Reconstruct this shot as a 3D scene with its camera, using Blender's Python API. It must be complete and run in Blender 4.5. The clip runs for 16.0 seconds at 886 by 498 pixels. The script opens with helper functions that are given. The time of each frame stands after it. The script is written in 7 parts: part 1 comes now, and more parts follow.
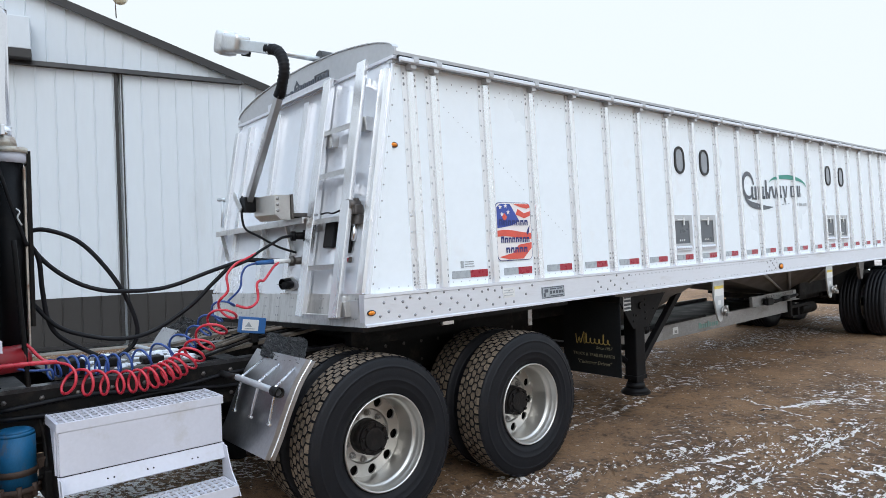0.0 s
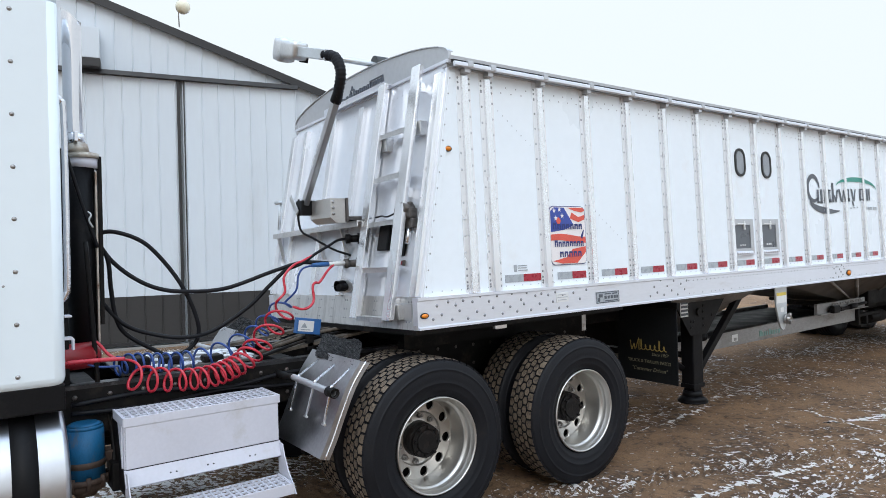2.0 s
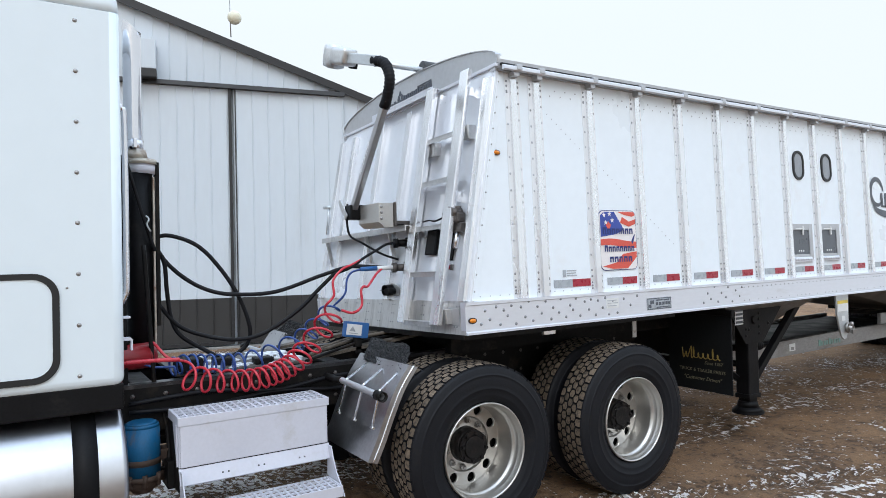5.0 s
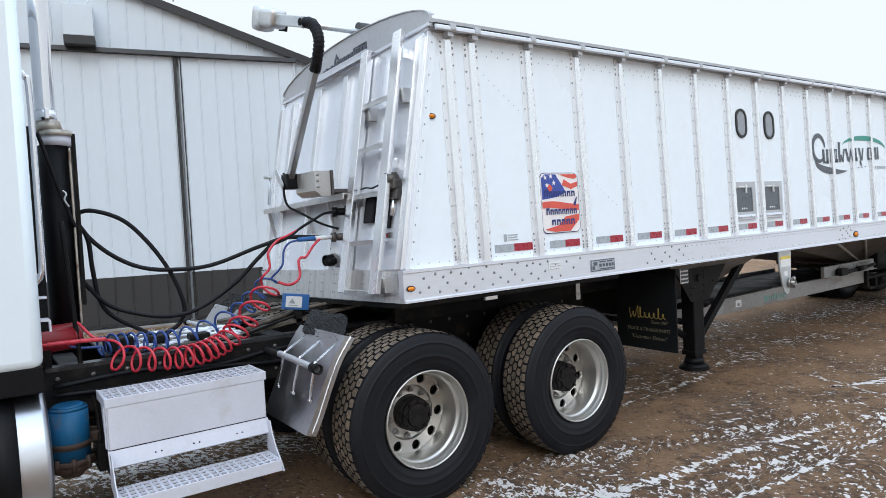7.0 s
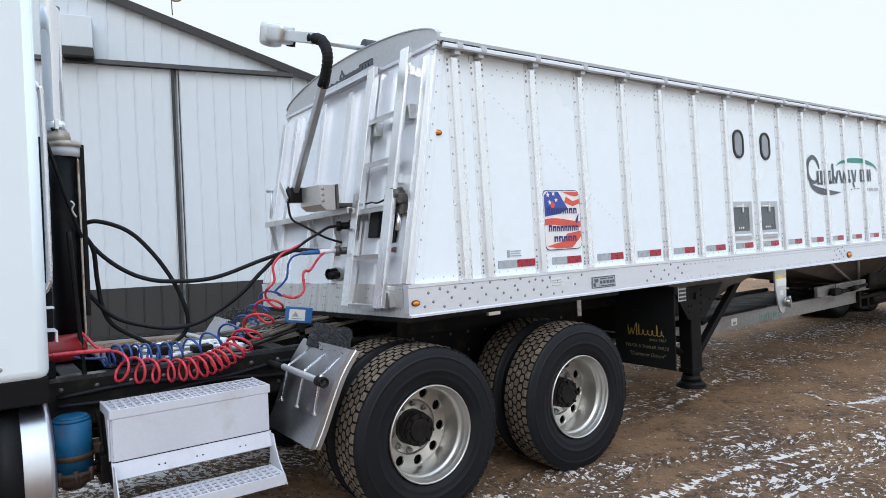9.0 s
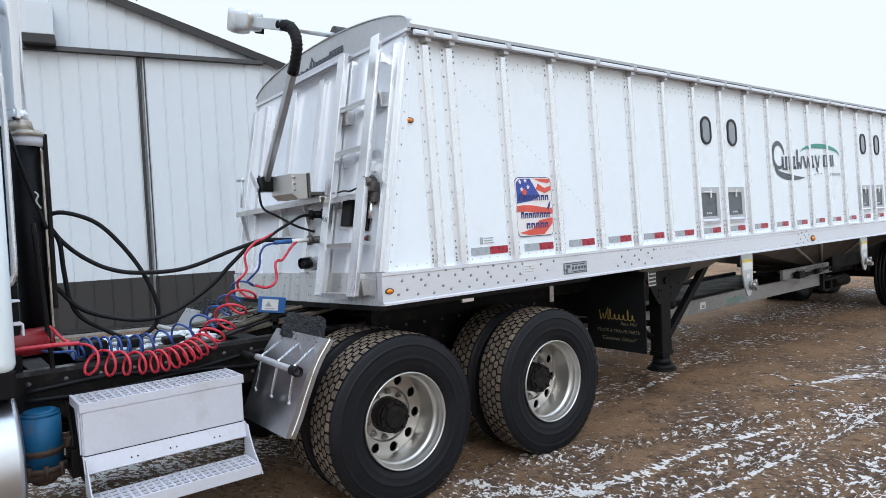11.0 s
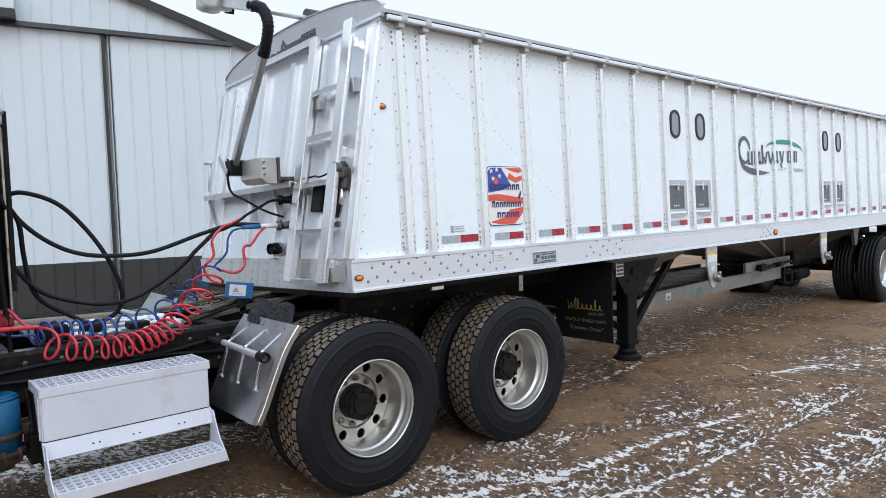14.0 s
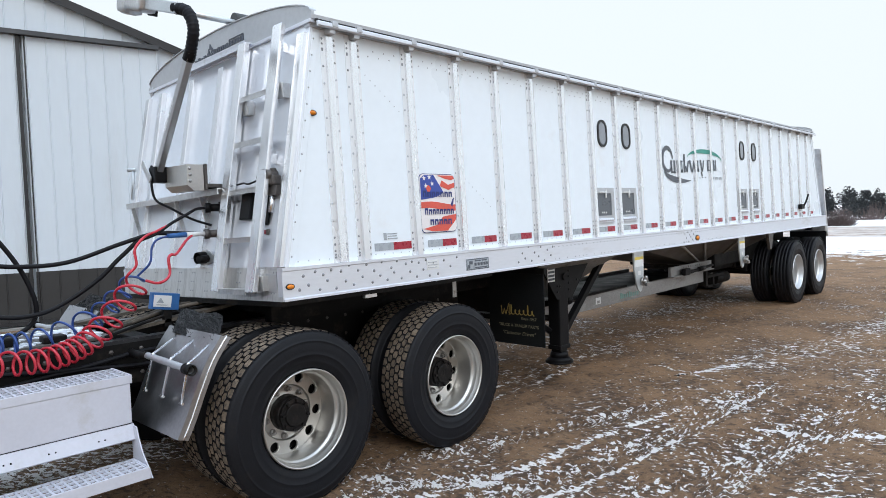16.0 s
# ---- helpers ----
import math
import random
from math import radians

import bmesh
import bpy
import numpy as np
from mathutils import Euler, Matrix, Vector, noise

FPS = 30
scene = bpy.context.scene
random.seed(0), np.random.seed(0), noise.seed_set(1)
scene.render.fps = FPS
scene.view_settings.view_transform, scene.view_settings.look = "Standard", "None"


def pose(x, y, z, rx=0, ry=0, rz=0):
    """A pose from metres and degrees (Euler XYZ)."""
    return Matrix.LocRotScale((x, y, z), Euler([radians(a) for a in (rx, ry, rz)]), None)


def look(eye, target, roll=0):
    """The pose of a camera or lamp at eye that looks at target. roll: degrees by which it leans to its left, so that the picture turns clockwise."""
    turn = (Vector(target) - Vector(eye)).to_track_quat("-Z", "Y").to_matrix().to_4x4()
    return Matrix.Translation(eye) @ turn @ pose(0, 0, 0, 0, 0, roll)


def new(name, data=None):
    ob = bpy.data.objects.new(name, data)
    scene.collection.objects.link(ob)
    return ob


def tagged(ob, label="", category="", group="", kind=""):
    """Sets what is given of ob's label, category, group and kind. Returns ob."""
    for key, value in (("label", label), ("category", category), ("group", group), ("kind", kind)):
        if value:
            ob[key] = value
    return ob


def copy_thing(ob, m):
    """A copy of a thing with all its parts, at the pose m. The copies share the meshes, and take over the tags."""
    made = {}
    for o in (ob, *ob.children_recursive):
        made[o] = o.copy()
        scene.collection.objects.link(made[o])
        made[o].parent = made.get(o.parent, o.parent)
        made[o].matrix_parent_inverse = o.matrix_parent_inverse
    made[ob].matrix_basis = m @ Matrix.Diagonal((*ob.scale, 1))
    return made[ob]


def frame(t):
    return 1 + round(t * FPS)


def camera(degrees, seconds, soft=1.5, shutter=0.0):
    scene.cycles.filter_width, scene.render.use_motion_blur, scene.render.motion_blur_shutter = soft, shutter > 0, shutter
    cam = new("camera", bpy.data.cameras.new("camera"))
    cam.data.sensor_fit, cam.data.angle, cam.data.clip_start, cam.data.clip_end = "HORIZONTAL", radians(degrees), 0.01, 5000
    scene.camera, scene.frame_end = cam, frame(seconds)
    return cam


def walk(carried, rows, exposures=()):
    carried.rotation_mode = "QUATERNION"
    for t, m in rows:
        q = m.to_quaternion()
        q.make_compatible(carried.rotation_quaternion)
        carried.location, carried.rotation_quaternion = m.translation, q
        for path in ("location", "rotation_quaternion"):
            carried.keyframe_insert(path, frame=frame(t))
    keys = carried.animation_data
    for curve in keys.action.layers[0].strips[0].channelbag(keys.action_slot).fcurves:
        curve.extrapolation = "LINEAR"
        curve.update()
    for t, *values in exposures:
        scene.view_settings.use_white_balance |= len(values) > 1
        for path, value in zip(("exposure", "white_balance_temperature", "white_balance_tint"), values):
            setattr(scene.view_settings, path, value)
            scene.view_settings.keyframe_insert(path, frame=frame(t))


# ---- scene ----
# ---- camera ----
cam = camera(67.9, 16.0, soft=0.5)
PATH = [
    (0.0, -2.168, -3.233, 1.675, -40.751, -0.322, 1.758),
    (0.5, -2.177, -3.261, 1.680, -40.791, -0.201, 1.704),
    (1.0, -2.168, -3.244, 1.680, -40.386, -0.619, 2.297),
    (1.5, -2.169, -3.238, 1.675, -39.023, -0.280, 1.661),
    (2.0, -2.184, -3.222, 1.682, -36.392, 0.021, 1.392),
    (2.5, -2.207, -3.210, 1.680, -32.484, 1.142, 0.794),
    (3.0, -2.206, -3.206, 1.686, -32.886, 1.758, 0.816),
    (3.5, -2.203, -3.196, 1.686, -33.025, 1.393, 0.670),
    (4.0, -2.200, -3.191, 1.678, -32.841, 0.870, 0.785),
    (4.2, -2.200, -3.185, 1.677, -32.745, 0.797, 0.857),
    (6.3, -2.143, -3.214, 1.663, -34.374, -1.044, 2.864),
    (6.5, -2.107, -3.211, 1.647, -35.372, -2.724, 3.242),
    (7.0, -2.006, -3.231, 1.669, -35.462, -2.385, 2.829),
    (7.5, -2.022, -3.243, 1.657, -33.864, -2.051, 3.331),
    (8.0, -2.072, -3.236, 1.669, -34.133, -1.342, 1.257),
    (8.5, -2.090, -3.213, 1.669, -34.680, -1.323, 2.004),
    (9.0, -2.092, -3.205, 1.670, -36.239, -1.056, 2.093),
    (11.5, -2.098, -3.228, 1.664, -38.763, -2.181, 2.559),
    (12.0, -2.102, -3.238, 1.664, -39.016, -1.875, 2.381),
    (12.5, -2.102, -3.237, 1.662, -39.273, -2.369, 2.210),
    (13.0, -2.099, -3.233, 1.664, -40.184, -3.191, 2.462),
    (13.5, -2.098, -3.223, 1.659, -40.252, -3.304, 2.546),
    (14.0, -2.094, -3.215, 1.661, -41.055, -3.256, 1.670),
    (14.5, -2.096, -3.215, 1.659, -41.653, -2.464, 1.596),
    (15.0, -2.105, -3.228, 1.659, -42.159, -2.040, 1.336),
    (15.5, -2.096, -3.233, 1.661, -43.459, -3.064, 1.576),
    (16.0, -2.080, -3.237, 1.654, -46.561, -2.722, 1.905),
]
walk(cam, [(r[0], pose(r[1], r[2], r[3], 90 + r[5], r[6], r[4])) for r in PATH])

# ---- world, sun, exposure ----
world = bpy.data.worlds.new("overcast")
scene.world = world
world.use_nodes = True
wn, wl = world.node_tree.nodes, world.node_tree.links
wn.clear()
sky = wn.new("ShaderNodeTexSky")
sky.sky_type, sky.sun_disc = "NISHITA", False
sky.sun_elevation, sky.sun_rotation = radians(38), radians(205)
sky.dust_density, sky.air_density = 6.0, 1.0
sky_level = wn.new("ShaderNodeMix")
sky_level.data_type, sky_level.blend_type = "RGBA", "MULTIPLY"
sky_level.inputs["Factor"].default_value = 1.0
sky_level.inputs["B"].default_value = (0.09, 0.09, 0.09, 1)
cloud = wn.new("ShaderNodeMix")
cloud.data_type = "RGBA"
cloud.inputs["Factor"].default_value = 0.92
way = wn.new("ShaderNodeTexCoord")
height = wn.new("ShaderNodeSeparateXYZ")
rise = wn.new("ShaderNodeMapRange")                    # overcast: even low down, brighter overhead
rise.interpolation_type = "SMOOTHSTEP"
rise.inputs["From Min"].default_value, rise.inputs["From Max"].default_value = 0.30, 1.0
deck = wn.new("ShaderNodeMix")
deck.data_type = "RGBA"
deck.inputs["A"].default_value = (0.650, 0.708, 0.750, 1)
deck.inputs["B"].default_value = (1.10, 1.36, 1.72, 1)
wl.new(way.outputs["Generated"], height.inputs[0])
wl.new(height.outputs["Z"], rise.inputs["Value"])
wl.new(rise.outputs[0], deck.inputs["Factor"])
wl.new(deck.outputs["Result"], cloud.inputs["B"])
wbg = wn.new("ShaderNodeBackground")
wbg.inputs["Strength"].default_value = 1.0
wout = wn.new("ShaderNodeOutputWorld")
wl.new(sky.outputs[0], sky_level.inputs["A"])
wl.new(sky_level.outputs["Result"], cloud.inputs["A"])
wl.new(cloud.outputs["Result"], wbg.inputs["Color"])
wl.new(wbg.outputs[0], wout.inputs["Surface"])
sun = new("sun", bpy.data.lights.new("sun", "SUN"))
sun.data.energy, sun.data.angle, sun.data.color = 0.52, radians(30), (0.95, 0.98, 1.0)
sun.matrix_world = look((-6, -12, 12), (0, 0, 0))
scene.view_settings.exposure = 0.55

# ---- materials ----
def mat(name, color, rough=0.5, metal=0.0, var=0.12, scale=6.0, bump=0.0, bscale=60.0, dirt=None, dirt_amt=0.0,
        dscale=3.0, rvar=0.1, stretch=(1, 1, 1), island=0.0, objvar=0.0, spec=0.5):
    """Base colour with large and fine variation, optional dirt blotches and fine relief."""
    m = bpy.data.materials.new(name)
    m.use_nodes = True
    n, l = m.node_tree.nodes, m.node_tree.links
    b = n["Principled BSDF"]
    b.inputs["Metallic"].default_value = metal
    b.inputs["Specular IOR Level"].default_value = spec
    tc = n.new("ShaderNodeTexCoord")
    mp = n.new("ShaderNodeMapping")
    mp.inputs["Scale"].default_value = stretch
    l.new(tc.outputs["Object"], mp.inputs["Vector"])
    big = n.new("ShaderNodeTexNoise")
    big.inputs["Scale"].default_value, big.inputs["Detail"].default_value = scale, 6
    l.new(mp.outputs[0], big.inputs["Vector"])
    fine = n.new("ShaderNodeTexNoise")
    fine.inputs["Scale"].default_value, fine.inputs["Detail"].default_value = scale * 14, 3
    l.new(mp.outputs[0], fine.inputs["Vector"])
    add = n.new("ShaderNodeMath")
    add.operation = "ADD"
    l.new(big.outputs[0], add.inputs[0])
    l.new(fine.outputs[0], add.inputs[1])
    rg = n.new("ShaderNodeMapRange")
    rg.inputs["From Min"].default_value, rg.inputs["From Max"].default_value = 0.6, 1.4
    rg.inputs["To Min"].default_value, rg.inputs["To Max"].default_value = 1 - var, 1 + var
    l.new(add.outputs[0], rg.inputs["Value"])
    mul = n.new("ShaderNodeMix")
    mul.data_type, mul.blend_type = "RGBA", "MULTIPLY"
    mul.inputs["Factor"].default_value = 1.0
    mul.inputs["A"].default_value = (*color, 1)
    l.new(rg.outputs[0], mul.inputs["B"])
    col = mul.outputs["Result"]
    if island or objvar:
        src = n.new("ShaderNodeNewGeometry").outputs["Random Per Island"] if island else n.new("ShaderNodeObjectInfo").outputs["Random"]
        ir = n.new("ShaderNodeMapRange")
        a = island or objvar
        ir.inputs["To Min"].default_value, ir.inputs["To Max"].default_value = 1 - a, 1 + a
        l.new(src, ir.inputs["Value"])
        im = n.new("ShaderNodeMix")
        im.data_type, im.blend_type = "RGBA", "MULTIPLY"
        im.inputs["Factor"].default_value = 1.0
        l.new(col, im.inputs["A"])
        l.new(ir.outputs[0], im.inputs["B"])
        col = im.outputs["Result"]
    if dirt:
        dn = n.new("ShaderNodeTexNoise")
        dn.inputs["Scale"].default_value, dn.inputs["Detail"].default_value, dn.inputs["Roughness"].default_value = dscale, 9, 0.68
        l.new(mp.outputs[0], dn.inputs["Vector"])
        dr = n.new("ShaderNodeMapRange")
        dr.inputs["From Min"].default_value, dr.inputs["From Max"].default_value = 0.62 - 0.4 * dirt_amt, 0.82 - 0.4 * dirt_amt
        l.new(dn.outputs[0], dr.inputs["Value"])
        dm = n.new("ShaderNodeMix")
        dm.data_type = "RGBA"
        dm.inputs["B"].default_value = (*dirt, 1)
        l.new(dr.outputs[0], dm.inputs["Factor"])
        l.new(col, dm.inputs["A"])
        col = dm.outputs["Result"]
    l.new(col, b.inputs["Base Color"])
    rr = n.new("ShaderNodeMapRange")
    rr.inputs["From Min"].default_value, rr.inputs["From Max"].default_value = 0.3, 0.7
    rr.inputs["To Min"].default_value, rr.inputs["To Max"].default_value = max(0.02, rough - rvar), min(1, rough + rvar)
    l.new(big.outputs[0], rr.inputs["Value"])
    l.new(rr.outputs[0], b.inputs["Roughness"])
    if bump:
        bn = n.new("ShaderNodeTexNoise")
        bn.inputs["Scale"].default_value, bn.inputs["Detail"].default_value = bscale, 5
        l.new(mp.outputs[0], bn.inputs["Vector"])
        bb = n.new("ShaderNodeBump")
        bb.inputs["Strength"].default_value, bb.inputs["Distance"].default_value = bump, 0.01
        l.new(bn.outputs[0], bb.inputs["Height"])
        l.new(bb.outputs[0], b.inputs["Normal"])
    return m


WHITE = mat("white_sheet", (0.815, 0.875, 0.93), 0.33, 0.0, 0.025, 1.2, 0.04, 9, (0.76, 0.775, 0.79), 0.08, 1.6)
FRONTW = mat("polished_front_sheet", (0.78, 0.81, 0.865), 0.22, 0.35, 0.04, 1.2, 0.10, 2.2, (0.70, 0.73, 0.79), 0.14, 1.4)
STAKE = mat("aluminium_extrusion", (0.84, 0.845, 0.865), 0.24, 0.95, 0.04, 3, 0.03, 80, stretch=(1, 1, 0.15))
STAKEF = mat("aluminium_flange", (0.81, 0.825, 0.85), 0.32, 0.55, 0.05, 3, 0.03, 80, (0.72, 0.72, 0.73), 0.10, 5, stretch=(1, 1, 0.3))
RAIL = mat("aluminium_rail", (0.745, 0.765, 0.82), 0.36, 0.6, 0.05, 4, 0.03, 90, (0.55, 0.54, 0.53), 0.12, 4, stretch=(0.2, 1, 1))
ALU_DULL = mat("weathered_aluminium", (0.62, 0.62, 0.62), 0.42, 0.85, 0.14, 4, 0.05, 70, (0.36, 0.35, 0.34), 0.25, 5)
ARM = mat("worn_arm_tube", (0.46, 0.455, 0.45), 0.36, 0.9, 0.10, 6, 0.05, 50, (0.34, 0.33, 0.32), 0.15, 9)
SKIRT = mat("streaked_skirt", (0.60, 0.595, 0.59), 0.40, 0.85, 0.16, 4, 0.05, 70, (0.33, 0.32, 0.31), 0.27, 5, stretch=(1, 4, 0.4))
CAP = mat("brushed_cap", (0.52, 0.53, 0.55), 0.45, 0.7, 0.08, 2, 0.03, 60)
CONVEY = mat("dirty_conveyor_steel", (0.34, 0.34, 0.34), 0.5, 0.6, 0.2, 5, 0.05, 50, (0.20, 0.18, 0.16), 0.28, 5, stretch=(0.4, 1, 1))
HOUSE = mat("bare_housing_plate", (0.60, 0.58, 0.55), 0.4, 0.7, 0.08, 5, 0.03, 50)
YELLOWP = mat("yellow_print", (0.72, 0.56, 0.10), 0.5, 0.0, 0.15, 12)
SILL = mat("weathered_sill", (0.26, 0.25, 0.235), 0.85, 0.0, 0.25, 5, 0.2, 40)
DUSTY = mat("dusty_greasy_steel", (0.15, 0.125, 0.10), 0.75, 0.2, 0.5, 9, 0.3, 40, (0.03, 0.026, 0.022), 0.4, 8)
GALV = mat("galvanized_steel", (0.60, 0.63, 0.65), 0.45, 0.75, 0.14, 9, 0.05, 50)
CHROME = mat("chrome", (0.68, 0.68, 0.71), 0.16, 1.0, 0.04, 3, 0.01, 20, rvar=0.05)
TANK = mat("polished_tank", (0.60, 0.615, 0.65), 0.36, 1.0, 0.05, 2, 0.02, 30, rvar=0.06)
CABW = mat("cab_paint", (0.755, 0.83, 0.875), 0.25, 0.0, 0.015, 0.6, 0.015, 12, rvar=0.02)
BOXW = mat("box_paint", (0.58, 0.585, 0.65), 0.38, 0.0, 0.05, 4, 0.05, 30, (0.49, 0.48, 0.49), 0.16, 6)
BLACK = mat("black_paint", (0.006, 0.006, 0.007), 0.5, 0.0, 0.3, 5, 0.1, 40, (0.022, 0.019, 0.017), 0.14, 5, spec=0.16)
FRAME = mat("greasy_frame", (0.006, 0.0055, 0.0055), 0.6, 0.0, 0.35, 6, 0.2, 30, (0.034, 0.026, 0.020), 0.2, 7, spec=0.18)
FRAMEL = mat("greasy_casting", (0.10, 0.09, 0.085), 0.5, 0.5, 0.4, 12, 0.3, 40, (0.22, 0.20, 0.18), 0.2, 14)
FRAMED = mat("scuffed_glint_paint", (0.022, 0.022, 0.025), 0.35, 0.3, 0.5, 8, 0.15, 40, (0.10, 0.10, 0.105), 0.18, 9)
RUBBER = mat("tyre_rubber", (0.0085, 0.009, 0.0115), 0.55, 0.0, 0.25, 8, 0.06, 90, (0.016, 0.0145, 0.014), 0.12, 5, spec=0.2)
TREAD = mat("dusty_tread", (0.170, 0.128, 0.090), 0.9, 0.0, 0.35, 14, 0.3, 120, (0.045, 0.038, 0.034), 0.38, 45, island=0.25)
FENDER = mat("polished_fender", (0.40, 0.40, 0.41), 0.40, 1.0, 0.15, 4, 0.22, 8, (0.30, 0.295, 0.29), 0.18, 5)
RIMW = mat("aluminium_disc_wheel", (0.57, 0.552, 0.522), 0.38, 0.92, 0.06, 8, 0.006, 60, rvar=0.04)
RIMA = mat("aluminium_rim", (0.62, 0.62, 0.62), 0.42, 0.8, 0.08, 8, 0.04, 60)
HUB = mat("greasy_hub", (0.009, 0.008, 0.008), 0.5, 0.0, 0.4, 18, 0.3, 60, (0.03, 0.022, 0.019), 0.25, 14, spec=0.2)
STEEL = mat("bare_steel", (0.35, 0.34, 0.33), 0.4, 0.9, 0.2, 20, 0.1, 80, (0.12, 0.08, 0.05), 0.2, 20)
RUST = mat("rusty_muffler", (0.50, 0.46, 0.40), 0.5, 0.6, 0.2, 10, 0.1, 60, (0.16, 0.075, 0.04), 0.32, 9)
BANDR = mat("dark_rusty_band", (0.075, 0.048, 0.036), 0.7, 0.3, 0.4, 18, 0.2, 60)
HOSE = mat("rubber_hose", (0.006, 0.006, 0.008), 0.55, 0.0, 0.2, 10, 0.05, 90, spec=0.22)
REDH = mat("red_airline", (0.54, 0.034, 0.055), 0.28, 0.0, 0.1, 20, 0.03, 90)
BLUEH = mat("blue_airline", (0.03, 0.075, 0.27), 0.35, 0.0, 0.1, 20, 0.03, 90)
REDP = mat("red_paint", (0.26, 0.014, 0.02), 0.4, 0.0, 0.15, 12, 0.05, 60)
BLUEC = mat("blue_canister_paint", (0.008, 0.10, 0.22), 0.5, 0.0, 0.15, 12, 0.15, 50, (0.13, 0.085, 0.045), 0.22, 13, stretch=(1, 1, 0.5), spec=0.3)
BLUEB = mat("blue_plastic", (0.03, 0.13, 0.36), 0.4, 0.0, 0.08, 12)
PAPER = mat("white_label", (0.75, 0.76, 0.76), 0.5, 0.0, 0.05, 20)
FLAP = mat("rubber_mud_flap", (0.010, 0.011, 0.012), 0.55, 0.0, 0.3, 6, 0.1, 40, (0.02, 0.018, 0.016), 0.1, 6, spec=0.15)
MESH = mat("black_plastic_mesh", (0.012, 0.012, 0.014), 0.4, 0.0, 0.3, 40, 0.6, 160, (0.20, 0.20, 0.20), 0.24, 70)
TARP = mat("tarp_vinyl", (0.05, 0.055, 0.058), 0.55, 0.0, 0.15, 8, 0.2, 20)
YELLOW = mat("yellow_print", (0.26, 0.18, 0.035), 0.6, 0.0, 0.1, 20)
GREYP = mat("grey_print", (0.17, 0.155, 0.10), 0.6, 0.0, 0.1, 20)
NAVY = mat("navy_print", (0.018, 0.03, 0.16), 0.4, 0.0, 0.08, 20)
FLAGB = mat("flag_blue", (0.035, 0.07, 0.34), 0.35, 0.0, 0.12, 10)
FLAGR = mat("flag_red", (0.66, 0.09, 0.06), 0.35, 0.0, 0.16, 9)
FLAGW = mat("flag_white", (0.82, 0.78, 0.78), 0.35, 0.0, 0.06, 9)
LOGOG = mat("grey_lettering", (0.07, 0.08, 0.10), 0.4, 0.0, 0.1, 10)
LOGOT = mat("teal_lettering", (0.02, 0.26, 0.20), 0.4, 0.0, 0.1, 10)
TEALF = mat("faded_teal", (0.16, 0.30, 0.27), 0.45, 0.0, 0.25, 14)
TAPER = mat("red_reflector", (0.33, 0.012, 0.03), 0.3, 0.0, 0.15, 30)
TAPEG = mat("silver_reflector", (0.36, 0.39, 0.42), 0.3, 0.0, 0.08, 30)
AMBER = mat("amber_lens", (0.75, 0.22, 0.01), 0.2, 0.0, 0.15, 60)
PANE = mat("grey_sight_glass", (0.26, 0.28, 0.31), 0.15, 0.0, 0.2, 6)
PANED = mat("dark_screen", (0.10, 0.11, 0.125), 0.35, 0.2, 0.35, 9)
GASKET = mat("rubber_gasket", (0.012, 0.012, 0.013), 0.55, 0.0, 0.2, 20)
SIDING = mat("painted_siding", (0.60, 0.65, 0.70), 0.42, 0.0, 0.03, 0.8, 0.02, 8, (0.52, 0.55, 0.58), 0.06, 1.0, stretch=(1, 1, 0.2))
TRIM = mat("dark_trim", (0.020, 0.019, 0.020), 0.5, 0.0, 0.1, 2, 0.02, 20)
BRONZE = mat("bronze_trim", (0.030, 0.028, 0.027), 0.55, 0.0, 0.1, 2, 0.02, 20)
CREAM = mat("cream_glass", (0.80, 0.76, 0.60), 0.25, 0.0, 0.04, 9)
WOODS = mat("far_evergreens", (0.034, 0.037, 0.038), 0.95, 0.0, 0.4, 0.5, island=0.3)
BRUSH = mat("far_brush", (0.115, 0.085, 0.078), 0.95, 0.0, 0.3, 0.5, island=0.3)
# hopper tones darker than bare aluminium, standing in for the shade underneath
HOPPERD = mat("grimy_front_hopper_shade", (0.27, 0.27, 0.27), 0.5, 0.4, 0.3, 4, 0.1, 30, (0.08, 0.07, 0.06), 0.2, 5, spec=0.25)
HOPPER = mat("dirty_rear_hopper_shade", (0.115, 0.112, 0.11), 0.45, 0.4, 0.2, 3, 0.05, 40, (0.075, 0.066, 0.058), 0.22, 4, spec=0.3)
RIVETW = mat("painted_rivet_heads", (0.47, 0.49, 0.53), 0.4, 0.3, 0.2, 20)
RIVET = mat("rivet_heads", (0.26, 0.27, 0.29), 0.4, 0.6, 0.2, 20)
WOODB = mat("grey_boards", (0.11, 0.10, 0.092), 0.8, 0.0, 0.25, 6, 0.2, 40, stretch=(1, 8, 8))
SNOWM = mat("old_snow", (0.80, 0.84, 0.90), 0.7, 0.0, 0.06, 3, 0.3, 25)


# ---- mesh helpers ----
def part(name, bm, material, parent=None, label="", smooth=False):
    me = bpy.data.meshes.new(name)
    bm.normal_update()
    bm.to_mesh(me)
    bm.free()
    for m in (material if isinstance(material, (list, tuple)) else [material]):
        me.materials.append(m)
    if smooth:                                           # large flat faces stay flat
        me.polygons.foreach_set("use_smooth", [p.area < 0.25 for p in me.polygons])
        me.update()
    ob = new(name, me)
    if parent:
        ob.parent = parent
    if label:
        tagged(ob, label)
    return ob


def thing(name, label, category, m=None, group="", kind=""):
    ob = new(name)
    ob.empty_display_size = 0.2
    if m:
        ob.matrix_basis = m
    return tagged(ob, label, category, group, kind)


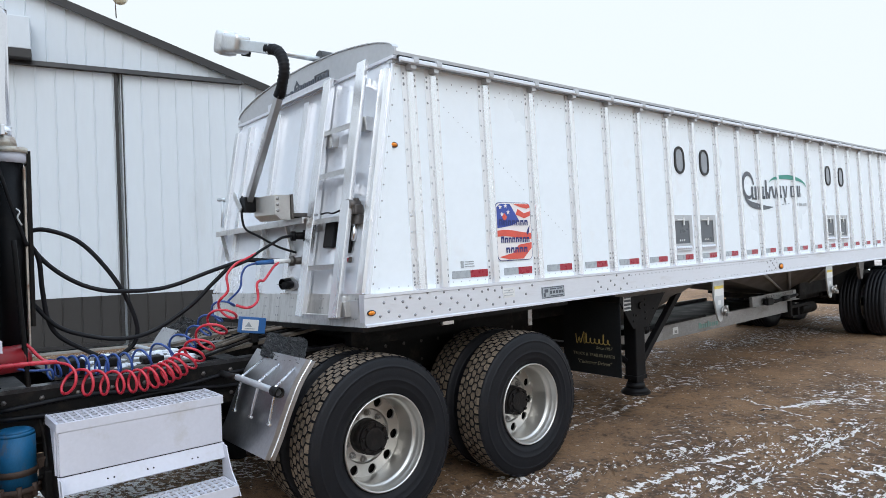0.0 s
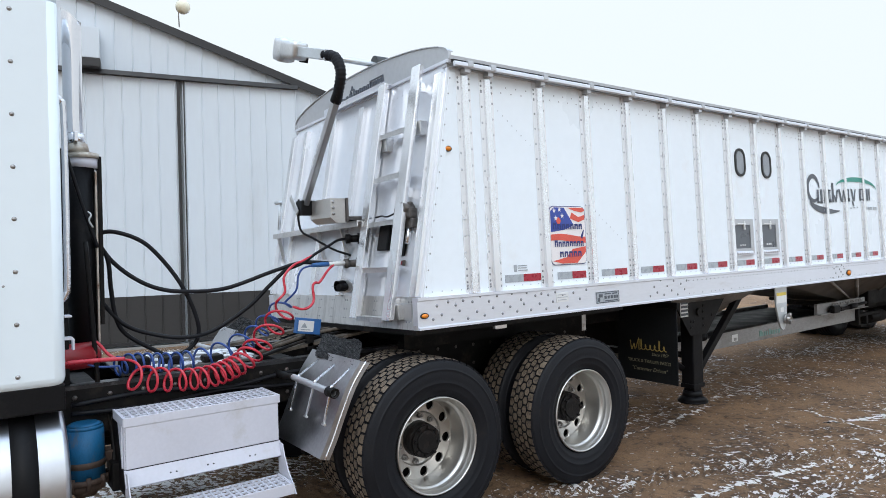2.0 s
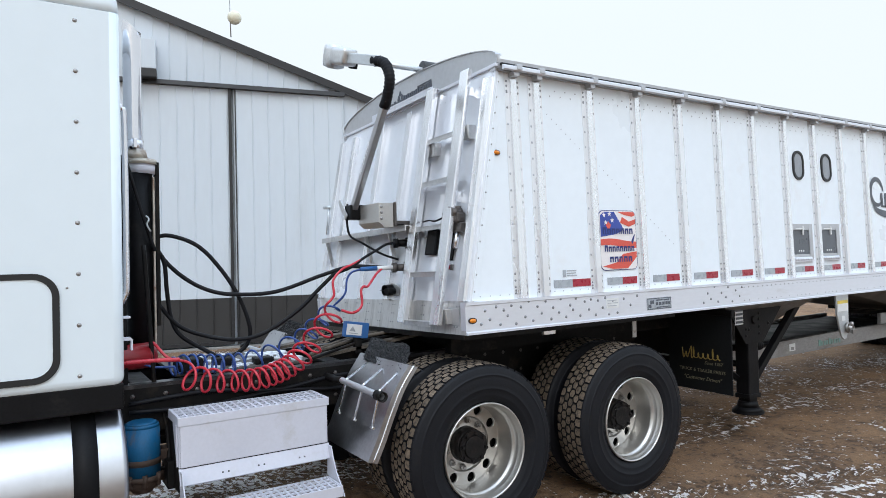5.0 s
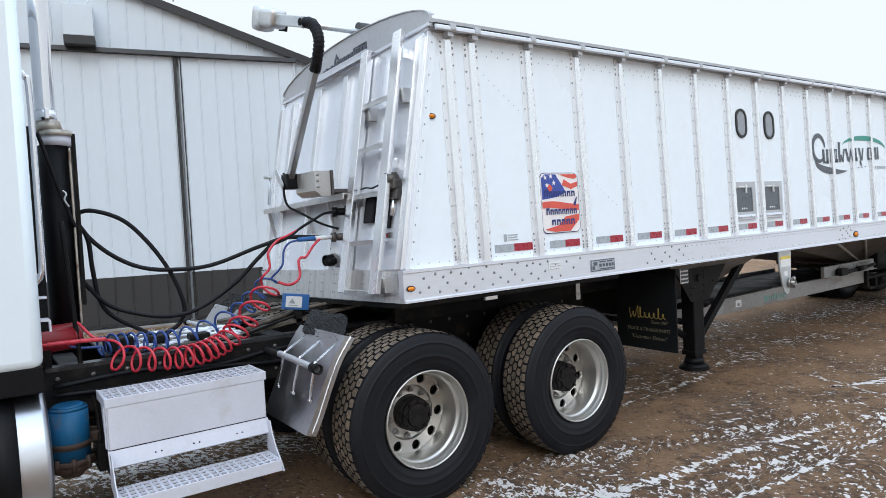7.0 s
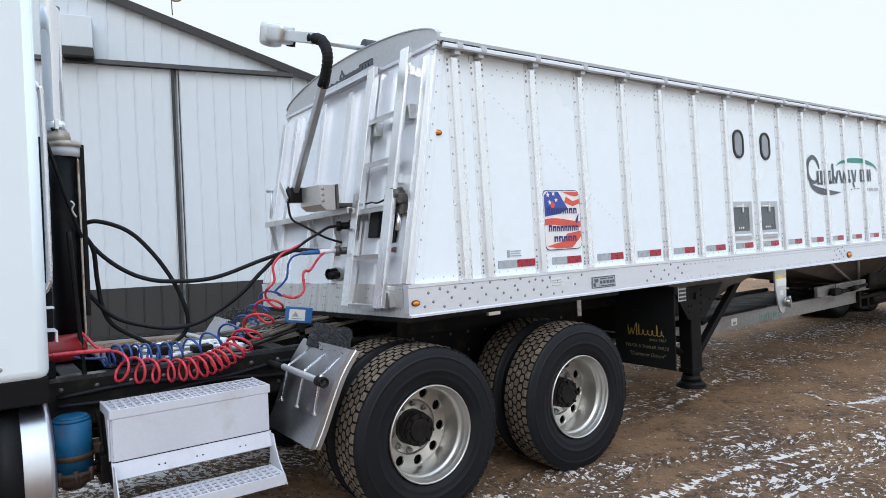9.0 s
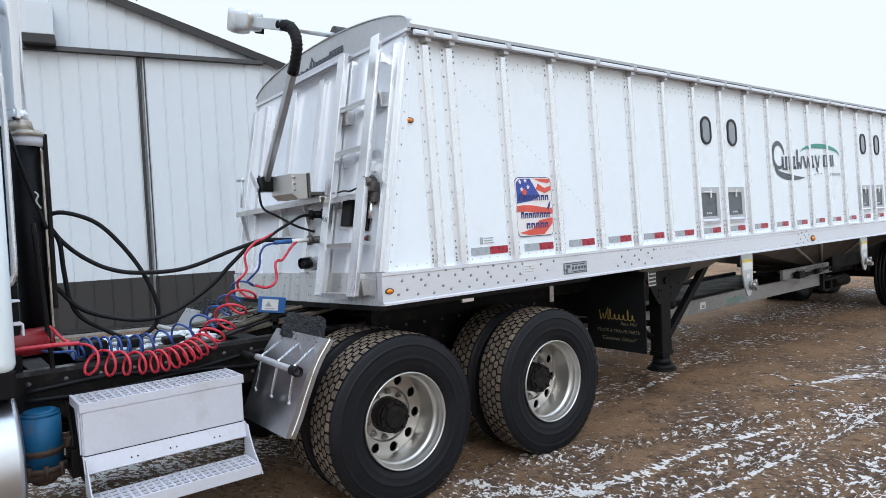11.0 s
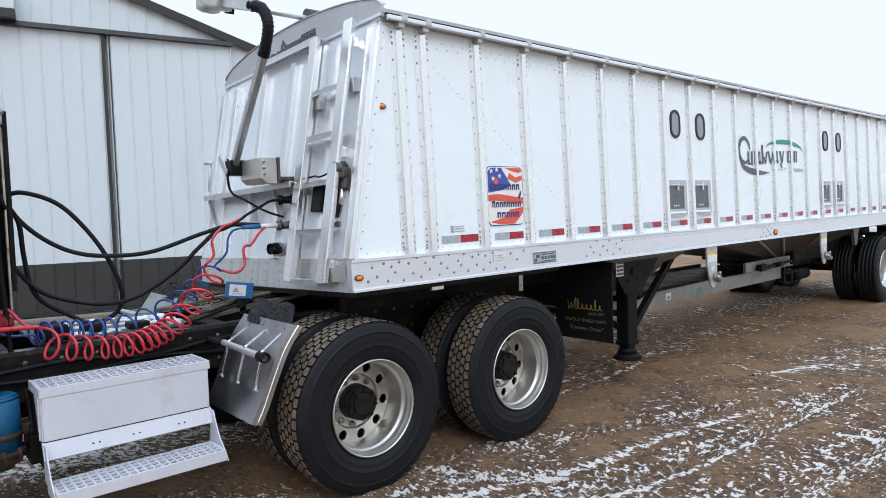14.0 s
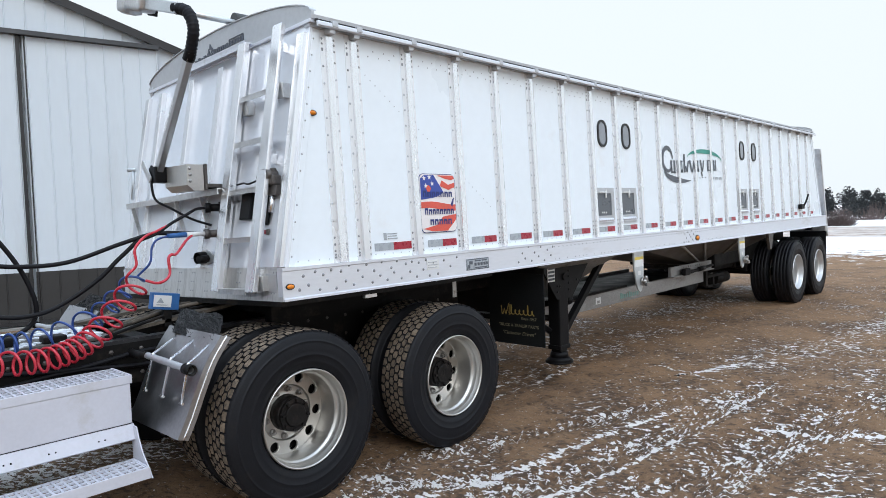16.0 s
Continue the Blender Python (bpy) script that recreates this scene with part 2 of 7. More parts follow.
def box(bm, x0, x1, y0, y1, z0, z1, bevel=0.0, m=None, mi=0):
    vs = [bm.verts.new((x, y, z)) for z in (z0, z1) for y in (y0, y1) for x in (x0, x1)]
    fs = [bm.faces.new([vs[i] for i in f]) for f in ((0, 2, 3, 1), (4, 5, 7, 6), (0, 1, 5, 4), (2, 6, 7, 3), (0, 4, 6, 2), (1, 3, 7, 5))]
    for f in fs:
        f.material_index = mi
    if bevel:
        r = bmesh.ops.bevel(bm, geom=list({e for f in fs for e in f.edges}), offset=bevel, segments=2, affect="EDGES", profile=0.6)
        for f in r["faces"]:
            f.material_index = mi
        vs = list({v for f in r["faces"] for v in f.verts} | {v for v in vs if v.is_valid})
    if m:
        for v in vs:
            v.co = m @ v.co
    return vs


def ring_frame(d):
    d = Vector(d).normalized()
    a = d.cross(Vector((0, 0, 1)) if abs(d.z) < 0.9 else Vector((1, 0, 0))).normalized()
    return a, d.cross(a).normalized()


def cyl(bm, p0, p1, r0, r1=None, seg=16, caps=True, mi=0):
    p0, p1 = Vector(p0), Vector(p1)
    r1 = r0 if r1 is None else r1
    a, b = ring_frame(p1 - p0)
    A = [bm.verts.new(p0 + r0 * (math.cos(t) * a + math.sin(t) * b)) for t in (2 * math.pi * i / seg for i in range(seg))]
    B = [bm.verts.new(p1 + r1 * (math.cos(t) * a + math.sin(t) * b)) for t in (2 * math.pi * i / seg for i in range(seg))]
    for i in range(seg):
        f = bm.faces.new((A[i], A[(i + 1) % seg], B[(i + 1) % seg], B[i]))
        f.smooth, f.material_index = True, mi
    if caps:
        for loop in (list(reversed(A)), B):
            f = bm.faces.new(loop)
            f.material_index = mi


def sweep(bm, pts, r, seg=8, caps=True):
    """Round tube along points; r is one radius or one a point."""
    pts = [Vector(p) for p in pts]
    n = len(pts)
    rs = r if isinstance(r, (list, tuple)) else [r] * n
    up = None
    rings = []
    for i, p in enumerate(pts):
        d = (pts[min(i + 1, n - 1)] - pts[max(i - 1, 0)]).normalized()
        if up is None:
            up, _ = ring_frame(d)
        up = (up - up.dot(d) * d).normalized()
        side = d.cross(up)
        rings.append([bm.verts.new(p + rs[i] * (math.cos(t) * up + math.sin(t) * side)) for t in (2 * math.pi * k / seg for k in range(seg))])
    for A, B in zip(rings, rings[1:]):
        for k in range(seg):
            bm.faces.new((A[k], A[(k + 1) % seg], B[(k + 1) % seg], B[k])).smooth = True
    if caps:
        bm.faces.new(list(reversed(rings[0])))
        bm.faces.new(rings[-1])


def smooth_path(pts, steps=8):
    """Catmull-Rom through the points."""
    p = [Vector(q) for q in pts]
    p = [2 * p[0] - p[1]] + p + [2 * p[-1] - p[-2]]
    out = []
    for i in range(1, len(p) - 2):
        for s in range(steps):
            t = s / steps
            out.append(0.5 * (2 * p[i] + (p[i + 1] - p[i - 1]) * t + (2 * p[i - 1] - 5 * p[i] + 4 * p[i + 1] - p[i + 2]) * t * t
                              + (3 * p[i] - p[i - 1] - 3 * p[i + 1] + p[i + 2]) * t ** 3))
    return out + [p[-2]]


def lathe(bm, profile, seg=48, mi=0):
    """Turn (radius, y) points round the y axis."""
    rings = [[bm.verts.new((r * math.cos(2 * math.pi * k / seg), y, r * math.sin(2 * math.pi * k / seg))) for k in range(seg)] for r, y in profile]
    for A, B in zip(rings, rings[1:]):
        for k in range(seg):
            f = bm.faces.new((A[k], A[(k + 1) % seg], B[(k + 1) % seg], B[k]))
            f.smooth, f.material_index = True, mi


def prism(bm, outline, axis, a, b, mi=0):
    """Extrude a flat outline from a to b along an axis; outline pairs run over the other two axes in x, y, z order."""
    def at(u, v, w):
        c = [u, v]
        c.insert("xyz".index(axis), w)
        return c
    A = [bm.verts.new(at(u, v, a)) for u, v in outline]
    B = [bm.verts.new(at(u, v, b)) for u, v in outline]
    n = len(outline)
    fs = [bm.faces.new(A), bm.faces.new(list(reversed(B)))] + [bm.faces.new((A[i], B[i], B[(i + 1) % n], A[(i + 1) % n])) for i in range(n)]
    for f in fs:
        f.material_index = mi
    bmesh.ops.recalc_face_normals(bm, faces=fs)
    return A + B


def dome(bm, c, r, axis, h=0.5, seg=6):
    """Low rivet head at c that stands out along axis."""
    c, axis = Vector(c), Vector(axis).normalized()
    a, b = ring_frame(axis)
    top = bm.verts.new(c + axis * r * h)
    lo = [bm.verts.new(c + r * (math.cos(t) * a + math.sin(t) * b)) for t in (2 * math.pi * k / seg for k in range(seg))]
    mid = [bm.verts.new(c + axis * r * h * 0.75 + 0.6 * r * (math.cos(t) * a + math.sin(t) * b)) for t in (2 * math.pi * k / seg for k in range(seg))]
    for k in range(seg):
        bm.faces.new((lo[k], lo[(k + 1) % seg], mid[(k + 1) % seg], mid[k])).smooth = True
        bm.faces.new((mid[k], mid[(k + 1) % seg], top)).smooth = True


def ellipse(cx, cz, rx, rz, n=28, a0=0.0, a1=360.0):
    return [(cx + rx * math.cos(radians(a0 + (a1 - a0) * k / n)), cz + rz * math.sin(radians(a0 + (a1 - a0) * k / n))) for k in range(n)]


def rounded(x0, x1, z0, z1, r, n=5):
    out = []
    for cx, cz, a in ((x1 - r, z1 - r, 0), (x0 + r, z1 - r, 90), (x0 + r, z0 + r, 180), (x1 - r, z0 + r, 270)):
        out += [(cx + r * math.cos(radians(a + 90 * k / n)), cz + r * math.sin(radians(a + 90 * k / n))) for k in range(n + 1)]
    return out


def lettering(name, text, size, m, material, parent, depth=0.0008, shear=0.0, label=""):
    cu = bpy.data.curves.new(name, "FONT")
    cu.body, cu.size, cu.extrude, cu.shear, cu.resolution_u = text, size, depth, shear, 3
    cu.align_x, cu.align_y = "CENTER", "CENTER"
    tmp = bpy.data.objects.new(name, cu)
    scene.collection.objects.link(tmp)
    me = bpy.data.meshes.new_from_object(tmp.evaluated_get(bpy.context.evaluated_depsgraph_get()))
    bpy.data.objects.remove(tmp)
    me.transform(m)
    me.materials.clear()
    me.materials.append(material)
    ob = new(name, me)
    ob.parent = parent
    if label:
        tagged(ob, label)
    return ob

# ---- ground ----
def graded(lo, hi, step, far, ratio=1.32):
    out = list(np.arange(lo, hi + step / 2, step))
    d, v, w = step, out[-1], out[0]
    while v < far:
        d *= ratio
        v += d
        w -= d
        out.append(v)
        out.insert(0, w)
    return out


# tyre tracks and drifts: places along the line, half width, strength, spacing of the tread marks (0 for an even drift)
TRACKS = [([(0.2, -0.32), (0.73, -0.5), (1.29, -0.66), (1.98, -0.73), (2.62, -0.84), (3.5, -1.0)], 0.05, 0.60, 0.0),
          ([(0.4, -0.80), (1.29, -1.09), (1.85, -1.17), (2.34, -1.20), (3.21, -1.25), (4.2, -1.3)], 0.026, 0.85, 0.0),
          ([(0.3, -0.55), (0.99, -0.80), (1.57, -0.95), (2.22, -1.02), (2.93, -1.10), (4.2, -1.22)], 0.16, 0.68, 0.085),
          ([(0.7, 0.20), (1.26, 0.0), (1.48, -0.2), (2.17, -0.39), (2.8, -0.62), (3.5, -0.8)], 0.12, 0.62, 0.080),
          ([(2.49, 0.51), (3.1, 0.52), (3.98, 0.58)], 0.024, 0.62, 0.0),
          ([(2.2, 0.75), (2.9, 0.72), (3.5, 0.74)], 0.025, 0.50, 0.0),
          ([(4.25, -0.47), (4.6, -0.62), (5.09, -0.86)], 0.05, 0.75, 0.0),
          ([(4.48, -0.14), (4.3, -0.5), (4.15, -0.8)], 0.025, 0.80, 0.0),
          ([(5.0, -0.75), (5.84, -1.15), (6.5, -1.3), (7.63, -1.5), (10, -1.8)], 0.42, 0.36, 0.0),
          ([(3.0, -1.6), (3.1, -1.93), (3.31, -2.32), (3.6, -2.9)], 0.028, 0.95, 0.0),
          ([(1.3, -1.45), (1.8, -1.60), (2.15, -1.66), (2.7, -1.72), (3.31, -1.85), (4.2, -2.0)], 0.27, 0.55, 0.09),
          ([(1.5, -1.80), (2.29, -1.83), (2.76, -1.91), (3.4, -2.15)], 0.10, 0.47, 0.0),
          ([(3.84, -1.99), (4.22, -2.17), (4.9, -2.4)], 0.05, 0.60, 0.0),
          ([(0.2, -0.1), (0.57, -0.2), (0.86, -0.40), (1.1, -0.55)], 0.09, 0.72, 0.05),
          ([(0.1, -0.25), (0.45, -0.42), (0.7, -0.62)], 0.10, 0.66, 0.055),
          ([(0.35, 0.30), (0.56, 0.0), (0.80, -0.33), (1.0, -0.6)], 0.10, 0.72, -0.035),
          ([(-3.0, 2.4), (-1.6, 2.2), (-1.2, 1.9), (-0.3, 1.85)], 0.55, 0.58, 0.0),
          ([(-2.4, 0.25), (-1.4, 0.2), (-0.6, 0.2)], 0.50, 0.50, 0.0),
          ([(2.2, 1.0), (4.0, 1.0), (7.0, 0.6)], 0.5, 0.25, 0.0),
          ([(5.0, 1.6), (9.0, 1.2), (14, 1.0)], 0.9, 0.25, 0.0),
          ([(2.0, -2.3), (4.0, -2.0), (7.0, -1.9)], 0.5, 0.26, 0.0),
          ([(-5.0, 10.4), (0.0, 9.6), (4.0, 8.6), (8.0, 8.2)], 1.5, 0.60, 0.0),
          ([(1.5, -1.2), (5.0, -1.2), (12, -1.5)], 1.7, 0.17, 0.0),
          ([(6.0, -2.6), (9.0, -2.9), (14, -2.4)], 0.5, 0.32, 0.0)]


def near_track(X, Y):
    """Snow left in the wheel tracks, and the tread marks pressed into them, over arrays of places."""
    s, press, churn = np.zeros_like(X), np.zeros_like(X), np.zeros_like(X)
    for pts, w, a, lug in TRACKS:
        d = np.full_like(X, 1e9)
        along, side = np.zeros_like(X), np.zeros_like(X)
        run = 0.0
        for (x0, y0), (x1, y1) in zip(pts, pts[1:]):
            ln = math.hypot(x1 - x0, y1 - y0)
            t = np.clip(((X - x0) * (x1 - x0) + (Y - y0) * (y1 - y0)) / ln ** 2, 0, 1)
            e = np.hypot(X - x0 - t * (x1 - x0), Y - y0 - t * (y1 - y0))
            sg = np.sign((X - x0) * (y1 - y0) - (Y - y0) * (x1 - x0))
            closer = e < d
            along, side = np.where(closer, run + t * ln, along), np.where(closer, e * sg, side)
            d = np.minimum(d, e)
            run += ln
        near = np.exp(-(d / w) ** 2)
        if lug:
            mark = np.sin((along + 0.7 * np.abs(side)) * 2 * math.pi / lug) if lug > 0 else np.sin(side * 2 * math.pi / -lug)
            near = near * (0.46 + 0.36 * mark + 0.24 * mark * np.sin(side * 2 * math.pi / 0.055))
            press = np.maximum(press, np.exp(-(d / (1.3 * w)) ** 4) * (0.5 - 0.5 * mark))
        s = np.maximum(s, a * near)
        churn = np.maximum(churn, min(1.0, 0.30 + 0.9 * a) * np.exp(-(d / (1.5 * w + 0.12)) ** 2))
    return s, press, churn


def build_ground():
    fx, fy = np.arange(-2.6, 4.6, 0.023), np.arange(-2.7, 1.3, 0.021)
    xs, ys = np.array(graded(-4.5, 13.0, 0.09, 2500)), np.array(graded(-4.2, 3.6, 0.09, 2500))
    xs = np.concatenate([xs[xs < fx[0] - 0.04], fx, xs[xs > fx[-1] + 0.04]])
    ys = np.concatenate([ys[ys < fy[0] - 0.04], fy, ys[ys > fy[-1] + 0.04]])
    X, Y = np.meshgrid(xs, ys)
    S, press, churn = near_track(X, Y)
    Z = np.zeros_like(X)
    for j in range(len(ys)):
        for i in range(len(xs)):
            x, y = xs[i], ys[j]
            if -6 < x < 16 and -6 < y < 6:
                Z[j, i] = 0.016 * noise.noise((x * 1.3, y * 1.3, 0)) + 0.012 * noise.noise((x * 4, y * 4, 3)) + 0.016 * noise.noise((x * 11, y * 6, 5)) + 0.014 * noise.noise((x * 22, y * 11, 8))
    Z += 0.0064 * np.clip(X - 1.0, 0, 11) - 0.026 * press
    fall = np.clip((Y - 3.5) / 6.5, 0, 1)              # the yard falls a little towards the barn
    Z -= 0.21 * fall * fall * (3 - 2 * fall) * np.clip((15 - X) / 7, 0, 1)
    n, k = len(xs), len(ys)
    co = np.stack([X, Y, Z], -1).reshape(-1, 3)
    q = (np.arange(k - 1)[:, None] * n + np.arange(n - 1)[None]).ravel()
    me = bpy.data.meshes.new("ground")
    me.from_pydata(co.tolist(), [], np.stack([q, q + 1, q + n + 1, q + n], 1).tolist())
    at = me.attributes.new("snow", "FLOAT", "POINT")
    at.data.foreach_set("value", S.ravel().astype(np.float32))
    me.attributes.new("churn", "FLOAT", "POINT").data.foreach_set("value", churn.ravel().astype(np.float32))
    me.polygons.foreach_set("use_smooth", [True] * len(me.polygons))
    m = bpy.data.materials.new("dirt_yard")
    m.use_nodes = True
    nd, l = m.node_tree.nodes, m.node_tree.links
    b = nd["Principled BSDF"]
    tc = nd.new("ShaderNodeTexCoord")

    def tex(scale, detail, rough=0.6, rot=0.0, sc=(1, 1, 1)):
        mp = nd.new("ShaderNodeMapping")
        mp.vector_type = "TEXTURE"
        mp.inputs["Rotation"].default_value = (0, 0, rot)
        mp.inputs["Scale"].default_value = sc
        l.new(tc.outputs["Object"], mp.inputs["Vector"])
        t = nd.new("ShaderNodeTexNoise")
        t.inputs["Scale"].default_value, t.inputs["Detail"].default_value, t.inputs["Roughness"].default_value = scale, detail, rough
        l.new(mp.outputs[0], t.inputs["Vector"])
        return t.outputs[0]

    def math_node(op, a, c):
        t = nd.new("ShaderNodeMath")
        t.operation = op
        for i, v in enumerate((a, c)):
            if isinstance(v, (int, float)):
                t.inputs[i].default_value = v
            else:
                l.new(v, t.inputs[i])
        return t.outputs[0]

    def ramp(v, lo, hi, a=0.0, c=1.0):
        t = nd.new("ShaderNodeMapRange")
        for key, val in (("From Min", lo), ("From Max", hi), ("To Min", a), ("To Max", c)):
            t.inputs[key].default_value = val
        l.new(v, t.inputs["Value"])
        return t.outputs[0]

    def mix(f, a, c):
        t = nd.new("ShaderNodeMix")
        t.data_type = "RGBA"
        l.new(f, t.inputs["Factor"])
        for key, v in (("A", a), ("B", c)):
            if isinstance(v, tuple):
                t.inputs[key].default_value = (*v, 1)
            else:
                l.new(v, t.inputs[key])
        return t.outputs["Result"]

    def layer(name):
        t = nd.new("ShaderNodeAttribute")
        t.attribute_name = name
        return t.outputs["Fac"]

    LIE = 0.52                                         # the last wheels and the wind both combed the yard this way
    large, mid, fine, grit = tex(0.55, 5), tex(3.5, 8, 0.7), tex(19, 7, 0.72), tex(150, 4, 0.75)
    churn = math_node("ADD", math_node("MULTIPLY", layer("churn"), 0.6), ramp(tex(1.1, 4, 0.6), 0.40, 0.66, 0.0, 0.75))
    dirt = mix(ramp(large, 0.4, 0.62), (0.318, 0.188, 0.102), (0.246, 0.143, 0.078))
    dirt = mix(ramp(mid, 0.42, 0.68), dirt, (0.350, 0.212, 0.118))
    dirt = mix(math_node("MULTIPLY", ramp(churn, 0.25, 0.9), 0.55), dirt, (0.150, 0.088, 0.052))
    dirt = mix(math_node("MULTIPLY", ramp(grit, 0.53, 0.58), 0.6), dirt, (0.105, 0.066, 0.043))
    dirt = mix(ramp(tex(60, 5, 0.75), 0.60, 0.68), dirt, (0.444, 0.300, 0.190))
    # dark dashes: damp soil plus small shadows among clods, put in the colour
    dash = math_node("ADD", tex(24, 6, 0.66, LIE, (0.75, 1.45, 1)), ramp(churn, 0.1, 1.0, -0.065, 0.075))
    dirt = mix(math_node("MULTIPLY", ramp(dash, 0.515, 0.615), 0.82), dirt, (0.082, 0.055, 0.039))
    crumbs, flecks = tex(55, 3, 0.6, LIE, (0.8, 1.3, 1)), tex(20, 4, 0.62, LIE, (0.72, 1.4, 1))
    broken = ramp(tex(2.6, 4, 0.65), 0.36, 0.60, 0.50, 1.08)
    v = math_node("ADD", math_node("MULTIPLY", flecks, 0.70), math_node("MULTIPLY", crumbs, 0.30))
    v = math_node("ADD", v, math_node("MULTIPLY", math_node("MULTIPLY", layer("snow"), broken), 0.265))
    v = math_node("ADD", v, ramp(churn, 0.1, 1.0, -0.026, 0.052))
    snow = ramp(v, 0.645, 0.664)
    sep = nd.new("ShaderNodeSeparateXYZ")
    l.new(tc.outputs["Object"], sep.inputs[0])
    wob = math_node("MULTIPLY", math_node("SUBTRACT", tex(0.12, 6), 0.5), 14.0)
    edge = math_node("ADD", sep.outputs["X"], math_node("MULTIPLY", wob, 0.35))
    mottle = math_node("ADD", ramp(edge, 13, 27, -0.16, 0.30), tex(1.6, 8, 0.75))
    far = ramp(mottle, 0.58, 0.64)
    road = math_node("MULTIPLY", ramp(edge, 34, 35.5), ramp(edge, 53, 51))
    far = math_node("MULTIPLY", far, math_node("SUBTRACT", 1.0, math_node("MULTIPLY", road, ramp(tex(0.5, 8, 0.8), 0.35, 0.6, 0.95, 0.35))))
    grass = math_node("MULTIPLY", ramp(tex(0.25, 8, 0.75), 0.60, 0.70), ramp(sep.outputs["X"], 80, 50, 0, 1))
    far = math_node("MULTIPLY", far, math_node("SUBTRACT", 1.0, math_node("MULTIPLY", grass, 0.5)))
    snow = math_node("MAXIMUM", snow, far)
    col = mix(snow, dirt, (0.90, 0.86, 0.83))
    l.new(col, b.inputs["Base Color"])
    l.new(ramp(snow, 0, 1, 0.86, 0.6), b.inputs["Roughness"])
    b.inputs["Specular IOR Level"].default_value = 0.3
    h = math_node("ADD", math_node("ADD", math_node("MULTIPLY", fine, 1.2), math_node("MULTIPLY", mid, 1.0)), math_node("MULTIPLY", grit, 0.55))
    h = math_node("ADD", h, math_node("MULTIPLY", snow, 0.12))
    bp = nd.new("ShaderNodeBump")
    bp.inputs["Strength"].default_value, bp.inputs["Distance"].default_value = 0.7, 0.045
    l.new(h, bp.inputs["Height"])
    l.new(bp.outputs[0], b.inputs["Normal"])
    me.materials.append(m)
    tagged(new("ground", me), "rutted brown dirt yard with streaks of old snow", "ground", kind="structure")


build_ground()


# dark stick frozen into the snow
bm = bmesh.new()
sweep(bm, smooth_path([(4.14, -0.42, 0.006), (4.17, -0.46, 0.018), (4.22, -0.49, 0.016), (4.28, -0.53, 0.002)]), [0.008 + 0.003 * math.sin(k) for k in range(25)], 7)
tagged(part("stick", bm, FRAME), "dark broken stick lying in a streak of snow", "stick")


# ---- far woods beyond the snowfield ----
def build_woods():
    rng = random.Random(4)
    bm = bmesh.new()
    for k in range(230):                                   # evergreens: tapering crowns of many small sprays
        az = radians(74 + 30 * rng.random())
        d = 84 + 24 * rng.random()
        cx, cy = -2 + d * math.sin(az), -3 + d * math.cos(az)
        hgt, w = 1.9 + 1.7 * rng.random() ** 1.5, 0.6 + 0.6 * rng.random()
        for q in range(210):
            t = rng.random() ** 0.8
            r = w * (1 - 0.72 * t) * rng.random() ** 0.5
            a = rng.random() * 6.283
            c = Vector((cx + r * math.cos(a), cy + r * math.sin(a), 0.2 + t * hgt))
            s = 0.10 + 0.15 * rng.random()
            bm.faces.new([bm.verts.new(c + Vector((rng.uniform(-s, s), rng.uniform(-s, s), rng.uniform(-s, s)))) for _ in range(3)])
    tagged(part("far_woods", bm, WOODS), "dark evergreen windbreak far across the snow", "trees", kind="stuff")
    bm = bmesh.new()
    for k in range(9000):                                  # bare twigs of the brush and leafless trees between
        az = radians(72 + 33 * rng.random())
        near = rng.random() < 0.45
        d = (74 + 7 * rng.random()) if near else (82 + 14 * rng.random())
        base = 0.0 if near else 0.8 * rng.random()
        c = Vector((-2 + d * math.sin(az), -3 + d * math.cos(az), base))
        hump = 0.55 + 0.45 * math.sin(math.degrees(az) * 2.1) * math.sin(math.degrees(az) * 0.83 + 1)
        hgt = (0.5 + 0.9 * rng.random()) * hump * (1.0 if near else 1.3) * (1.0 if az < radians(80.5) or not near else 0.35)
        lean = Vector((rng.uniform(-0.25, 0.25), rng.uniform(-0.25, 0.25), hgt))
        side = Vector((0.01, 0.025, 0))
        bm.faces.new([bm.verts.new(c - side), bm.verts.new(c + side), bm.verts.new(c + lean)])
    for k in range(1400):                                  # a rounded bare bush nearer to the yard
        a, t = rng.random() * 6.283, rng.random() ** 0.5
        c = Vector((53.2 + 0.5 * t * math.cos(a), 8.9 + 0.9 * t * math.sin(a), 0.75 * rng.random() * (1 - 0.5 * t)))
        lean = Vector((0.3 * math.cos(a), 0.45 * math.sin(a), 0.35 + 0.4 * (1 - t))) * (0.5 + 0.6 * rng.random())
        side = Vector((0.004, 0.011, 0))
        bm.faces.new([bm.verts.new(c - side), bm.verts.new(c + side), bm.verts.new(c + lean)])
    tagged(part("far_brush", bm, BRUSH), "greyish bare brush along the snowfield", "brush", kind="stuff")


build_woods()


# ---- barn ----
BARN = pose(0, 11.628, 0, 0, 0, -11.16)
RAKE0, RAKE = 6.985, -0.334      # height of the rake at u = 0, and its slope
PEAK, EAVE = -4.6, 7.6


def rake(u):
    return RAKE0 + RAKE * u if u > PEAK else RAKE0 + RAKE * (2 * PEAK - u)


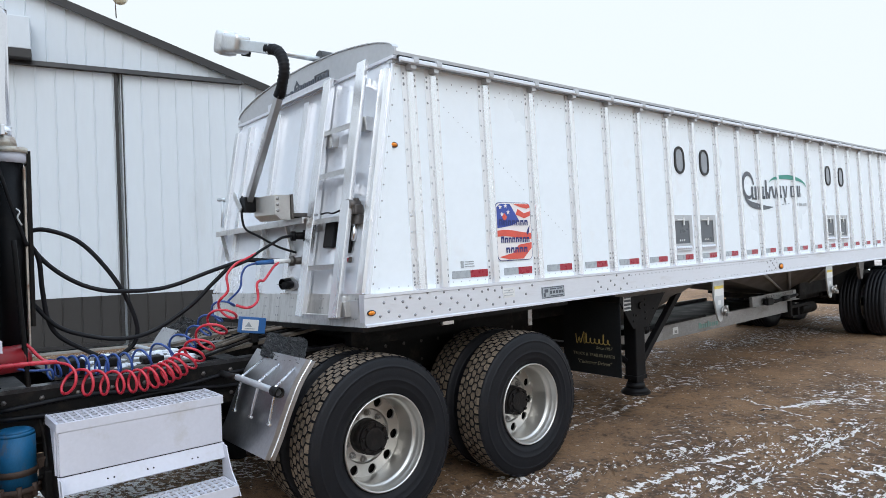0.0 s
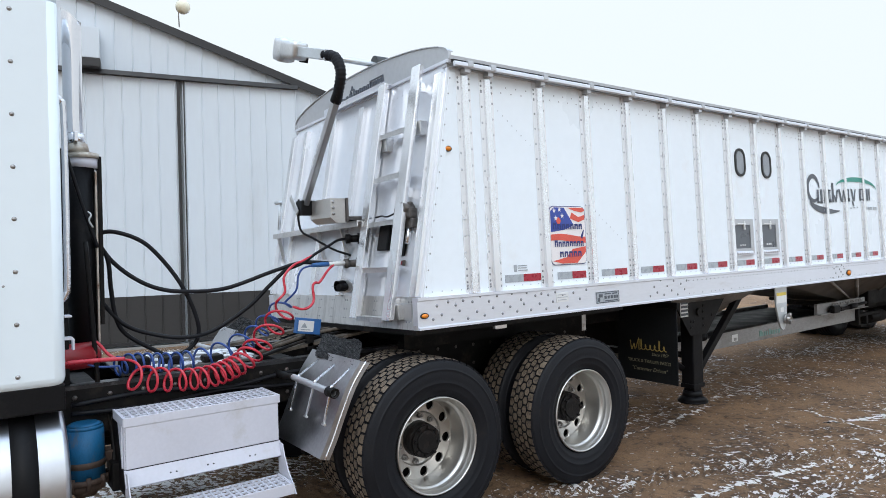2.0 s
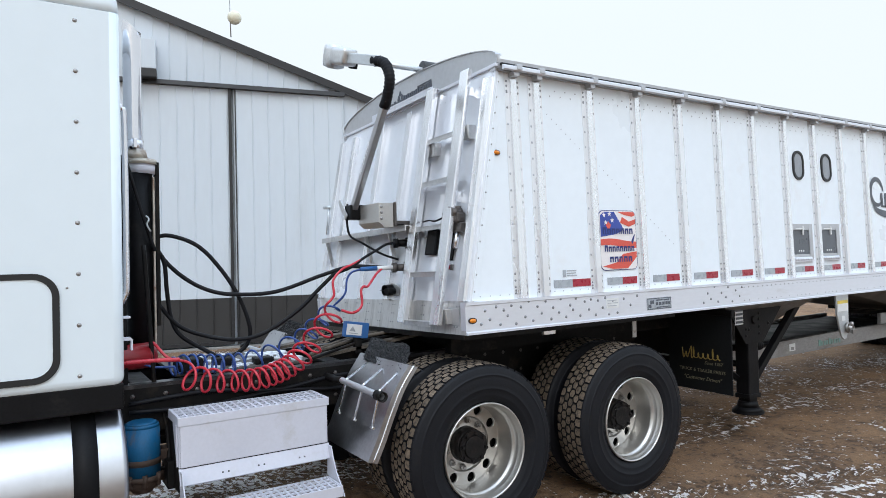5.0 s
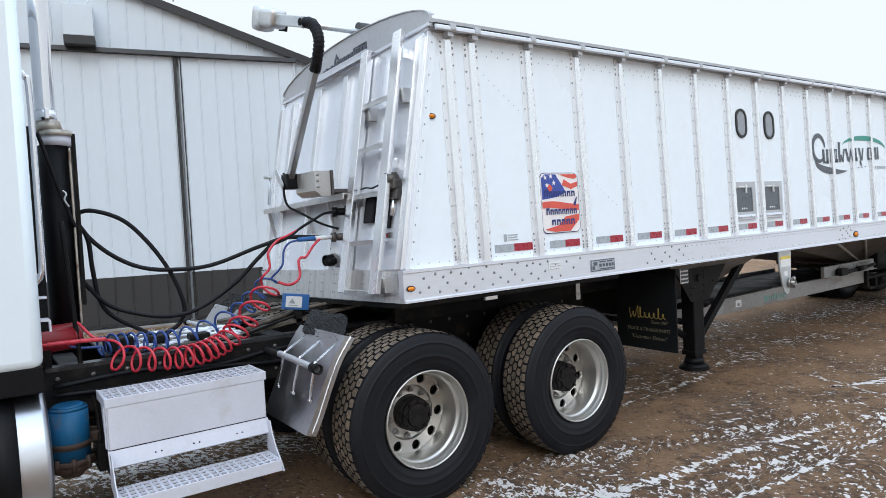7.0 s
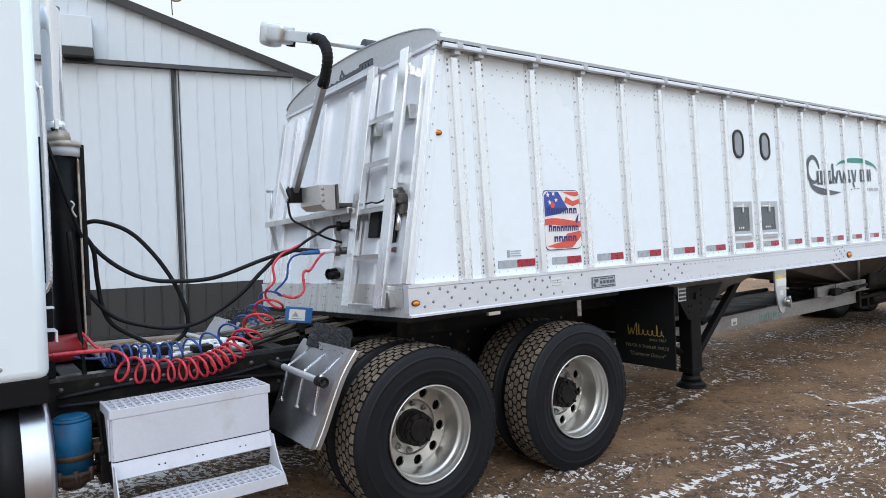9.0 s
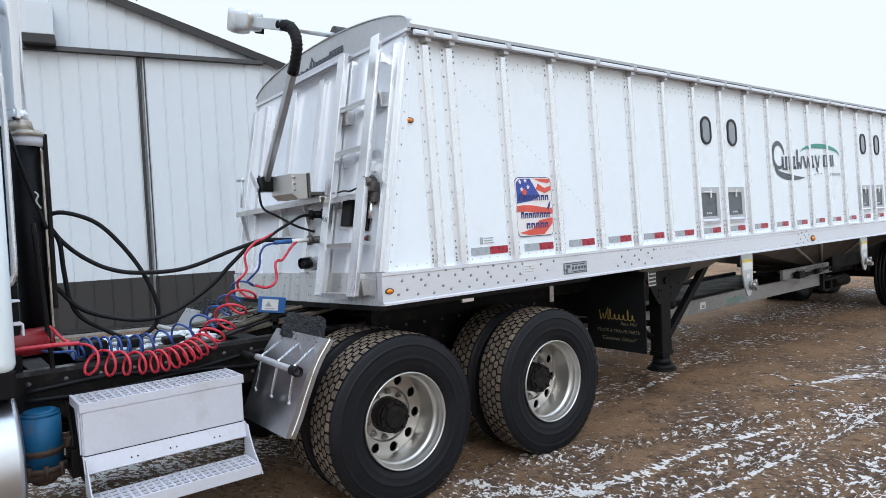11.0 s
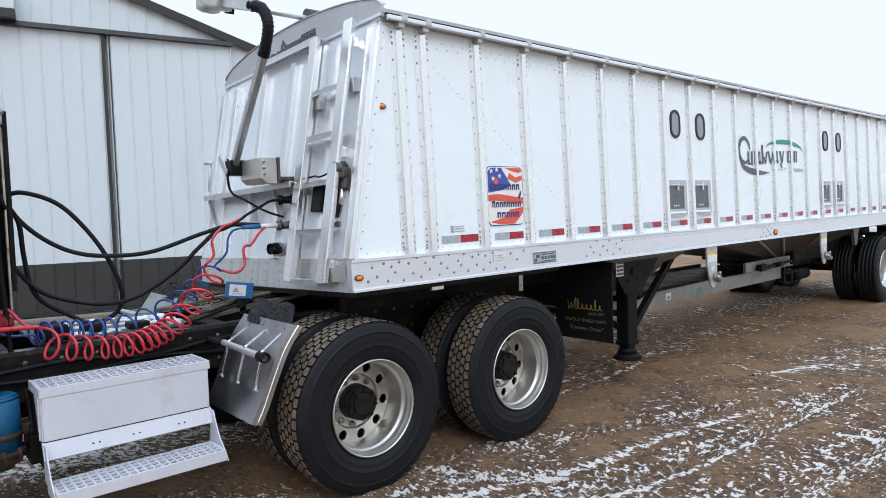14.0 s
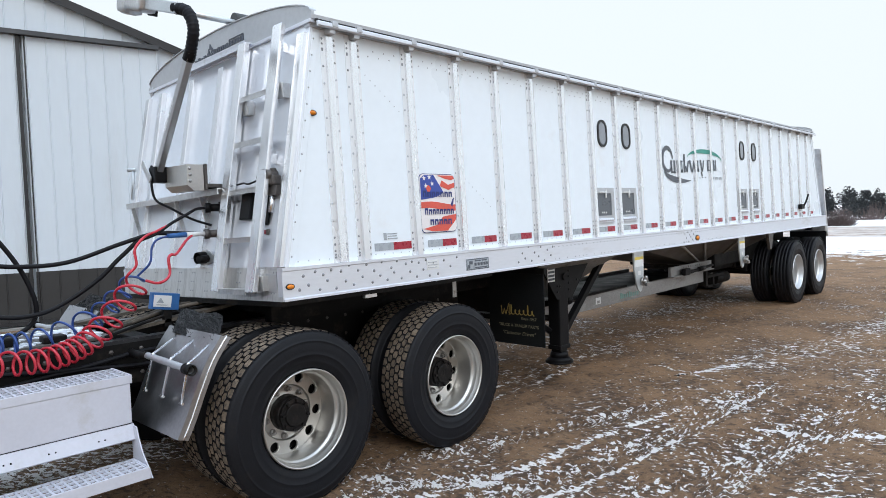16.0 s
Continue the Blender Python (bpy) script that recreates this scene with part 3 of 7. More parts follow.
def ribbed(bm, u0, u1, z0, top, y, pitch=0.337, rib=0.017, at=0.48):
    """Sheet-steel cladding: flat pans between upright ribs, facing -y."""
    us = [(u0, 0.0)]
    c = at + pitch * math.ceil((u0 + 0.05 - at) / pitch)
    while c + 0.04 < u1:
        us += [(c - 0.014, 0), (c - 0.006, rib), (c + 0.006, rib), (c + 0.014, 0)]
        c += pitch
    us.append((u1, 0.0))
    lo = [bm.verts.new((u, y - o, z0)) for u, o in us]
    hi = [bm.verts.new((u, y - o, top(u) if callable(top) else top)) for u, o in us]
    for i in range(len(us) - 1):
        bm.faces.new((lo[i], lo[i + 1], hi[i + 1], hi[i]))


def build_barn():
    barn = thing("barn", "pale grey steel-clad barn with dark wainscot and sliding doors", "barn", BARN, kind="")
    bm = bmesh.new()
    ribbed(bm, 4.2, EAVE, 0.87, rake, 0.0)
    ribbed(bm, -1.2, 4.2, 5.3, rake, 0.0)
    ribbed(bm, PEAK, -1.2, 0.87, rake, 0.0)
    ribbed(bm, 2 * PEAK - EAVE, PEAK, 0.87, rake, 0.0)
    part("wall", bm, SIDING, barn)
    bm = bmesh.new()
    lo, hi = 2 * PEAK - EAVE, EAVE
    prism(bm, [(lo, -0.25), (hi, -0.25), (hi, rake(hi) - 0.03), (PEAK, rake(PEAK) - 0.03), (lo, rake(lo) - 0.03)], "y", 0.03, 0.2)
    for x0, x1 in ((lo, lo + 0.15), (hi - 0.15, hi)):
        box(bm, x0, x1, 0.2, 18, -0.25, rake(hi) - 0.05)
    box(bm, lo, hi, 17.85, 18, -0.25, rake(hi) - 0.05)
    part("frame_wall", bm, SIDING, barn)
    bm = bmesh.new()
    ribbed(bm, 4.2, EAVE, -0.22, 0.87, -0.006)
    ribbed(bm, lo, -1.2, -0.22, 0.87, -0.006)
    part("wainscot", bm, BRONZE, barn, "dark bronze steel wainscot")
    bm = bmesh.new()
    far = hi + 0.4
    prism(bm, [(PEAK, rake(PEAK) + 0.02), (far, rake(far) + 0.02), (far, rake(far) - 0.02), (PEAK, rake(PEAK) - 0.02), (lo - 0.4, rake(far) - 0.02), (lo - 0.4, rake(far) + 0.02)], "y", -0.12, 18.3)
    part("roof", bm, TRIM, barn, "dark bronze roof edge")
    bm = bmesh.new()
    for ends in ((PEAK, far), (lo - 0.4, PEAK)):
        prism(bm, [(u, rake(u) + o) for u, o in ((ends[0], 0.024), (ends[1], 0.024), (ends[1], -0.147), (ends[0], -0.147))], "y", -0.145, -0.121)
    part("rake_trim", bm, TRIM, barn)
    for u0, u1 in ((-1.1, 1.665), (1.745, 4.14)):
        bm = bmesh.new()
        ribbed(bm, u0, u1, 0.87, 5.36, -0.12, 0.334, at=0.269 if u0 < 0 else 2.138)
        box(bm, u0, u1, -0.118, -0.05, -0.10, 5.36)
        d = part("sliding_door", bm, SIDING, barn)
        bm = bmesh.new()
        ribbed(bm, u0, u1, -0.08, 0.87, -0.124, 0.334, at=0.269 if u0 < 0 else 2.138)
        part("kick_panel", bm, BRONZE, d, "dark bronze lower door panel")
        bm = bmesh.new()
        box(bm, u0, u1, -0.15, -0.12, -0.13, -0.06)
        part("bottom_rail", bm, TRIM, d)
    bm = bmesh.new()
    box(bm, -1.2, 4.2, -0.22, -0.03, -0.26, -0.165, 0.006)
    part("door_sill", bm, SILL, barn, "weathered grey sill under the doors")
    bm = bmesh.new()
    box(bm, 1.635, 1.695, -0.165, -0.12, -0.12, 5.36, 0.004)
    part("door_edge_trim", bm, TRIM, barn)
    bm = bmesh.new()
    box(bm, 1.765, 1.785, -0.15, -0.12, -0.12, 5.36, 0.003)
    part("door_edge_trim", bm, TRIM, barn)
    bm = bmesh.new()
    prism(bm, [(-0.02, 5.50), (-0.23, 5.45), (-0.25, 5.36), (-0.23, 5.35), (-0.02, 5.38)], "x", -3.4, 4.17)
    part("door_track", bm, TRIM, barn, "dark bronze sliding-door track cover")
    bm = bmesh.new()
    box(bm, 4.125, 4.155, -0.15, -0.02, -0.16, 5.36, 0.004)
    part("door_jamb", bm, SIDING, barn)
    # hooded wall vent over the track
    vent = thing("wall_vent", "white hooded vent box on the barn gable", "vent", BARN)
    bm = bmesh.new()
    box(bm, -0.30, 0.225, -0.46, -0.02, 5.60, 6.21, 0.015)
    part("hood", bm, SIDING, vent)
    # dark box stands in for the shadow band along the hood's bottom
    bm = bmesh.new()
    box(bm, -0.30, 0.235, -0.47, -0.02, 5.43, 5.60, 0.01)
    part("hood_shade_band", bm, TRIM, vent, "dark band painting the shaded underside of the hood")
    # lightning rod with a glass ball, on the rake
    rod = thing("lightning_rod", "thin lightning rod with a white glass ball", "lightning rod", BARN)
    bm = bmesh.new()
    cyl(bm, (1.72, -0.1, rake(1.72) + 0.1), (1.70, -0.1, rake(1.72) + 0.93), 0.012, 0.008, 8)
    part("rod", bm, STEEL, rod)
    bm = bmesh.new()
    bmesh.ops.create_uvsphere(bm, u_segments=20, v_segments=14, radius=0.150, matrix=Matrix.Translation((1.80, -0.1, rake(1.72) + 0.53)))
    part("ball", bm, CREAM, rod, "cream white glass ball", smooth=True)


build_barn()

# ---- grain trailer ----
M, YW = 0.0062, 2.30                                   # slope of its floor, overall width
ZB, ZR, ZT = 1.205, 1.397, 2.892                       # rail bottom, rail top, top edge
LEN, LEAN = 11.64, 0.197                               # rail length, lean of the front wall
REAR, LEANR = 11.44, 0.30                              # foot of the rear wall at the rail, its lean
STAKES = [0.460] + [0.650 + 0.4763 * k for k in range(22)]
PITCH = pose(0, 0, 0, 0, -math.degrees(math.atan(M)), 0)
TILT = pose(0, 0, 1.35, -1.9) @ pose(0, 0, -1.35) @ PITCH   # the body leans away a little on its springs
LEVEL = TILT.inverted() @ PITCH                        # running gear and gear on the nose stay level
trailer = thing("grain_trailer", "long white aluminium hopper-bottom grain trailer with upright stakes", "trailer", TILT)


def level(ob):
    ob.matrix_basis = LEVEL
    return ob


def front_x(z):
    return LEAN * (z - 1.2)


def build_body():
    # rail with lips along its top and bottom
    for y0, s in ((0.0, 1), (YW, -1)):
        bm = bmesh.new()
        prof = [(0, ZB), (-0.016, ZB), (-0.016, ZB + 0.012), (0, ZB + 0.018), (0, ZR - 0.022), (-0.008, ZR - 0.018), (-0.008, ZR), (0.05, ZR), (0.05, ZB)]
        prism(bm, [(y0 + s * y, z) for y, z in prof], "x", 0.0, LEN)
        part("side_rail", bm, RAIL, trailer, "bright riveted aluminium side rail")
        bm = bmesh.new()
        out = [(front_x(ZR), ZR), (REAR, ZR), (REAR - LEANR * 1.43, 2.83), (front_x(2.83), 2.83)]
        prism(bm, out, "y", y0 + s * 0.03, y0 + s * 0.045)
        part("side_sheet", bm, WHITE, trailer)
        bm = bmesh.new()
        prism(bm, [(y0 + s * y, z) for y, z in ((0.010, 2.824), (0.010, 2.862), (-0.010, 2.868), (-0.014, ZT), (0.06, ZT), (0.06, 2.824))],
              "x", front_x(2.8), REAR - LEANR * 1.4)
        part("top_rail", bm, CAP, trailer, "dull aluminium top rail")
    # front and rear end walls
    for sgn in (0, 1):
        X = (lambda z, o: front_x(z) + o) if not sgn else (lambda z, o: REAR - LEANR * (z - ZR) - o)
        bm = bmesh.new()
        prism(bm, [(X(z, o), z) for z, o in ((ZR, 0.0), (2.86, 0.0), (2.86, 0.02), (ZR, 0.02))], "y", 0.014, YW - 0.014)
        part("end_sheet", bm, FRONTW, trailer)
    bm = bmesh.new()
    prism(bm, [(front_x(z) + o, z) for z, o in ((ZB, -0.006), (ZR + 0.004, -0.006), (ZR + 0.004, 0.03), (ZB, 0.03))], "y", 0.002, YW - 0.002)
    part("front_skirt", bm, SKIRT, trailer, "weathered bare aluminium skirt plate")
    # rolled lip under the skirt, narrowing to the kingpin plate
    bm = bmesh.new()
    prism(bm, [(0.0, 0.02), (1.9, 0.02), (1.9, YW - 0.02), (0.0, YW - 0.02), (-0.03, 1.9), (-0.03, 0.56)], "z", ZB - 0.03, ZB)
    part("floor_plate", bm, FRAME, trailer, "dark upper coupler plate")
    # arched cap above the front wall
    arc = [(0.5 * YW * (1 - math.cos(math.pi * k / 32)), 2.918 + 0.160 * math.sin(math.pi * k / 32) ** 1.25) for k in range(33)]
    bm = bmesh.new()
    prism(bm, [(y, z) for y, z in arc] + [(YW, 2.84), (0.0, 2.84)], "x", 0.325, 0.345)
    prism(bm, [(y, z + 0.006) for y, z in arc] + [(y, z) for y, z in reversed(arc)], "x", 0.315, 0.36)
    part("front_cap", bm, CAP, trailer, "grey arched front end cap")
    bm = bmesh.new()
    prism(bm, [(y, z + 0.012) for y, z in arc] + [(YW, 2.80), (0.0, 2.80)], "x", REAR - 0.45, REAR - 0.43)
    part("rear_cap", bm, CAP, trailer, "grey arched rear end cap")
    bm = bmesh.new()
    box(bm, 0.308, 0.345, -0.004, YW, 2.846, 2.868, 0.003)
    part("cap_sill", bm, RAIL, trailer)
    bm = bmesh.new()
    box(bm, 0.255, 0.315, 0.66, 1.60, 2.868, 2.876)
    box(bm, 0.255, 0.261, 0.66, 1.60, 2.842, 2.886)
    part("cap_ledge", bm, RAIL, trailer)
    # brand marks on the cap as plain dark shapes
    bm = bmesh.new()
    for y0, y1, z0, z1 in [(1.475 - 0.045 * k, 1.475 - 0.045 * k - 0.03, 2.922, 2.936 + 0.008 * (k % 2)) for k in range(5)] \
            + [(1.19 - 0.031 * k, 1.19 - 0.031 * k - 0.022, 2.922, 2.958 - 0.004 * (k % 2)) for k in range(7)] \
            + [(0.965, 0.775, 2.915, 2.922), (0.965, 0.775, 2.968, 2.975), (0.965, 0.955, 2.922, 2.968), (0.785, 0.775, 2.922, 2.968)] \
            + [(0.945 - 0.042 * k, 0.945 - 0.042 * k - 0.028, 2.930, 2.960) for k in range(4)]:
        box(bm, 0.318, 0.326, y1, y0, z0, z1)
    for yc, zc in ((1.235, 2.985), (1.262, 2.955), (1.208, 2.955)):
        prism(bm, [(yc - 0.020, zc - 0.014), (yc + 0.020, zc - 0.014), (yc, zc + 0.022)], "x", 0.318, 0.326)
    box(bm, 0.318, 0.326, 1.205, 1.265, 2.918, 2.936)
    part("cap_marks", bm, LOGOG, trailer, "dark brand marks")


def build_stakes():
    def stake(bm, c, z0, z1, x_of):
        lo_y, hi_y = 0.000, 0.006
        for u0, u1, depth in ((-0.066, 0.050, 0.026), (-0.032, 0.016, None)):
            if depth is not None:
                vs = box(bm, c + u0, c + u1, depth, 0.031, z0, z1, mi=1)
            else:
                vs = box(bm, c + u0, c + u1, 0.0, 0.028, z0, z1 - 0.035, 0.004)
                for v in vs:
                    t = (v.co.z - z0) / (z1 - z0)
                    if v.co.y < 0.012:
                        v.co.y += lo_y + (hi_y - lo_y) * t
            for v in vs:
                v.co.x += x_of(v.co.z)
    for c in STAKES:
        bm = bmesh.new()
        stake(bm, c, ZR, 2.822, lambda z: 0.0)
        part("stake", bm, [STAKE, STAKEF], trailer)
    # leaning corner posts
    for c, sg in ((0.075, 1), (REAR - 0.04, -1)):
        bm = bmesh.new()
        vs = box(bm, c - 0.035, c + 0.035, 0.020, 0.034, ZR, 2.80, 0.004)
        for v in vs:
            v.co.x += (LEAN if sg > 0 else -LEANR) * (v.co.z - ZR)
        part("corner_post", bm, WHITE, trailer)
    # uprights on the front wall
    for y in (0.062, 0.735, 1.03, 1.47, 2.00, YW - 0.035):
        bm = bmesh.new()
        z0, z1 = ZR + 0.005, 2.79
        vs = box(bm, -0.035, 0.002, y - 0.034, y + 0.034, z0, z1, 0.004)
        for v in vs:
            v.co.x += front_x(v.co.z)
        part("front_stake", bm, STAKE, trailer)


def build_rivets():
    bm, pale = bmesh.new(), bmesh.new()
    out = (0, -1, 0)
    for c in STAKES:
        z = ZR + 0.05
        while z < 2.76:
            to = bm if z < 1.62 or z > 2.52 else pale
            dome(to, (c - 0.052, 0.026, z), 0.0084, out, 0.6)
            dome(to, (c + 0.038, 0.026, z + 0.03), 0.0080, out, 0.6)
            z += 0.105
        for z in (1.43, 1.47, 1.51, 2.70, 2.74, 2.77):
            dome(bm, (c - 0.052, 0.026, z), 0.0085, out, 0.6)
            dome(bm, (c + 0.038, 0.026, z), 0.0085, out, 0.6)
    x = 0.36
    while x < LEN - 0.4:
        if min(abs(x - c) for c in STAKES) > 0.085:
            dome(bm, (x, 0.030, 2.752 - 0.038 * (round(x / 0.046) % 2)), 0.0052, out, 0.6)
        x += 0.046
    x = 0.06
    while x < LEN - 0.1:
        dome(pale, (x, 0.030, 1.425), 0.005, out, 0.6)
        x += 0.075
    for k in range(9):                                    # slope-sheet rivets that run down inside the hopper line
        for x0, z0 in ((0.70, 2.62), (1.16, 2.30), (1.62, 1.96)):
            dome(pale if k % 3 else bm, (x0 + 0.04 * k, 0.030, z0 - 0.030 * k), 0.0045, out, 0.6)
    z = ZR + 0.06
    while z < 2.78:                                       # corner posts
        dome(bm, (0.075 + LEAN * (z - ZR), 0.020, z), 0.006, out, 0.6)
        z += 0.1
    rng = random.Random(8)
    for x0, x1, n in ((0.10, 1.25, 34), (2.2, 2.75, 12), (1.25, 1.5, 4), (5.4, 5.7, 10)):   # bolts on the rail
        for k in range(n):
            dome(bm, (x0 + (x1 - x0) * (k + 0.5) / n + rng.uniform(-0.01, 0.01), 0.0, (1.25, 1.335, 1.29, 1.365)[k % 4] + rng.uniform(-0.012, 0.012)), 0.011, out, 0.6)
    x = 2.75
    while x < 6.6:
        dome(bm, (x, 0.0, 1.352), 0.006, out, 0.6)
        if int(x * 20) % 3:
            dome(bm, (x, 0.0, 1.245), 0.005, out, 0.6)
        x += 0.065
    tagged(part("rivets", bm, RIVET, trailer, "rows of small rivet heads"), kind="stuff")
    tagged(part("painted_rivets", pale, RIVETW, trailer, "rows of white painted rivet heads"), kind="stuff")
    bm = bmesh.new()
    for k in range(32):                                   # rivets on the front wall and skirt
        y = 0.1 + k * 0.068
        dome(bm, (front_x(2.755), y, 2.755), 0.005, (-1, 0, 0.2), 0.6)
        if k % 3 == 0:
            for z in (1.25, 1.31, 1.37):
                dome(bm, (front_x(z) - 0.006, y, z), 0.006, (-1, 0, 0.2), 0.6)
                dome(bm, (front_x(z) - 0.006, y + 0.03, z), 0.006, (-1, 0, 0.2), 0.6)
    for y in (0.735, 1.03, 1.47, 2.00):
        for k in range(14):
            z = 1.45 + 0.1 * k
            dome(bm, (front_x(z), y + 0.04, z), 0.005, (-1, 0, 0.2), 0.6)
    tagged(part("front_rivets", bm, RIVET, trailer), kind="stuff")


def build_tarp_rail():
    bm = bmesh.new()
    prism(bm, [(-0.052, 2.824), (-0.052, 2.843), (-0.046, 2.849), (-0.032, 2.849), (-0.032, 2.819), (-0.046, 2.819)], "x", 0.335, REAR - 0.44)
    part("tarp_stop_tube", bm, RAIL, trailer)
    # black strip that paints the shadow line between top rail and tube
    bm = bmesh.new()
    prism(bm, [(-0.012, 2.850), (-0.012, 2.866), (-0.034, 2.863), (-0.034, 2.853)], "x", 0.335, REAR - 0.44)
    part("rail_shadow_strip", bm, GASKET, trailer, "dark strip painting the shadow line under the top rail")
    for c in STAKES:
        bm = bmesh.new()
        box(bm, c - 0.022, c + 0.022, -0.056, 0.012, 2.826, 2.862, 0.005)
        box(bm, c - 0.030, c + 0.016, -0.030, 0.030, 2.792, 2.826, 0.004)
        part("tarp_bracket", bm, CAP, trailer)


def plate(name, x0, x1, z0, z1, y, material, label="", t=0.003, parent=None, r=0.0):
    bm = bmesh.new()
    prism(bm, rounded(x0, x1, z0, z1, r) if r else [(x0, z0), (x1, z0), (x1, z1), (x0, z1)], "y", y - t, y)
    return part(name, bm, material, parent or trailer, label)


def build_side_marks():
    for k in range(1, 23):
        s = 0.620 + 0.4702 * (k - 1)
        x0, x1 = (s + 0.107, s + 0.437) if k == 1 else (s + 0.132, s + 0.427)
        z0 = 1.443 if k > 1 else 1.447
        n = plate("reflective_tape", x0, (x0 + x1) / 2, z0, z0 + 0.05, 0.029, TAPEG, "silver and red reflective tape")
        plate("red_half", (x0 + x1) / 2, x1, z0, z0 + 0.05, 0.0288, TAPER, "red reflective tape", parent=n)
    # flag decal, with the brand words as plain bars
    x0, x1, z0, z1 = 1.164, 1.526, 1.548, 1.957
    plate("decal_edge", x0 - 0.005, x1 + 0.005, z0 - 0.005, z1 + 0.005, 0.0265, NAVY, "thin navy edge", r=0.045)
    d = plate("flag_decal", x0, x1, z0, z1, 0.0245, FLAGW, "rounded stars-and-stripes decal with navy bars", r=0.04)
    w, h = x1 - x0, z1 - z0
    def sheet(name, pts, material, y, label=""):
        bm = bmesh.new()
        prism(bm, [(x0 + u * w, z0 + v * h) for u, v in pts], "y", y - 0.0012, y)
        part(name, bm, material, d, label)
    sheet("blue_field", [(0.02, 0.56), (0.40, 0.60), (0.66, 0.68), (0.40, 0.985), (0.12, 0.985), (0.02, 0.92)], FLAGB, 0.0205, "blue field")
    def wave(v0, v1, bend, a=0.012, b=0.988):
        top = [(a + (b - a) * k / 12, v1 + bend * math.sin(k / 12 * 4.2 + 0.6)) for k in range(13)]
        low = [(a + (b - a) * k / 12, v0 + bend * math.sin(k / 12 * 4.2 + 0.9)) for k in range(13)]
        return low + list(reversed(top))
    sheet("red_stripe", wave(0.39, 0.50, 0.03), FLAGR, 0.0202, "waving red stripe")
    sheet("red_stripe", [(0.04, 0.06), (0.30, 0.012), (0.72, 0.012), (0.98, 0.20), (0.985, 0.30), (0.60, 0.26), (0.42, 0.12)], FLAGR, 0.0202, "waving red stripe")
    sheet("red_stripe", [(0.62, 0.90), (0.80, 0.82), (0.985, 0.86), (0.985, 0.78), (0.80, 0.73), (0.56, 0.80)], FLAGR, 0.0202, "waving red stripe")
    sheet("red_stripe", [(0.50, 0.985), (0.70, 0.93), (0.90, 0.905), (0.985, 0.93), (0.95, 0.985)], FLAGR, 0.0202, "waving red stripe")
    for u, v in ((0.12, 0.93), (0.27, 0.95), (0.16, 0.80), (0.34, 0.84)):
        pts = [(u + (0.055 if k % 2 == 0 else 0.023) * math.sin(math.pi * k / 5), v + 0.87 * (0.055 if k % 2 == 0 else 0.023) * math.cos(math.pi * k / 5)) for k in range(10)]
        sheet("star", pts, FLAGW, 0.0186, "white star")
    for u0, u1, v0, v1, n in ((0.07, 0.92, 0.605, 0.700, 7), (0.10, 0.94, 0.305, 0.395, 8), (0.23, 0.87, 0.125, 0.220, 5)):
        w1 = (u1 - u0) / n
        for k in range(n):
            a, hh = u0 + k * w1, (v1 - v0) * (1.22 if k == 0 and n > 5 else 1.0)
            sheet("word_block", [(a, v0), (a + w1 * 0.24, v0), (a + w1 * 0.24, v0 + hh * 0.66), (a + w1 * 0.54, v0 + hh * 0.66), (a + w1 * 0.54, v0), (a + w1 * 0.76, v0),
                                 (a + w1 * 0.76, v0 + hh), (a, v0 + hh)], NAVY, 0.0180)
    sheet("emblem", [(0.20, 0.70), (0.26, 0.70), (0.30, 0.76), (0.23, 0.82), (0.16, 0.76)], FLAGR, 0.0180, "red emblem")
    sheet("emblem", [(0.84, 0.47), (0.88, 0.43), (0.92, 0.50), (0.95, 0.60), (0.90, 0.56)], NAVY, 0.0180, "dark figure emblem")
    # small printed mark and maker's plates
    plate("small_mark", 0.845, 0.935, 1.520, 1.526, 0.029, TAPEG)
    plate("small_mark", 0.845, 0.925, 1.536, 1.542, 0.029, TAPEG)
    plate("small_mark", 0.845, 0.93, 1.552, 1.558, 0.029, TAPEG)
    plate("small_mark", 0.81, 0.835, 1.515, 1.562, 0.029, TAPEG)
    p = plate("maker_plate", 1.575, 1.838, 1.244, 1.330, -0.001, TAPEG, "grey maker's plate")
    plate("dark_frame", 1.580, 1.833, 1.247, 1.327, -0.0042, LOGOG, parent=p, t=0.0008)
    plate("field", 1.586, 1.827, 1.253, 1.321, -0.0050, TAPEG, parent=p, t=0.0008)
    for a, b, c, e in ((1.67, 1.74, 1.307, 1.316), (1.75, 1.81, 1.307, 1.316), (1.665, 1.69, 1.275, 1.297), (1.70, 1.725, 1.275, 1.297), (1.735, 1.76, 1.275, 1.297),
                       (1.77, 1.795, 1.275, 1.297), (1.80, 1.822, 1.275, 1.297), (1.67, 1.815, 1.256, 1.264), (1.592, 1.615, 1.258, 1.285), (1.605, 1.645, 1.288, 1.312)):
        plate("bar", a, b, c, e, -0.0058, LOGOG, parent=p, t=0.0008)
    p = plate("small_label", 1.165, 1.285, 1.285, 1.352, -0.001, PAPER, "faded white label")
    for q in range(3):
        plate("bar", 1.175, 1.262 + 0.012 * (q % 2), 1.299 + 0.018 * q, 1.304 + 0.018 * q, -0.0045, RIVETW, parent=p)
    # amber marker lamps
    for x, z, y in ((0.304, 2.309, 0.029), (0.047, 1.287, -0.001), (5.79, 1.276, -0.001)):
        big = 1.9 if x > 5 else 1.0
        bm = bmesh.new()
        prism(bm, ellipse(x, z, 0.030 * big, 0.018 * big, 16), "y", y - 0.006, y)
        lamp = part("marker_lamp", bm, GASKET, trailer)
        bm = bmesh.new()
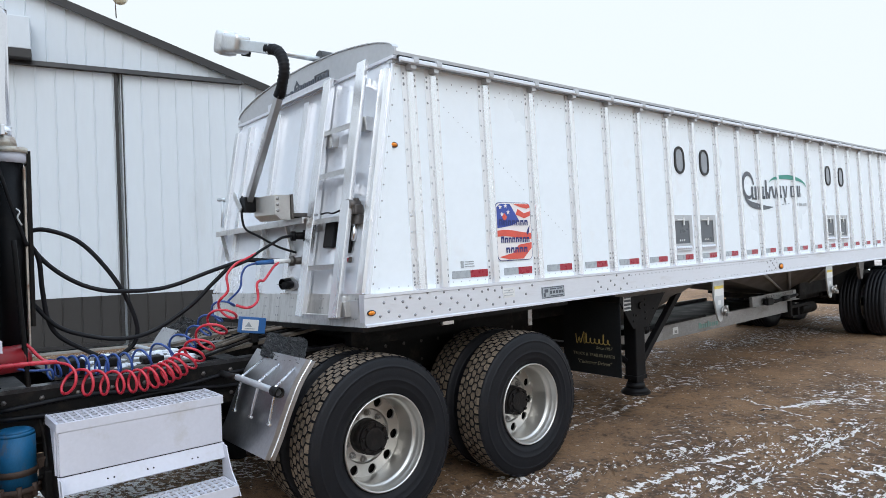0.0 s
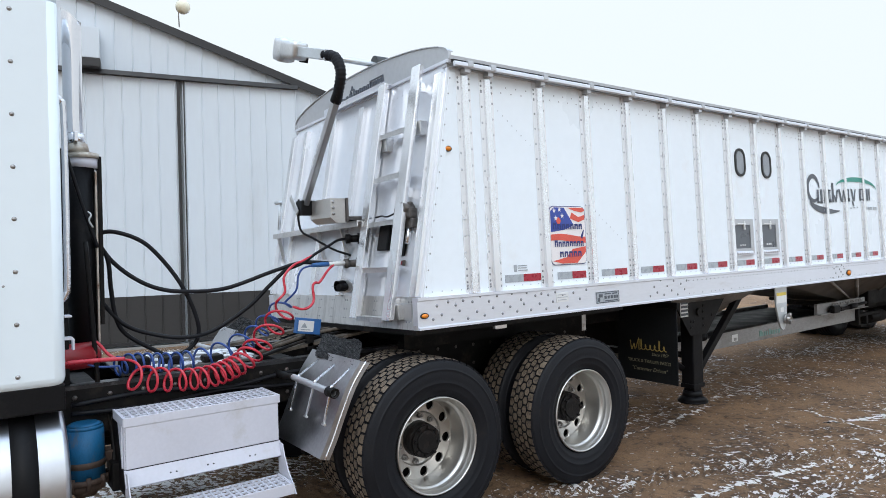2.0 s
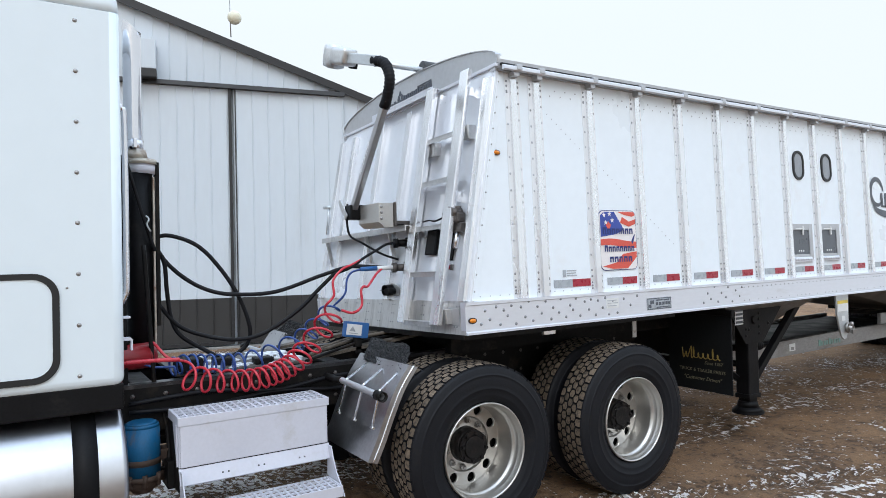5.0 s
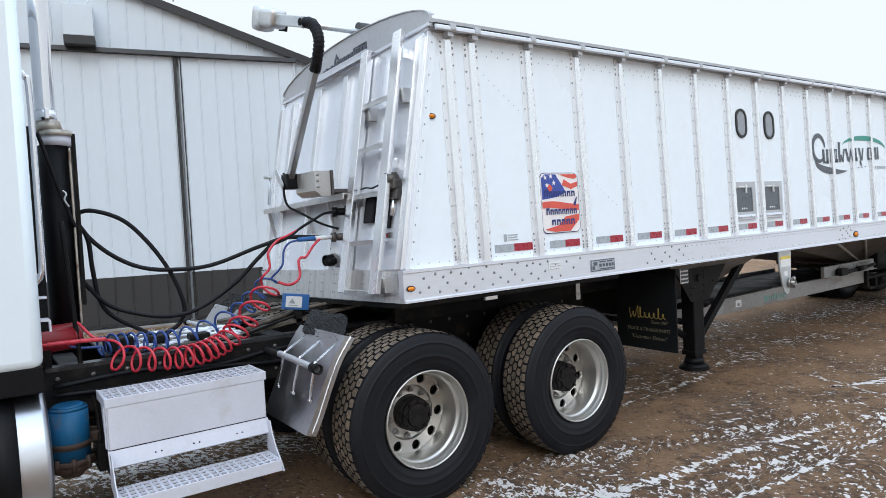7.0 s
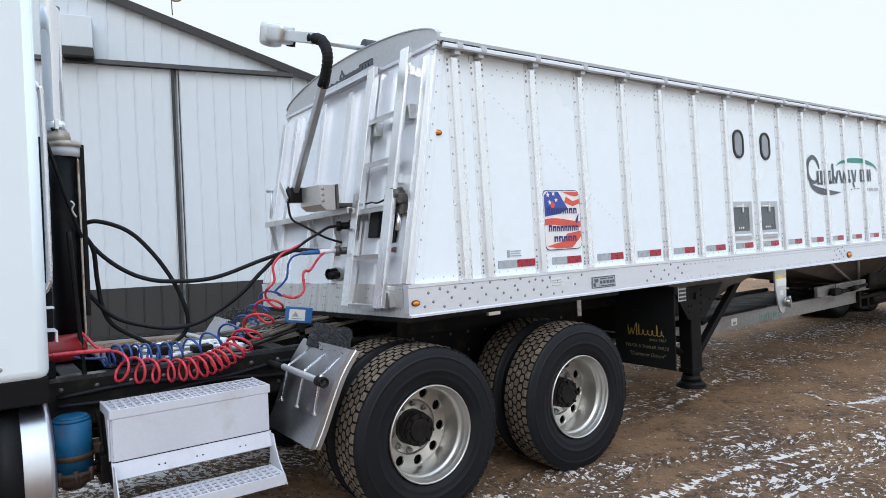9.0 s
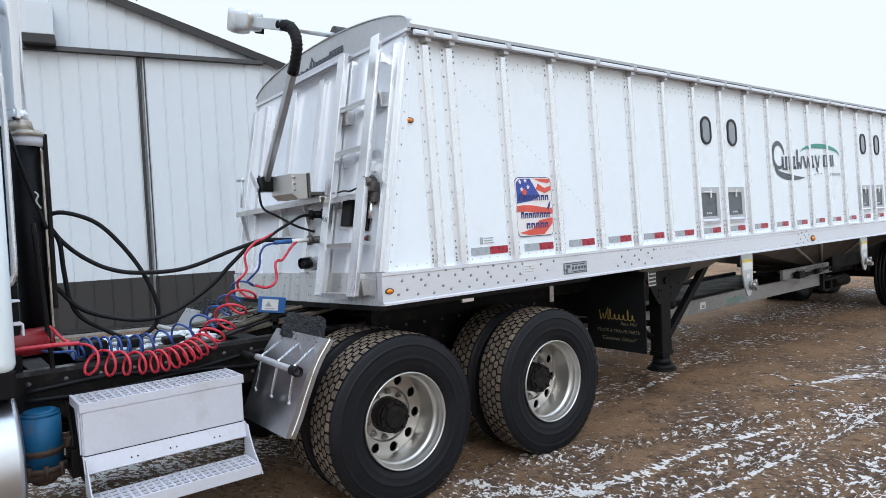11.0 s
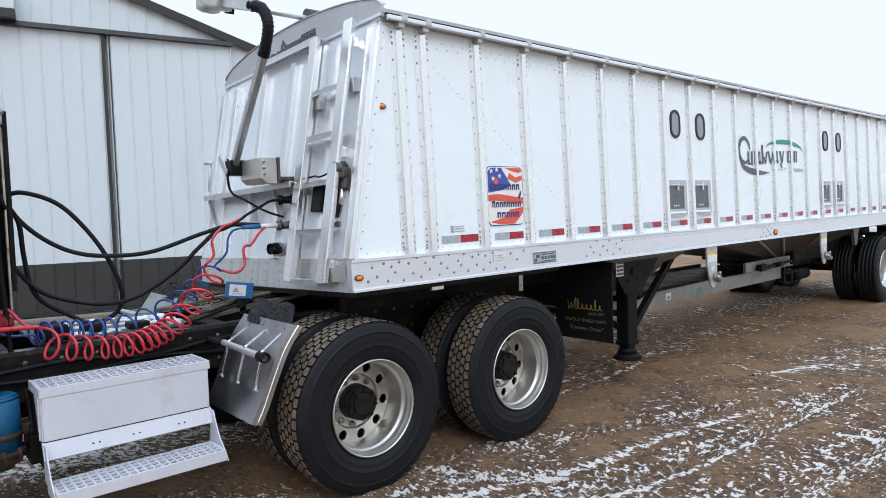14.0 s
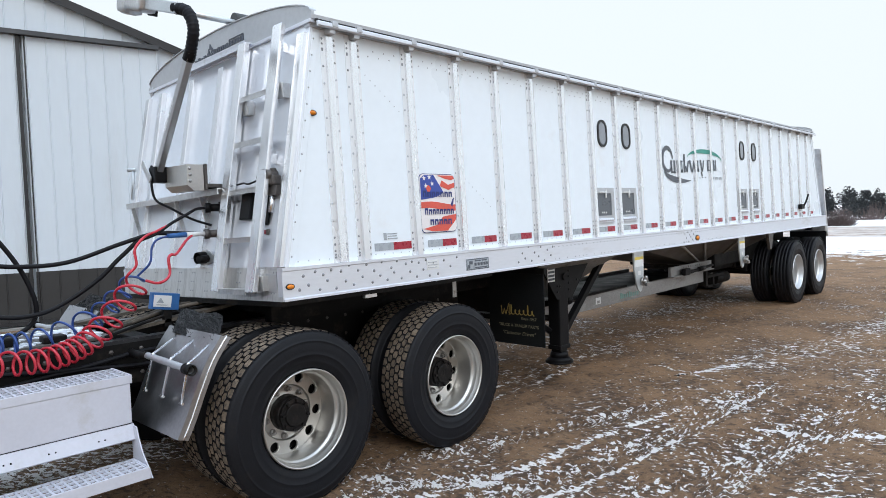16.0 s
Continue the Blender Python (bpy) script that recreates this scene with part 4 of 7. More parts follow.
        bmesh.ops.create_uvsphere(bm, u_segments=14, v_segments=8, radius=1, matrix=Matrix.LocRotScale((x, y - 0.006, z), None, (0.024 * big, 0.012, 0.013 * big)))
        part("lens", bm, AMBER, lamp, "amber lens", smooth=True)


def build_side_windows():
    for x in (3.710, 4.185, 7.507, 7.981):
        z0, z1 = 2.270, 2.533
        bm = bmesh.new()
        A, B = rounded(x - 0.088, x + 0.088, z0, z1, 0.086, 8), rounded(x - 0.066, x + 0.066, z0 + 0.022, z1 - 0.022, 0.064, 8)
        va, vb = [bm.verts.new((u, 0.030, v)) for u, v in A], [bm.verts.new((u, 0.018, v)) for u, v in A]
        vc, vd = [bm.verts.new((u, 0.018, v)) for u, v in B], [bm.verts.new((u, 0.030, v)) for u, v in B]
        n = len(A)
        for P, Q in ((va, vb), (vb, vc), (vc, vd)):
            for i in range(n):
                bm.faces.new((P[i], P[(i + 1) % n], Q[(i + 1) % n], Q[i]))
        bmesh.ops.recalc_face_normals(bm, faces=bm.faces)
        wdw = part("sight_window", bm, GASKET, trailer, "oval sight window in a black gasket")
        bm = bmesh.new()
        prism(bm, B, "y", 0.024, 0.029)
        part("pane", bm, PANE, wdw, "grey translucent pane")
    for x in (3.676, 4.148, 7.447, 7.920):
        a, b, z0, z1 = x - 0.188, x + 0.188, 1.545, 1.872
        bm = bmesh.new()
        for q in ((a, a + 0.055, z0, z1), (b - 0.055, b, z0, z1), (a + 0.055, b - 0.055, z1 - 0.055, z1), (a + 0.055, b - 0.055, z0, z0 + 0.055)):
            box(bm, q[0], q[1], 0.016, 0.030, q[2], q[3], 0.002)
        hatch = part("inspection_hatch", bm, CAP, trailer, "inspection hatch with a dark screen")
        bm = bmesh.new()
        box(bm, a + 0.05, b - 0.05, 0.024, 0.029, z0 + 0.05, z1 - 0.05)
        part("screen", bm, PANED, hatch, "dark screen")
        bm = bmesh.new()
        for k in range(7):
            bmesh.ops.create_uvsphere(bm, u_segments=8, v_segments=6, radius=0.02, matrix=Matrix.Translation((a + 0.065 + k * 0.041, 0.012, z0 + 0.012)))
        box(bm, a + 0.01, b - 0.01, 0.004, 0.020, z0 - 0.012, z0 + 0.004, 0.003)
        part("catch_strip", bm, RAIL, hatch)
        bm = bmesh.new()
        box(bm, x + 0.02, x + 0.035, 0.008, 0.022, z1 - 0.10, z1 - 0.02, 0.003)
        box(bm, x - 0.09, x + 0.05, 0.010, 0.022, z1 - 0.05, z1 - 0.038, 0.003)
        part("latch", bm, PAPER, hatch, "white latch")
        for k in (-1, 0, 1):
            bm = bmesh.new()
            dome(bm, (x + 0.035 * k, 0.0235, z0 + 0.085), 0.010, (0, -1, 0), 0.5, 8)
            part("breather", bm, PAPER, hatch)


def build_side_logo():
    """Brand swoosh on the sheet: plain strokes, broken where stakes stand over them."""
    lg = plate("side_logo", 5.24, 5.30, 2.047, 2.050, 0.029, LOGOG, "dark grey and teal brand swoosh with plain bars", t=0.0006)
    def band(name, outer, inner, material, y=0.0255):
        bm = bmesh.new()
        va, vb = [bm.verts.new((u, y - 0.0012, v)) for u, v in outer], [bm.verts.new((u, y - 0.0012, v)) for u, v in inner]
        for i in range(len(outer) - 1):
            bm.faces.new((va[i], va[i + 1], vb[i + 1], vb[i]))
        part(name, bm, material, lg)
    n = 40
    def arcs(cx, cz, rx, rz, a0, a1, w0, w1):
        o, q = [], []
        for k in range(n + 1):
            t = k / n
            a = radians(a0 + (a1 - a0) * t)
            w = w0 + (w1 - w0) * math.sin(math.pi * t)
            o.append((cx + (rx + w) * math.cos(a), cz + (rz + w) * math.sin(a)))
            q.append((cx + (rx - w) * math.cos(a), cz + (rz - w) * math.sin(a)))
        return o, q
    band("letter_loop", *arcs(5.140, 2.200, 0.130, 0.132, 5, 318, 0.011, 0.027), LOGOG)
    band("swoosh", *arcs(5.56, 2.075, 0.50, 0.115, 172, 292, 0.003, 0.038), LOGOG)
    band("swoosh", *arcs(6.20, 2.235, 0.53, 0.098, 172, -4, 0.003, 0.027), LOGOT)

    def stroke(pts, w, material=LOGOG):
        """Plain upright or leaning bar with a blunt foot."""
        bm = bmesh.new()
        (xa, za), (xb, zb) = pts
        w *= 1.25
        prism(bm, [(xa - w, za), (xa + w, za), (xb + w, zb), (xb - w, zb)], "y", 0.0243, 0.0255)
        part("letter_bar", bm, material, lg)
    base = lambda x: 2.045 + 0.040 * (x - 5.2)
    for x, h, lean, w in ((5.235, 0.145, 0, 0.016), (5.315, 0.145, 0, 0.016), (5.395, 0.145, 0, 0.017), (5.470, 0.140, 0, 0.019), (5.520, 0.035, 0, 0.022), (5.520, 0.140, 0, 0.006), (5.590, 0.215, 0, 0.017),
                          (5.660, 0.140, 0.045, 0.013), (5.665, 0.075, -0.045, 0.014), (5.800, 0.140, -0.055, 0.016), (5.815, 0.140, 0.050, 0.011), (5.925, 0.140, 0, 0.019), (5.985, 0.040, 0, 0.024), (5.985, 0.140, 0, 0.010),
                          (6.110, 0.140, -0.050, 0.016), (6.120, 0.140, 0.045, 0.011), (6.075, -0.055, 0.03, 0.014), (6.290, 0.140, 0, 0.018), (6.370, 0.140, 0, 0.018), (6.485, 0.140, 0, 0.017), (6.545, 0.140, 0, 0.012)):
        stroke([(x, base(x)), (x + lean, base(x) + h)], w)
    for x0, x1, dz in ((5.235, 5.315, 0.008), (5.290, 5.340, 0.0), (5.375, 5.420, 0.0)):
        plate("letter_foot", x0, x1, base(x0) - 0.004 + dz, base(x0) + 0.012 + dz, 0.0255, LOGOG, parent=lg, t=0.0012)
    for x0, x1 in ((6.290, 6.370), (5.925, 6.00), (5.470, 5.535)):
        for dz in (0.006, 0.128):
            plate("letter_foot", x0, x1, base(x0) + dz, base(x0) + dz + 0.014, 0.0255, LOGOG, parent=lg, t=0.0012)
    for k in range(3):
        plate("caption_bar", 6.37 + 0.13 * k, 6.47 + 0.13 * k, 1.990, 2.022, 0.0255, TAPEG, parent=lg, t=0.0012)
    for k in range(5):
        plate("trail_dot", 5.84 + 0.085 * k, 5.87 + 0.085 * k, 1.985 + 0.006 * k, 1.995 + 0.006 * k, 0.0255, LOGOG, parent=lg, t=0.0012)


build_body()
build_stakes()
build_rivets()
build_tarp_rail()
build_side_marks()
build_side_windows()
build_side_logo()


# ---- trailer front: ladder, shelf, boxes, couplings ----
def build_ladder():
    L = new("ladder")
    L.parent = trailer
    tagged(L, "welded aluminium ladder")
    def stile(name, y0, y1, zt, xo, d):
        bm = bmesh.new()
        vs = box(bm, xo, xo + d, y0, y1, 1.262, zt, 0.005)
        for v in vs:
            v.co.x += front_x(v.co.z)
        part(name, bm, STAKE, L)
    stile("stile", 0.600, 0.690, 2.858, -0.10, 0.035)
    stile("web", 0.680, 0.688, 2.856, -0.064, 0.060)
    stile("stile", 0.180, 0.275, 2.875, -0.10, 0.035)
    for z in (1.36, 2.05, 2.74):
        bm = bmesh.new()
        x = front_x(z)
        box(bm, x - 0.066, x - 0.001, 0.225, 0.245, z - 0.03, z + 0.03, 0.003)
        part("stand_off", bm, STAKE, L)
    for z in (1.275, 1.585, 1.885, 2.185, 2.48):
        bm = bmesh.new()
        x = front_x(z) - 0.095
        box(bm, x, x + 0.055, 0.28, 0.61, z - 0.004, z + 0.004)
        box(bm, x, x + 0.006, 0.28, 0.61, z - 0.028, z)
        part("rung", bm, ALU_DULL, L)
    for y, z in ((0.64, 2.42), (0.24, 2.46), (0.24, 1.31)):
        bm = bmesh.new()
        x = front_x(z)
        box(bm, x - 0.055, x, y - 0.085, y - 0.02, z - 0.045, z + 0.045, 0.003)
        part("bracket", bm, ALU_DULL, L)


def build_front_fittings():
    # shelf across the front with struts
    bm = bmesh.new()
    box(bm, 0.02, 0.135, 0.70, 2.18, 1.908, 1.916)
    box(bm, 0.012, 0.020, 0.70, 2.18, 1.876, 1.916)
    shelf = part("service_shelf", bm, ALU_DULL, trailer, "narrow bare aluminium step shelf")
    for y in (0.98, 1.36, 2.12):
        bm = bmesh.new()
        prism(bm, [(0.02, 1.906), (0.045, 1.906), (0.095, 1.67), (0.07, 1.67)], "y", y - 0.008, y + 0.008)
        part("strut", bm, ALU_DULL, shelf)
    # pivot housing of the tarp arm
    bm = bmesh.new()
    prism(bm, [(-0.15, 1.915), (-0.15, 2.045), (-0.04, 2.045), (-0.04, 1.88), (-0.11, 1.88)], "y", 0.784, 1.10)
    hb = level(part("pivot_housing", bm, HOUSE, trailer, "bent aluminium pivot housing"))
    bm = bmesh.new()
    box(bm, -0.042, 0.16, 0.80, 1.08, 1.90, 1.925, 0.003)
    box(bm, -0.036, -0.02, 0.77, 0.80, 1.885, 2.05, 0.003)
    part("mount", bm, FRAMEL, hb, "dark mounting plate")
    for z in (1.94, 1.98, 2.02):
        bm = bmesh.new()
        dome(bm, (-0.13, 0.784, z), 0.012, (0, -1, 0), 0.6, 8)
        part("bolt", bm, STEEL, hb)
    # crank hook on the far edge
    bm = bmesh.new()
    sweep(bm, [(0.05, 2.16, 1.88), (0.06, 2.16, 2.0), (0.07, 2.16, 2.13)], 0.012, 6)
    sweep(bm, [(0.07, 2.10, 2.11), (0.07, 2.26, 2.12)], 0.016, 6)
    level(part("shelf_hook", bm, GALV, trailer))
    # air and power couplings
    for y, z in ((0.83, 1.77), (0.80, 1.60)):
        x = front_x(z)
        bm = bmesh.new()
        cyl(bm, (x, y, z), (x - 0.09, y + 0.01, z), 0.028, 0.024, 12)
        cyl(bm, (x - 0.09, y + 0.01, z), (x - 0.12, y + 0.02, z), 0.033, None, 12)
        box(bm, x - 0.012, x, y - 0.04, y + 0.05, z - 0.04, z + 0.04, 0.004)
        level(part("coupling", bm, BLACK if z != 1.60 else FRAMEL, trailer, "hose coupling"))
    # unused coupling: a black sleeve on an oval grey plate
    bm = bmesh.new()
    x, y, z = front_x(1.44), 0.955, 1.440
    prism(bm, [(y + 0.125 * math.copysign(abs(math.cos(a)) ** 1.6, math.cos(a)), z + 0.050 * math.sin(a)) for a in (2 * math.pi * k / 28 for k in range(28))], "x", x - 0.022, x - 0.012)
    pl = level(part("coupling_plate", bm, ALU_DULL, trailer, "oval grey coupling plate"))
    bm = bmesh.new()
    cyl(bm, (x - 0.022, y, z), (x - 0.085, y - 0.01, z), 0.040, 0.038, 20, caps=False)
    cyl(bm, (x - 0.085, y - 0.01, z), (x - 0.085, y - 0.01, z + 0.0001), 0.038, 0.020, 20, caps=False)
    cyl(bm, (x - 0.022, y - 0.04, z - 0.005), (x - 0.10, y - 0.06, z - 0.005), 0.024, 0.022, 16)
    part("sleeve", bm, BLACK, pl, "black rubber sleeve")
    # latch gear beside the ladder
    x = front_x(1.8)
    def on_front(y0, y1, z0, z1, d, material, name, parent, label="", bev=0.004):
        bm = bmesh.new()
        for v in box(bm, -d, -0.002, y0, y1, z0, z1, bev):
            v.co.x += front_x(v.co.z)
        ob = part(name, bm, material, parent, label)
        return level(ob) if parent is trailer else ob
    on_front(0.435, 0.565, 1.68, 1.85, 0.03, BLACK, "recess_cover", trailer, "black plastic cover", 0.012)
    on_front(0.61, 0.69, 1.80, 1.875, 0.02, ALU_DULL, "cover_tab", trailer)
    gear = on_front(0.245, 0.365, 1.645, 1.845, 0.012, BLACK, "tarp_latch", trailer, "dark latch channel with a cast bracket")
    on_front(0.275, 0.315, 1.66, 1.84, 0.022, STAKE, "guide", gear)
    on_front(0.15, 0.335, 1.82, 1.88, 0.045, FRAMEL, "bracket", gear, "greasy cast bracket")
    bm = bmesh.new()
    x = front_x(1.93)
    box(bm, x - 0.07, x - 0.002, 0.17, 0.34, 1.88, 1.945, 0.014)
    cyl(bm, (x - 0.09, 0.22, 1.945), (x - 0.01, 0.22, 1.945), 0.035, 0.03, 14)
    cyl(bm, (x - 0.08, 0.30, 1.93), (x - 0.01, 0.30, 1.93), 0.026, 0.026, 12)
    box(bm, x - 0.055, x - 0.02, 0.19, 0.33, 1.945, 1.985, 0.012)
    part("casting", bm, FRAMEL, gear, "greasy ratchet casting")
    bm = bmesh.new()
    cyl(bm, (front_x(1.82) - 0.03, 0.20, 1.82), (front_x(1.72) - 0.03, 0.20, 1.72), 0.018, 0.016, 10)
    part("pin", bm, STAKE, gear)
    on_front(0.255, 0.345, 1.59, 1.615, 0.014, TAPER, "red_tag", gear, "red reflector tag")
    on_front(0.23, 0.255, 1.585, 1.62, 0.014, FRAMEL, "dark_tag", gear)
    bm = bmesh.new()
    sweep(bm, smooth_path([(front_x(1.9) - 0.05, 0.60, 1.905), (front_x(1.9) - 0.06, 0.5, 1.91), (front_x(1.9) - 0.08, 0.40, 1.90), (front_x(1.9) - 0.06, 0.3, 1.925)]), 0.006, 6)
    part("cable", bm, HOSE, gear)
    # cover plate near the corner
    bm = bmesh.new()
    box(bm, front_x(1.31) - 0.018, front_x(1.31) - 0.007, 0.07, 0.19, 1.25, 1.36, 0.003)
    level(part("corner_plate", bm, CAP, trailer))


# bent arm of the roll tarp
def build_tarp():
    arm = thing("tarp_arm", "jointed aluminium tarp arm with a geared motor", "tarp arm")
    bm = bmesh.new()
    p0, p1 = Vector(ARM_PIVOT), Vector(ARM_TOP)
    d = (p1 - p0).normalized()
    m = Matrix.Translation(p0) @ d.to_track_quat("Z", "Y").to_matrix().to_4x4()
    box(bm, -0.020, 0.020, -0.028, 0.028, -0.03, (p1 - p0).length, 0.006, m)
    lower = part("lower_arm", bm, ARM, arm, "dark grey arm tube")
    # words along the arm, facing the front
    ax = d
    nx = Vector((-1, 0, 0))
    nx = (nx - nx.dot(ax) * ax).normalized()
    up = nx.cross(ax)
    mm = Matrix((ax, up, nx)).transposed().to_4x4()
    mm.translation = p0 + 0.5 * (p1 - p0) + nx * 0.030
    lettering("arm_words", "NOT A STEP", 0.046, mm, PAPER, lower, label="pale words NOT A STEP")
    bm = bmesh.new()
    pts = smooth_path([p1 - d * 0.06, p1, *[Vector(q) for q in ARM_FLEX]], 13)
    n = len(pts)
    sweep(bm, pts, [0.033 + 0.004 * math.cos(k * math.pi * 0.8) for k in range(n)], 14)
    part("flex_joint", bm, HOSE, arm, "ribbed black rubber elbow")
    bm = bmesh.new()
    q0, q1 = Vector(ARM_FLEX[-1]), Vector(ARM_MOTOR)
    e = (q1 - q0).normalized()
    m = Matrix.Translation(q0) @ e.to_track_quat("Z", "Y").to_matrix().to_4x4()
    box(bm, -0.022, 0.022, -0.034, 0.034, -0.04, (q1 - q0).length - 0.02, 0.006, m)
    part("upper_arm", bm, GALV, arm)
    bm = bmesh.new()
    c = q1
    mm = Matrix.Translation(c) @ e.to_track_quat("Z", "Y").to_matrix().to_4x4()
    box(bm, -0.060, 0.060, -0.058, 0.066, -0.20, 0.02, 0.03, mm)
    cyl(bm, c + Vector((0.02, 0, 0)), c + Vector((0.10, 0, 0)), 0.055, 0.045, 18)
    motor = part("gear_motor", bm, ALU_DULL, arm, "grey cast gear motor", smooth=True)
    bm = bmesh.new()
    box(bm, -0.065, 0.065, -0.085, 0.085, -0.03, 0.125, 0.045, mm)
    part("motor_can", bm, ALU_DULL, motor, smooth=True)
    bm = bmesh.new()
    box(bm, -0.070, -0.050, -0.066, -0.03, -0.19, -0.09, 0.004, mm)
    part("cable_entry", bm, BLACK, motor)
    bm = bmesh.new()
    cyl(bm, c + Vector((0.08, 0, 0)), (0.95, c.y, c.z + 0.004), 0.021, None, 12)
    part("roll_shaft", bm, GALV, arm)
    bm = bmesh.new()
    cyl(bm, p0 + Vector((-0.03, 0, 0)), p0 + Vector((0.10, 0, 0)), 0.05, None, 16)
    box(bm, p0.x - 0.04, p0.x + 0.10, p0.y - 0.05, p0.y + 0.05, p0.z - 0.055, p0.z + 0.05, 0.01)
    part("pivot_bracket", bm, BLACK, arm, "black pivot bracket")
    bm = bmesh.new()
    box(bm, -0.005, 0.005, -0.024, 0.024, -0.07, 0.10, 0.008, Matrix.Translation(p0 + Vector((-0.05, 0.045, 0.01))) @ Matrix.Rotation(math.atan2(-d.y, d.z), 4, "X").inverted())
    part("pivot_plate", bm, ALU_DULL, arm, "bright slotted pivot plate")
    bm = bmesh.new()
    sweep(bm, smooth_path([p0 + Vector((-0.03, 0.02, 0.06)), p0 + Vector((-0.04, 0.01, -0.08)), p0 + Vector((-0.02, 0.0, -0.17)), (-0.16, 1.06, 1.78), (-0.06, 0.96, 1.70), (0.03, 0.87, 1.655)]), 0.008, 6)
    part("motor_cable", bm, HOSE, arm)
    # rolled tarp lying on the open top
    tarp = thing("roll_tarp", "dark vinyl roll tarp lying partly rolled over the trailer top", "tarp", TILT)
    bm = bmesh.new()
    rng = random.Random(3)
    pts = [(0.42 + k * 0.295, c.y - 0.055 + 0.004 * rng.uniform(-1, 1), c.z + 0.05 + 0.006 * rng.uniform(-1, 1)) for k in range(36)]
    sweep(bm, pts, [0.052 + 0.006 * rng.random() for _ in pts], 14)
    part("roll", bm, TARP, tarp)
    bm = bmesh.new()
    ys = [c.y + (YW - 0.03 - c.y) * k / 10 for k in range(11)]
    zs = [2.900 + 0.190 * max(0.0, 1 - (2 * y / YW - 1) ** 2) ** 0.65 for y in ys]
    prism(bm, [(y, z + 0.005) for y, z in zip(ys, zs)] + [(y, z) for y, z in reversed(list(zip(ys, zs)))], "x", 0.43, REAR - 0.50)
    part("sheet", bm, TARP, tarp)


ARM_PIVOT = (-0.20, 1.12, 2.00)
ARM_TOP = (-0.24, 0.49, 2.68)
ARM_FLEX = [(-0.24, 0.445, 2.80), (-0.25, 0.49, 2.90), (-0.27, 0.60, 2.945)]
ARM_MOTOR = (-0.30, 1.11, 3.10)
build_ladder()
build_front_fittings()
build_tarp()


# ---- under the trailer ----
def build_under():
    for xa, xb, x0, x1 in ((2.68, 4.14, 3.05, 4.02), (4.50, 9.4, 7.9, 8.5)):
        bm = bmesh.new()
        top = [(xa, 0.10, 1.22), (xb, 0.10, 1.22), (xb, YW - 0.10, 1.22), (xa, YW - 0.10, 1.22)]
        low = [(x0, 0.85, 0.74), (x1, 0.85, 0.74), (x1, YW - 0.85, 0.74), (x0, YW - 0.85, 0.74)]
        T, B = [bm.verts.new(v) for v in top], [bm.verts.new(v) for v in low]
        for i in range(4):
            bm.faces.new((T[i], T[(i + 1) % 4], B[(i + 1) % 4], B[i]))
        bm.faces.new(B)
        bm.faces.new(list(reversed(T)))
        bmesh.ops.recalc_face_normals(bm, faces=bm.faces)
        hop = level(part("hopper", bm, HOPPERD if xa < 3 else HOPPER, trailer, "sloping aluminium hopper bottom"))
        if xa < 3:
            continue
        for ua, ub in ((5.55, 7.95), (6.25, 8.1), (7.6, 8.4)):
            bm = bmesh.new()
            sweep(bm, [(ua, 0.095, 1.2), (ub, 0.83, 0.76)], 0.018, 6)
            part("hopper_rib", bm, CONVEY, hop)
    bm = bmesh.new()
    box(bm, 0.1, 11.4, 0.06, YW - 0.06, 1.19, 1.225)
    # dark bulkhead and rails added as filler to close a bright gap
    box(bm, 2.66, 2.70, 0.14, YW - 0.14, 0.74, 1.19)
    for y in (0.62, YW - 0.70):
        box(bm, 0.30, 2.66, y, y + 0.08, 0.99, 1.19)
    level(part("floor_pan", bm, FRAME, trailer, "dark floor pan with an added filler bulkhead and rails"))
    # belt conveyor below the hoppers
    bm = bmesh.new()
    box(bm, 3.0, 7.5, 0.62, 0.66, 0.545, 0.70, 0.006)
    box(bm, 3.0, 7.5, 1.80, 1.84, 0.545, 0.70, 0.006)
    box(bm, 3.0, 7.5, 0.66, 1.80, 0.56, 0.60)
    box(bm, 3.0, 7.5, 0.61, 0.66, 0.70, 0.712)
    conv = level(part("conveyor", bm, CONVEY, trailer, "grey unloading conveyor trough"))
    plate("label", 4.455, 4.565, 0.588, 0.662, 0.619, PAPER, "small label in a dark border", parent=conv)
    plate("label_field", 4.485, 4.535, 0.598, 0.628, 0.6155, CONVEY, parent=conv)
    for k, wd in enumerate((0.05, 0.03, 0.035, 0.03, 0.04, 0.03, 0.035, 0.03, 0.035)):
        plate("teal_mark", 5.02 + 0.052 * k, 5.02 + 0.052 * k + wd, 0.588, 0.652 if k in (0, 4) else 0.635, 0.619, TEALF, "faded teal maker's mark", parent=conv)
    bm = bmesh.new()
    box(bm, 3.0, 7.5, 0.67, 1.79, 0.604, 0.655)
    part("belt", bm, BLACK, conv, "black conveyor belt")
    bm = bmesh.new()
    sweep(bm, [(3.4, 0.58, 0.715), (5.1, 0.58, 0.735)], 0.014, 8)
    sweep(bm, [(3.4, 0.56, 0.735), (3.9, 0.50, 0.73)], 0.03, 8)
    part("drive_shaft", bm, BLACK, conv)
    bm = bmesh.new()
    box(bm, 6.15, 7.5, 0.50, 0.54, 0.735, 0.867, 0.006)
    box(bm, 6.15, 7.5, 0.46, 0.50, 0.735, 0.747, 0.003)
    for k in range(12):
        cyl(bm, (6.55 + 0.075 * k, 0.49, 0.84), (6.55 + 0.075 * k, 0.50, 0.84), 0.014, None, 8)
    level(part("gate_rail", bm, CONVEY, trailer, "slotted hopper gate rail"))
    bm = bmesh.new()
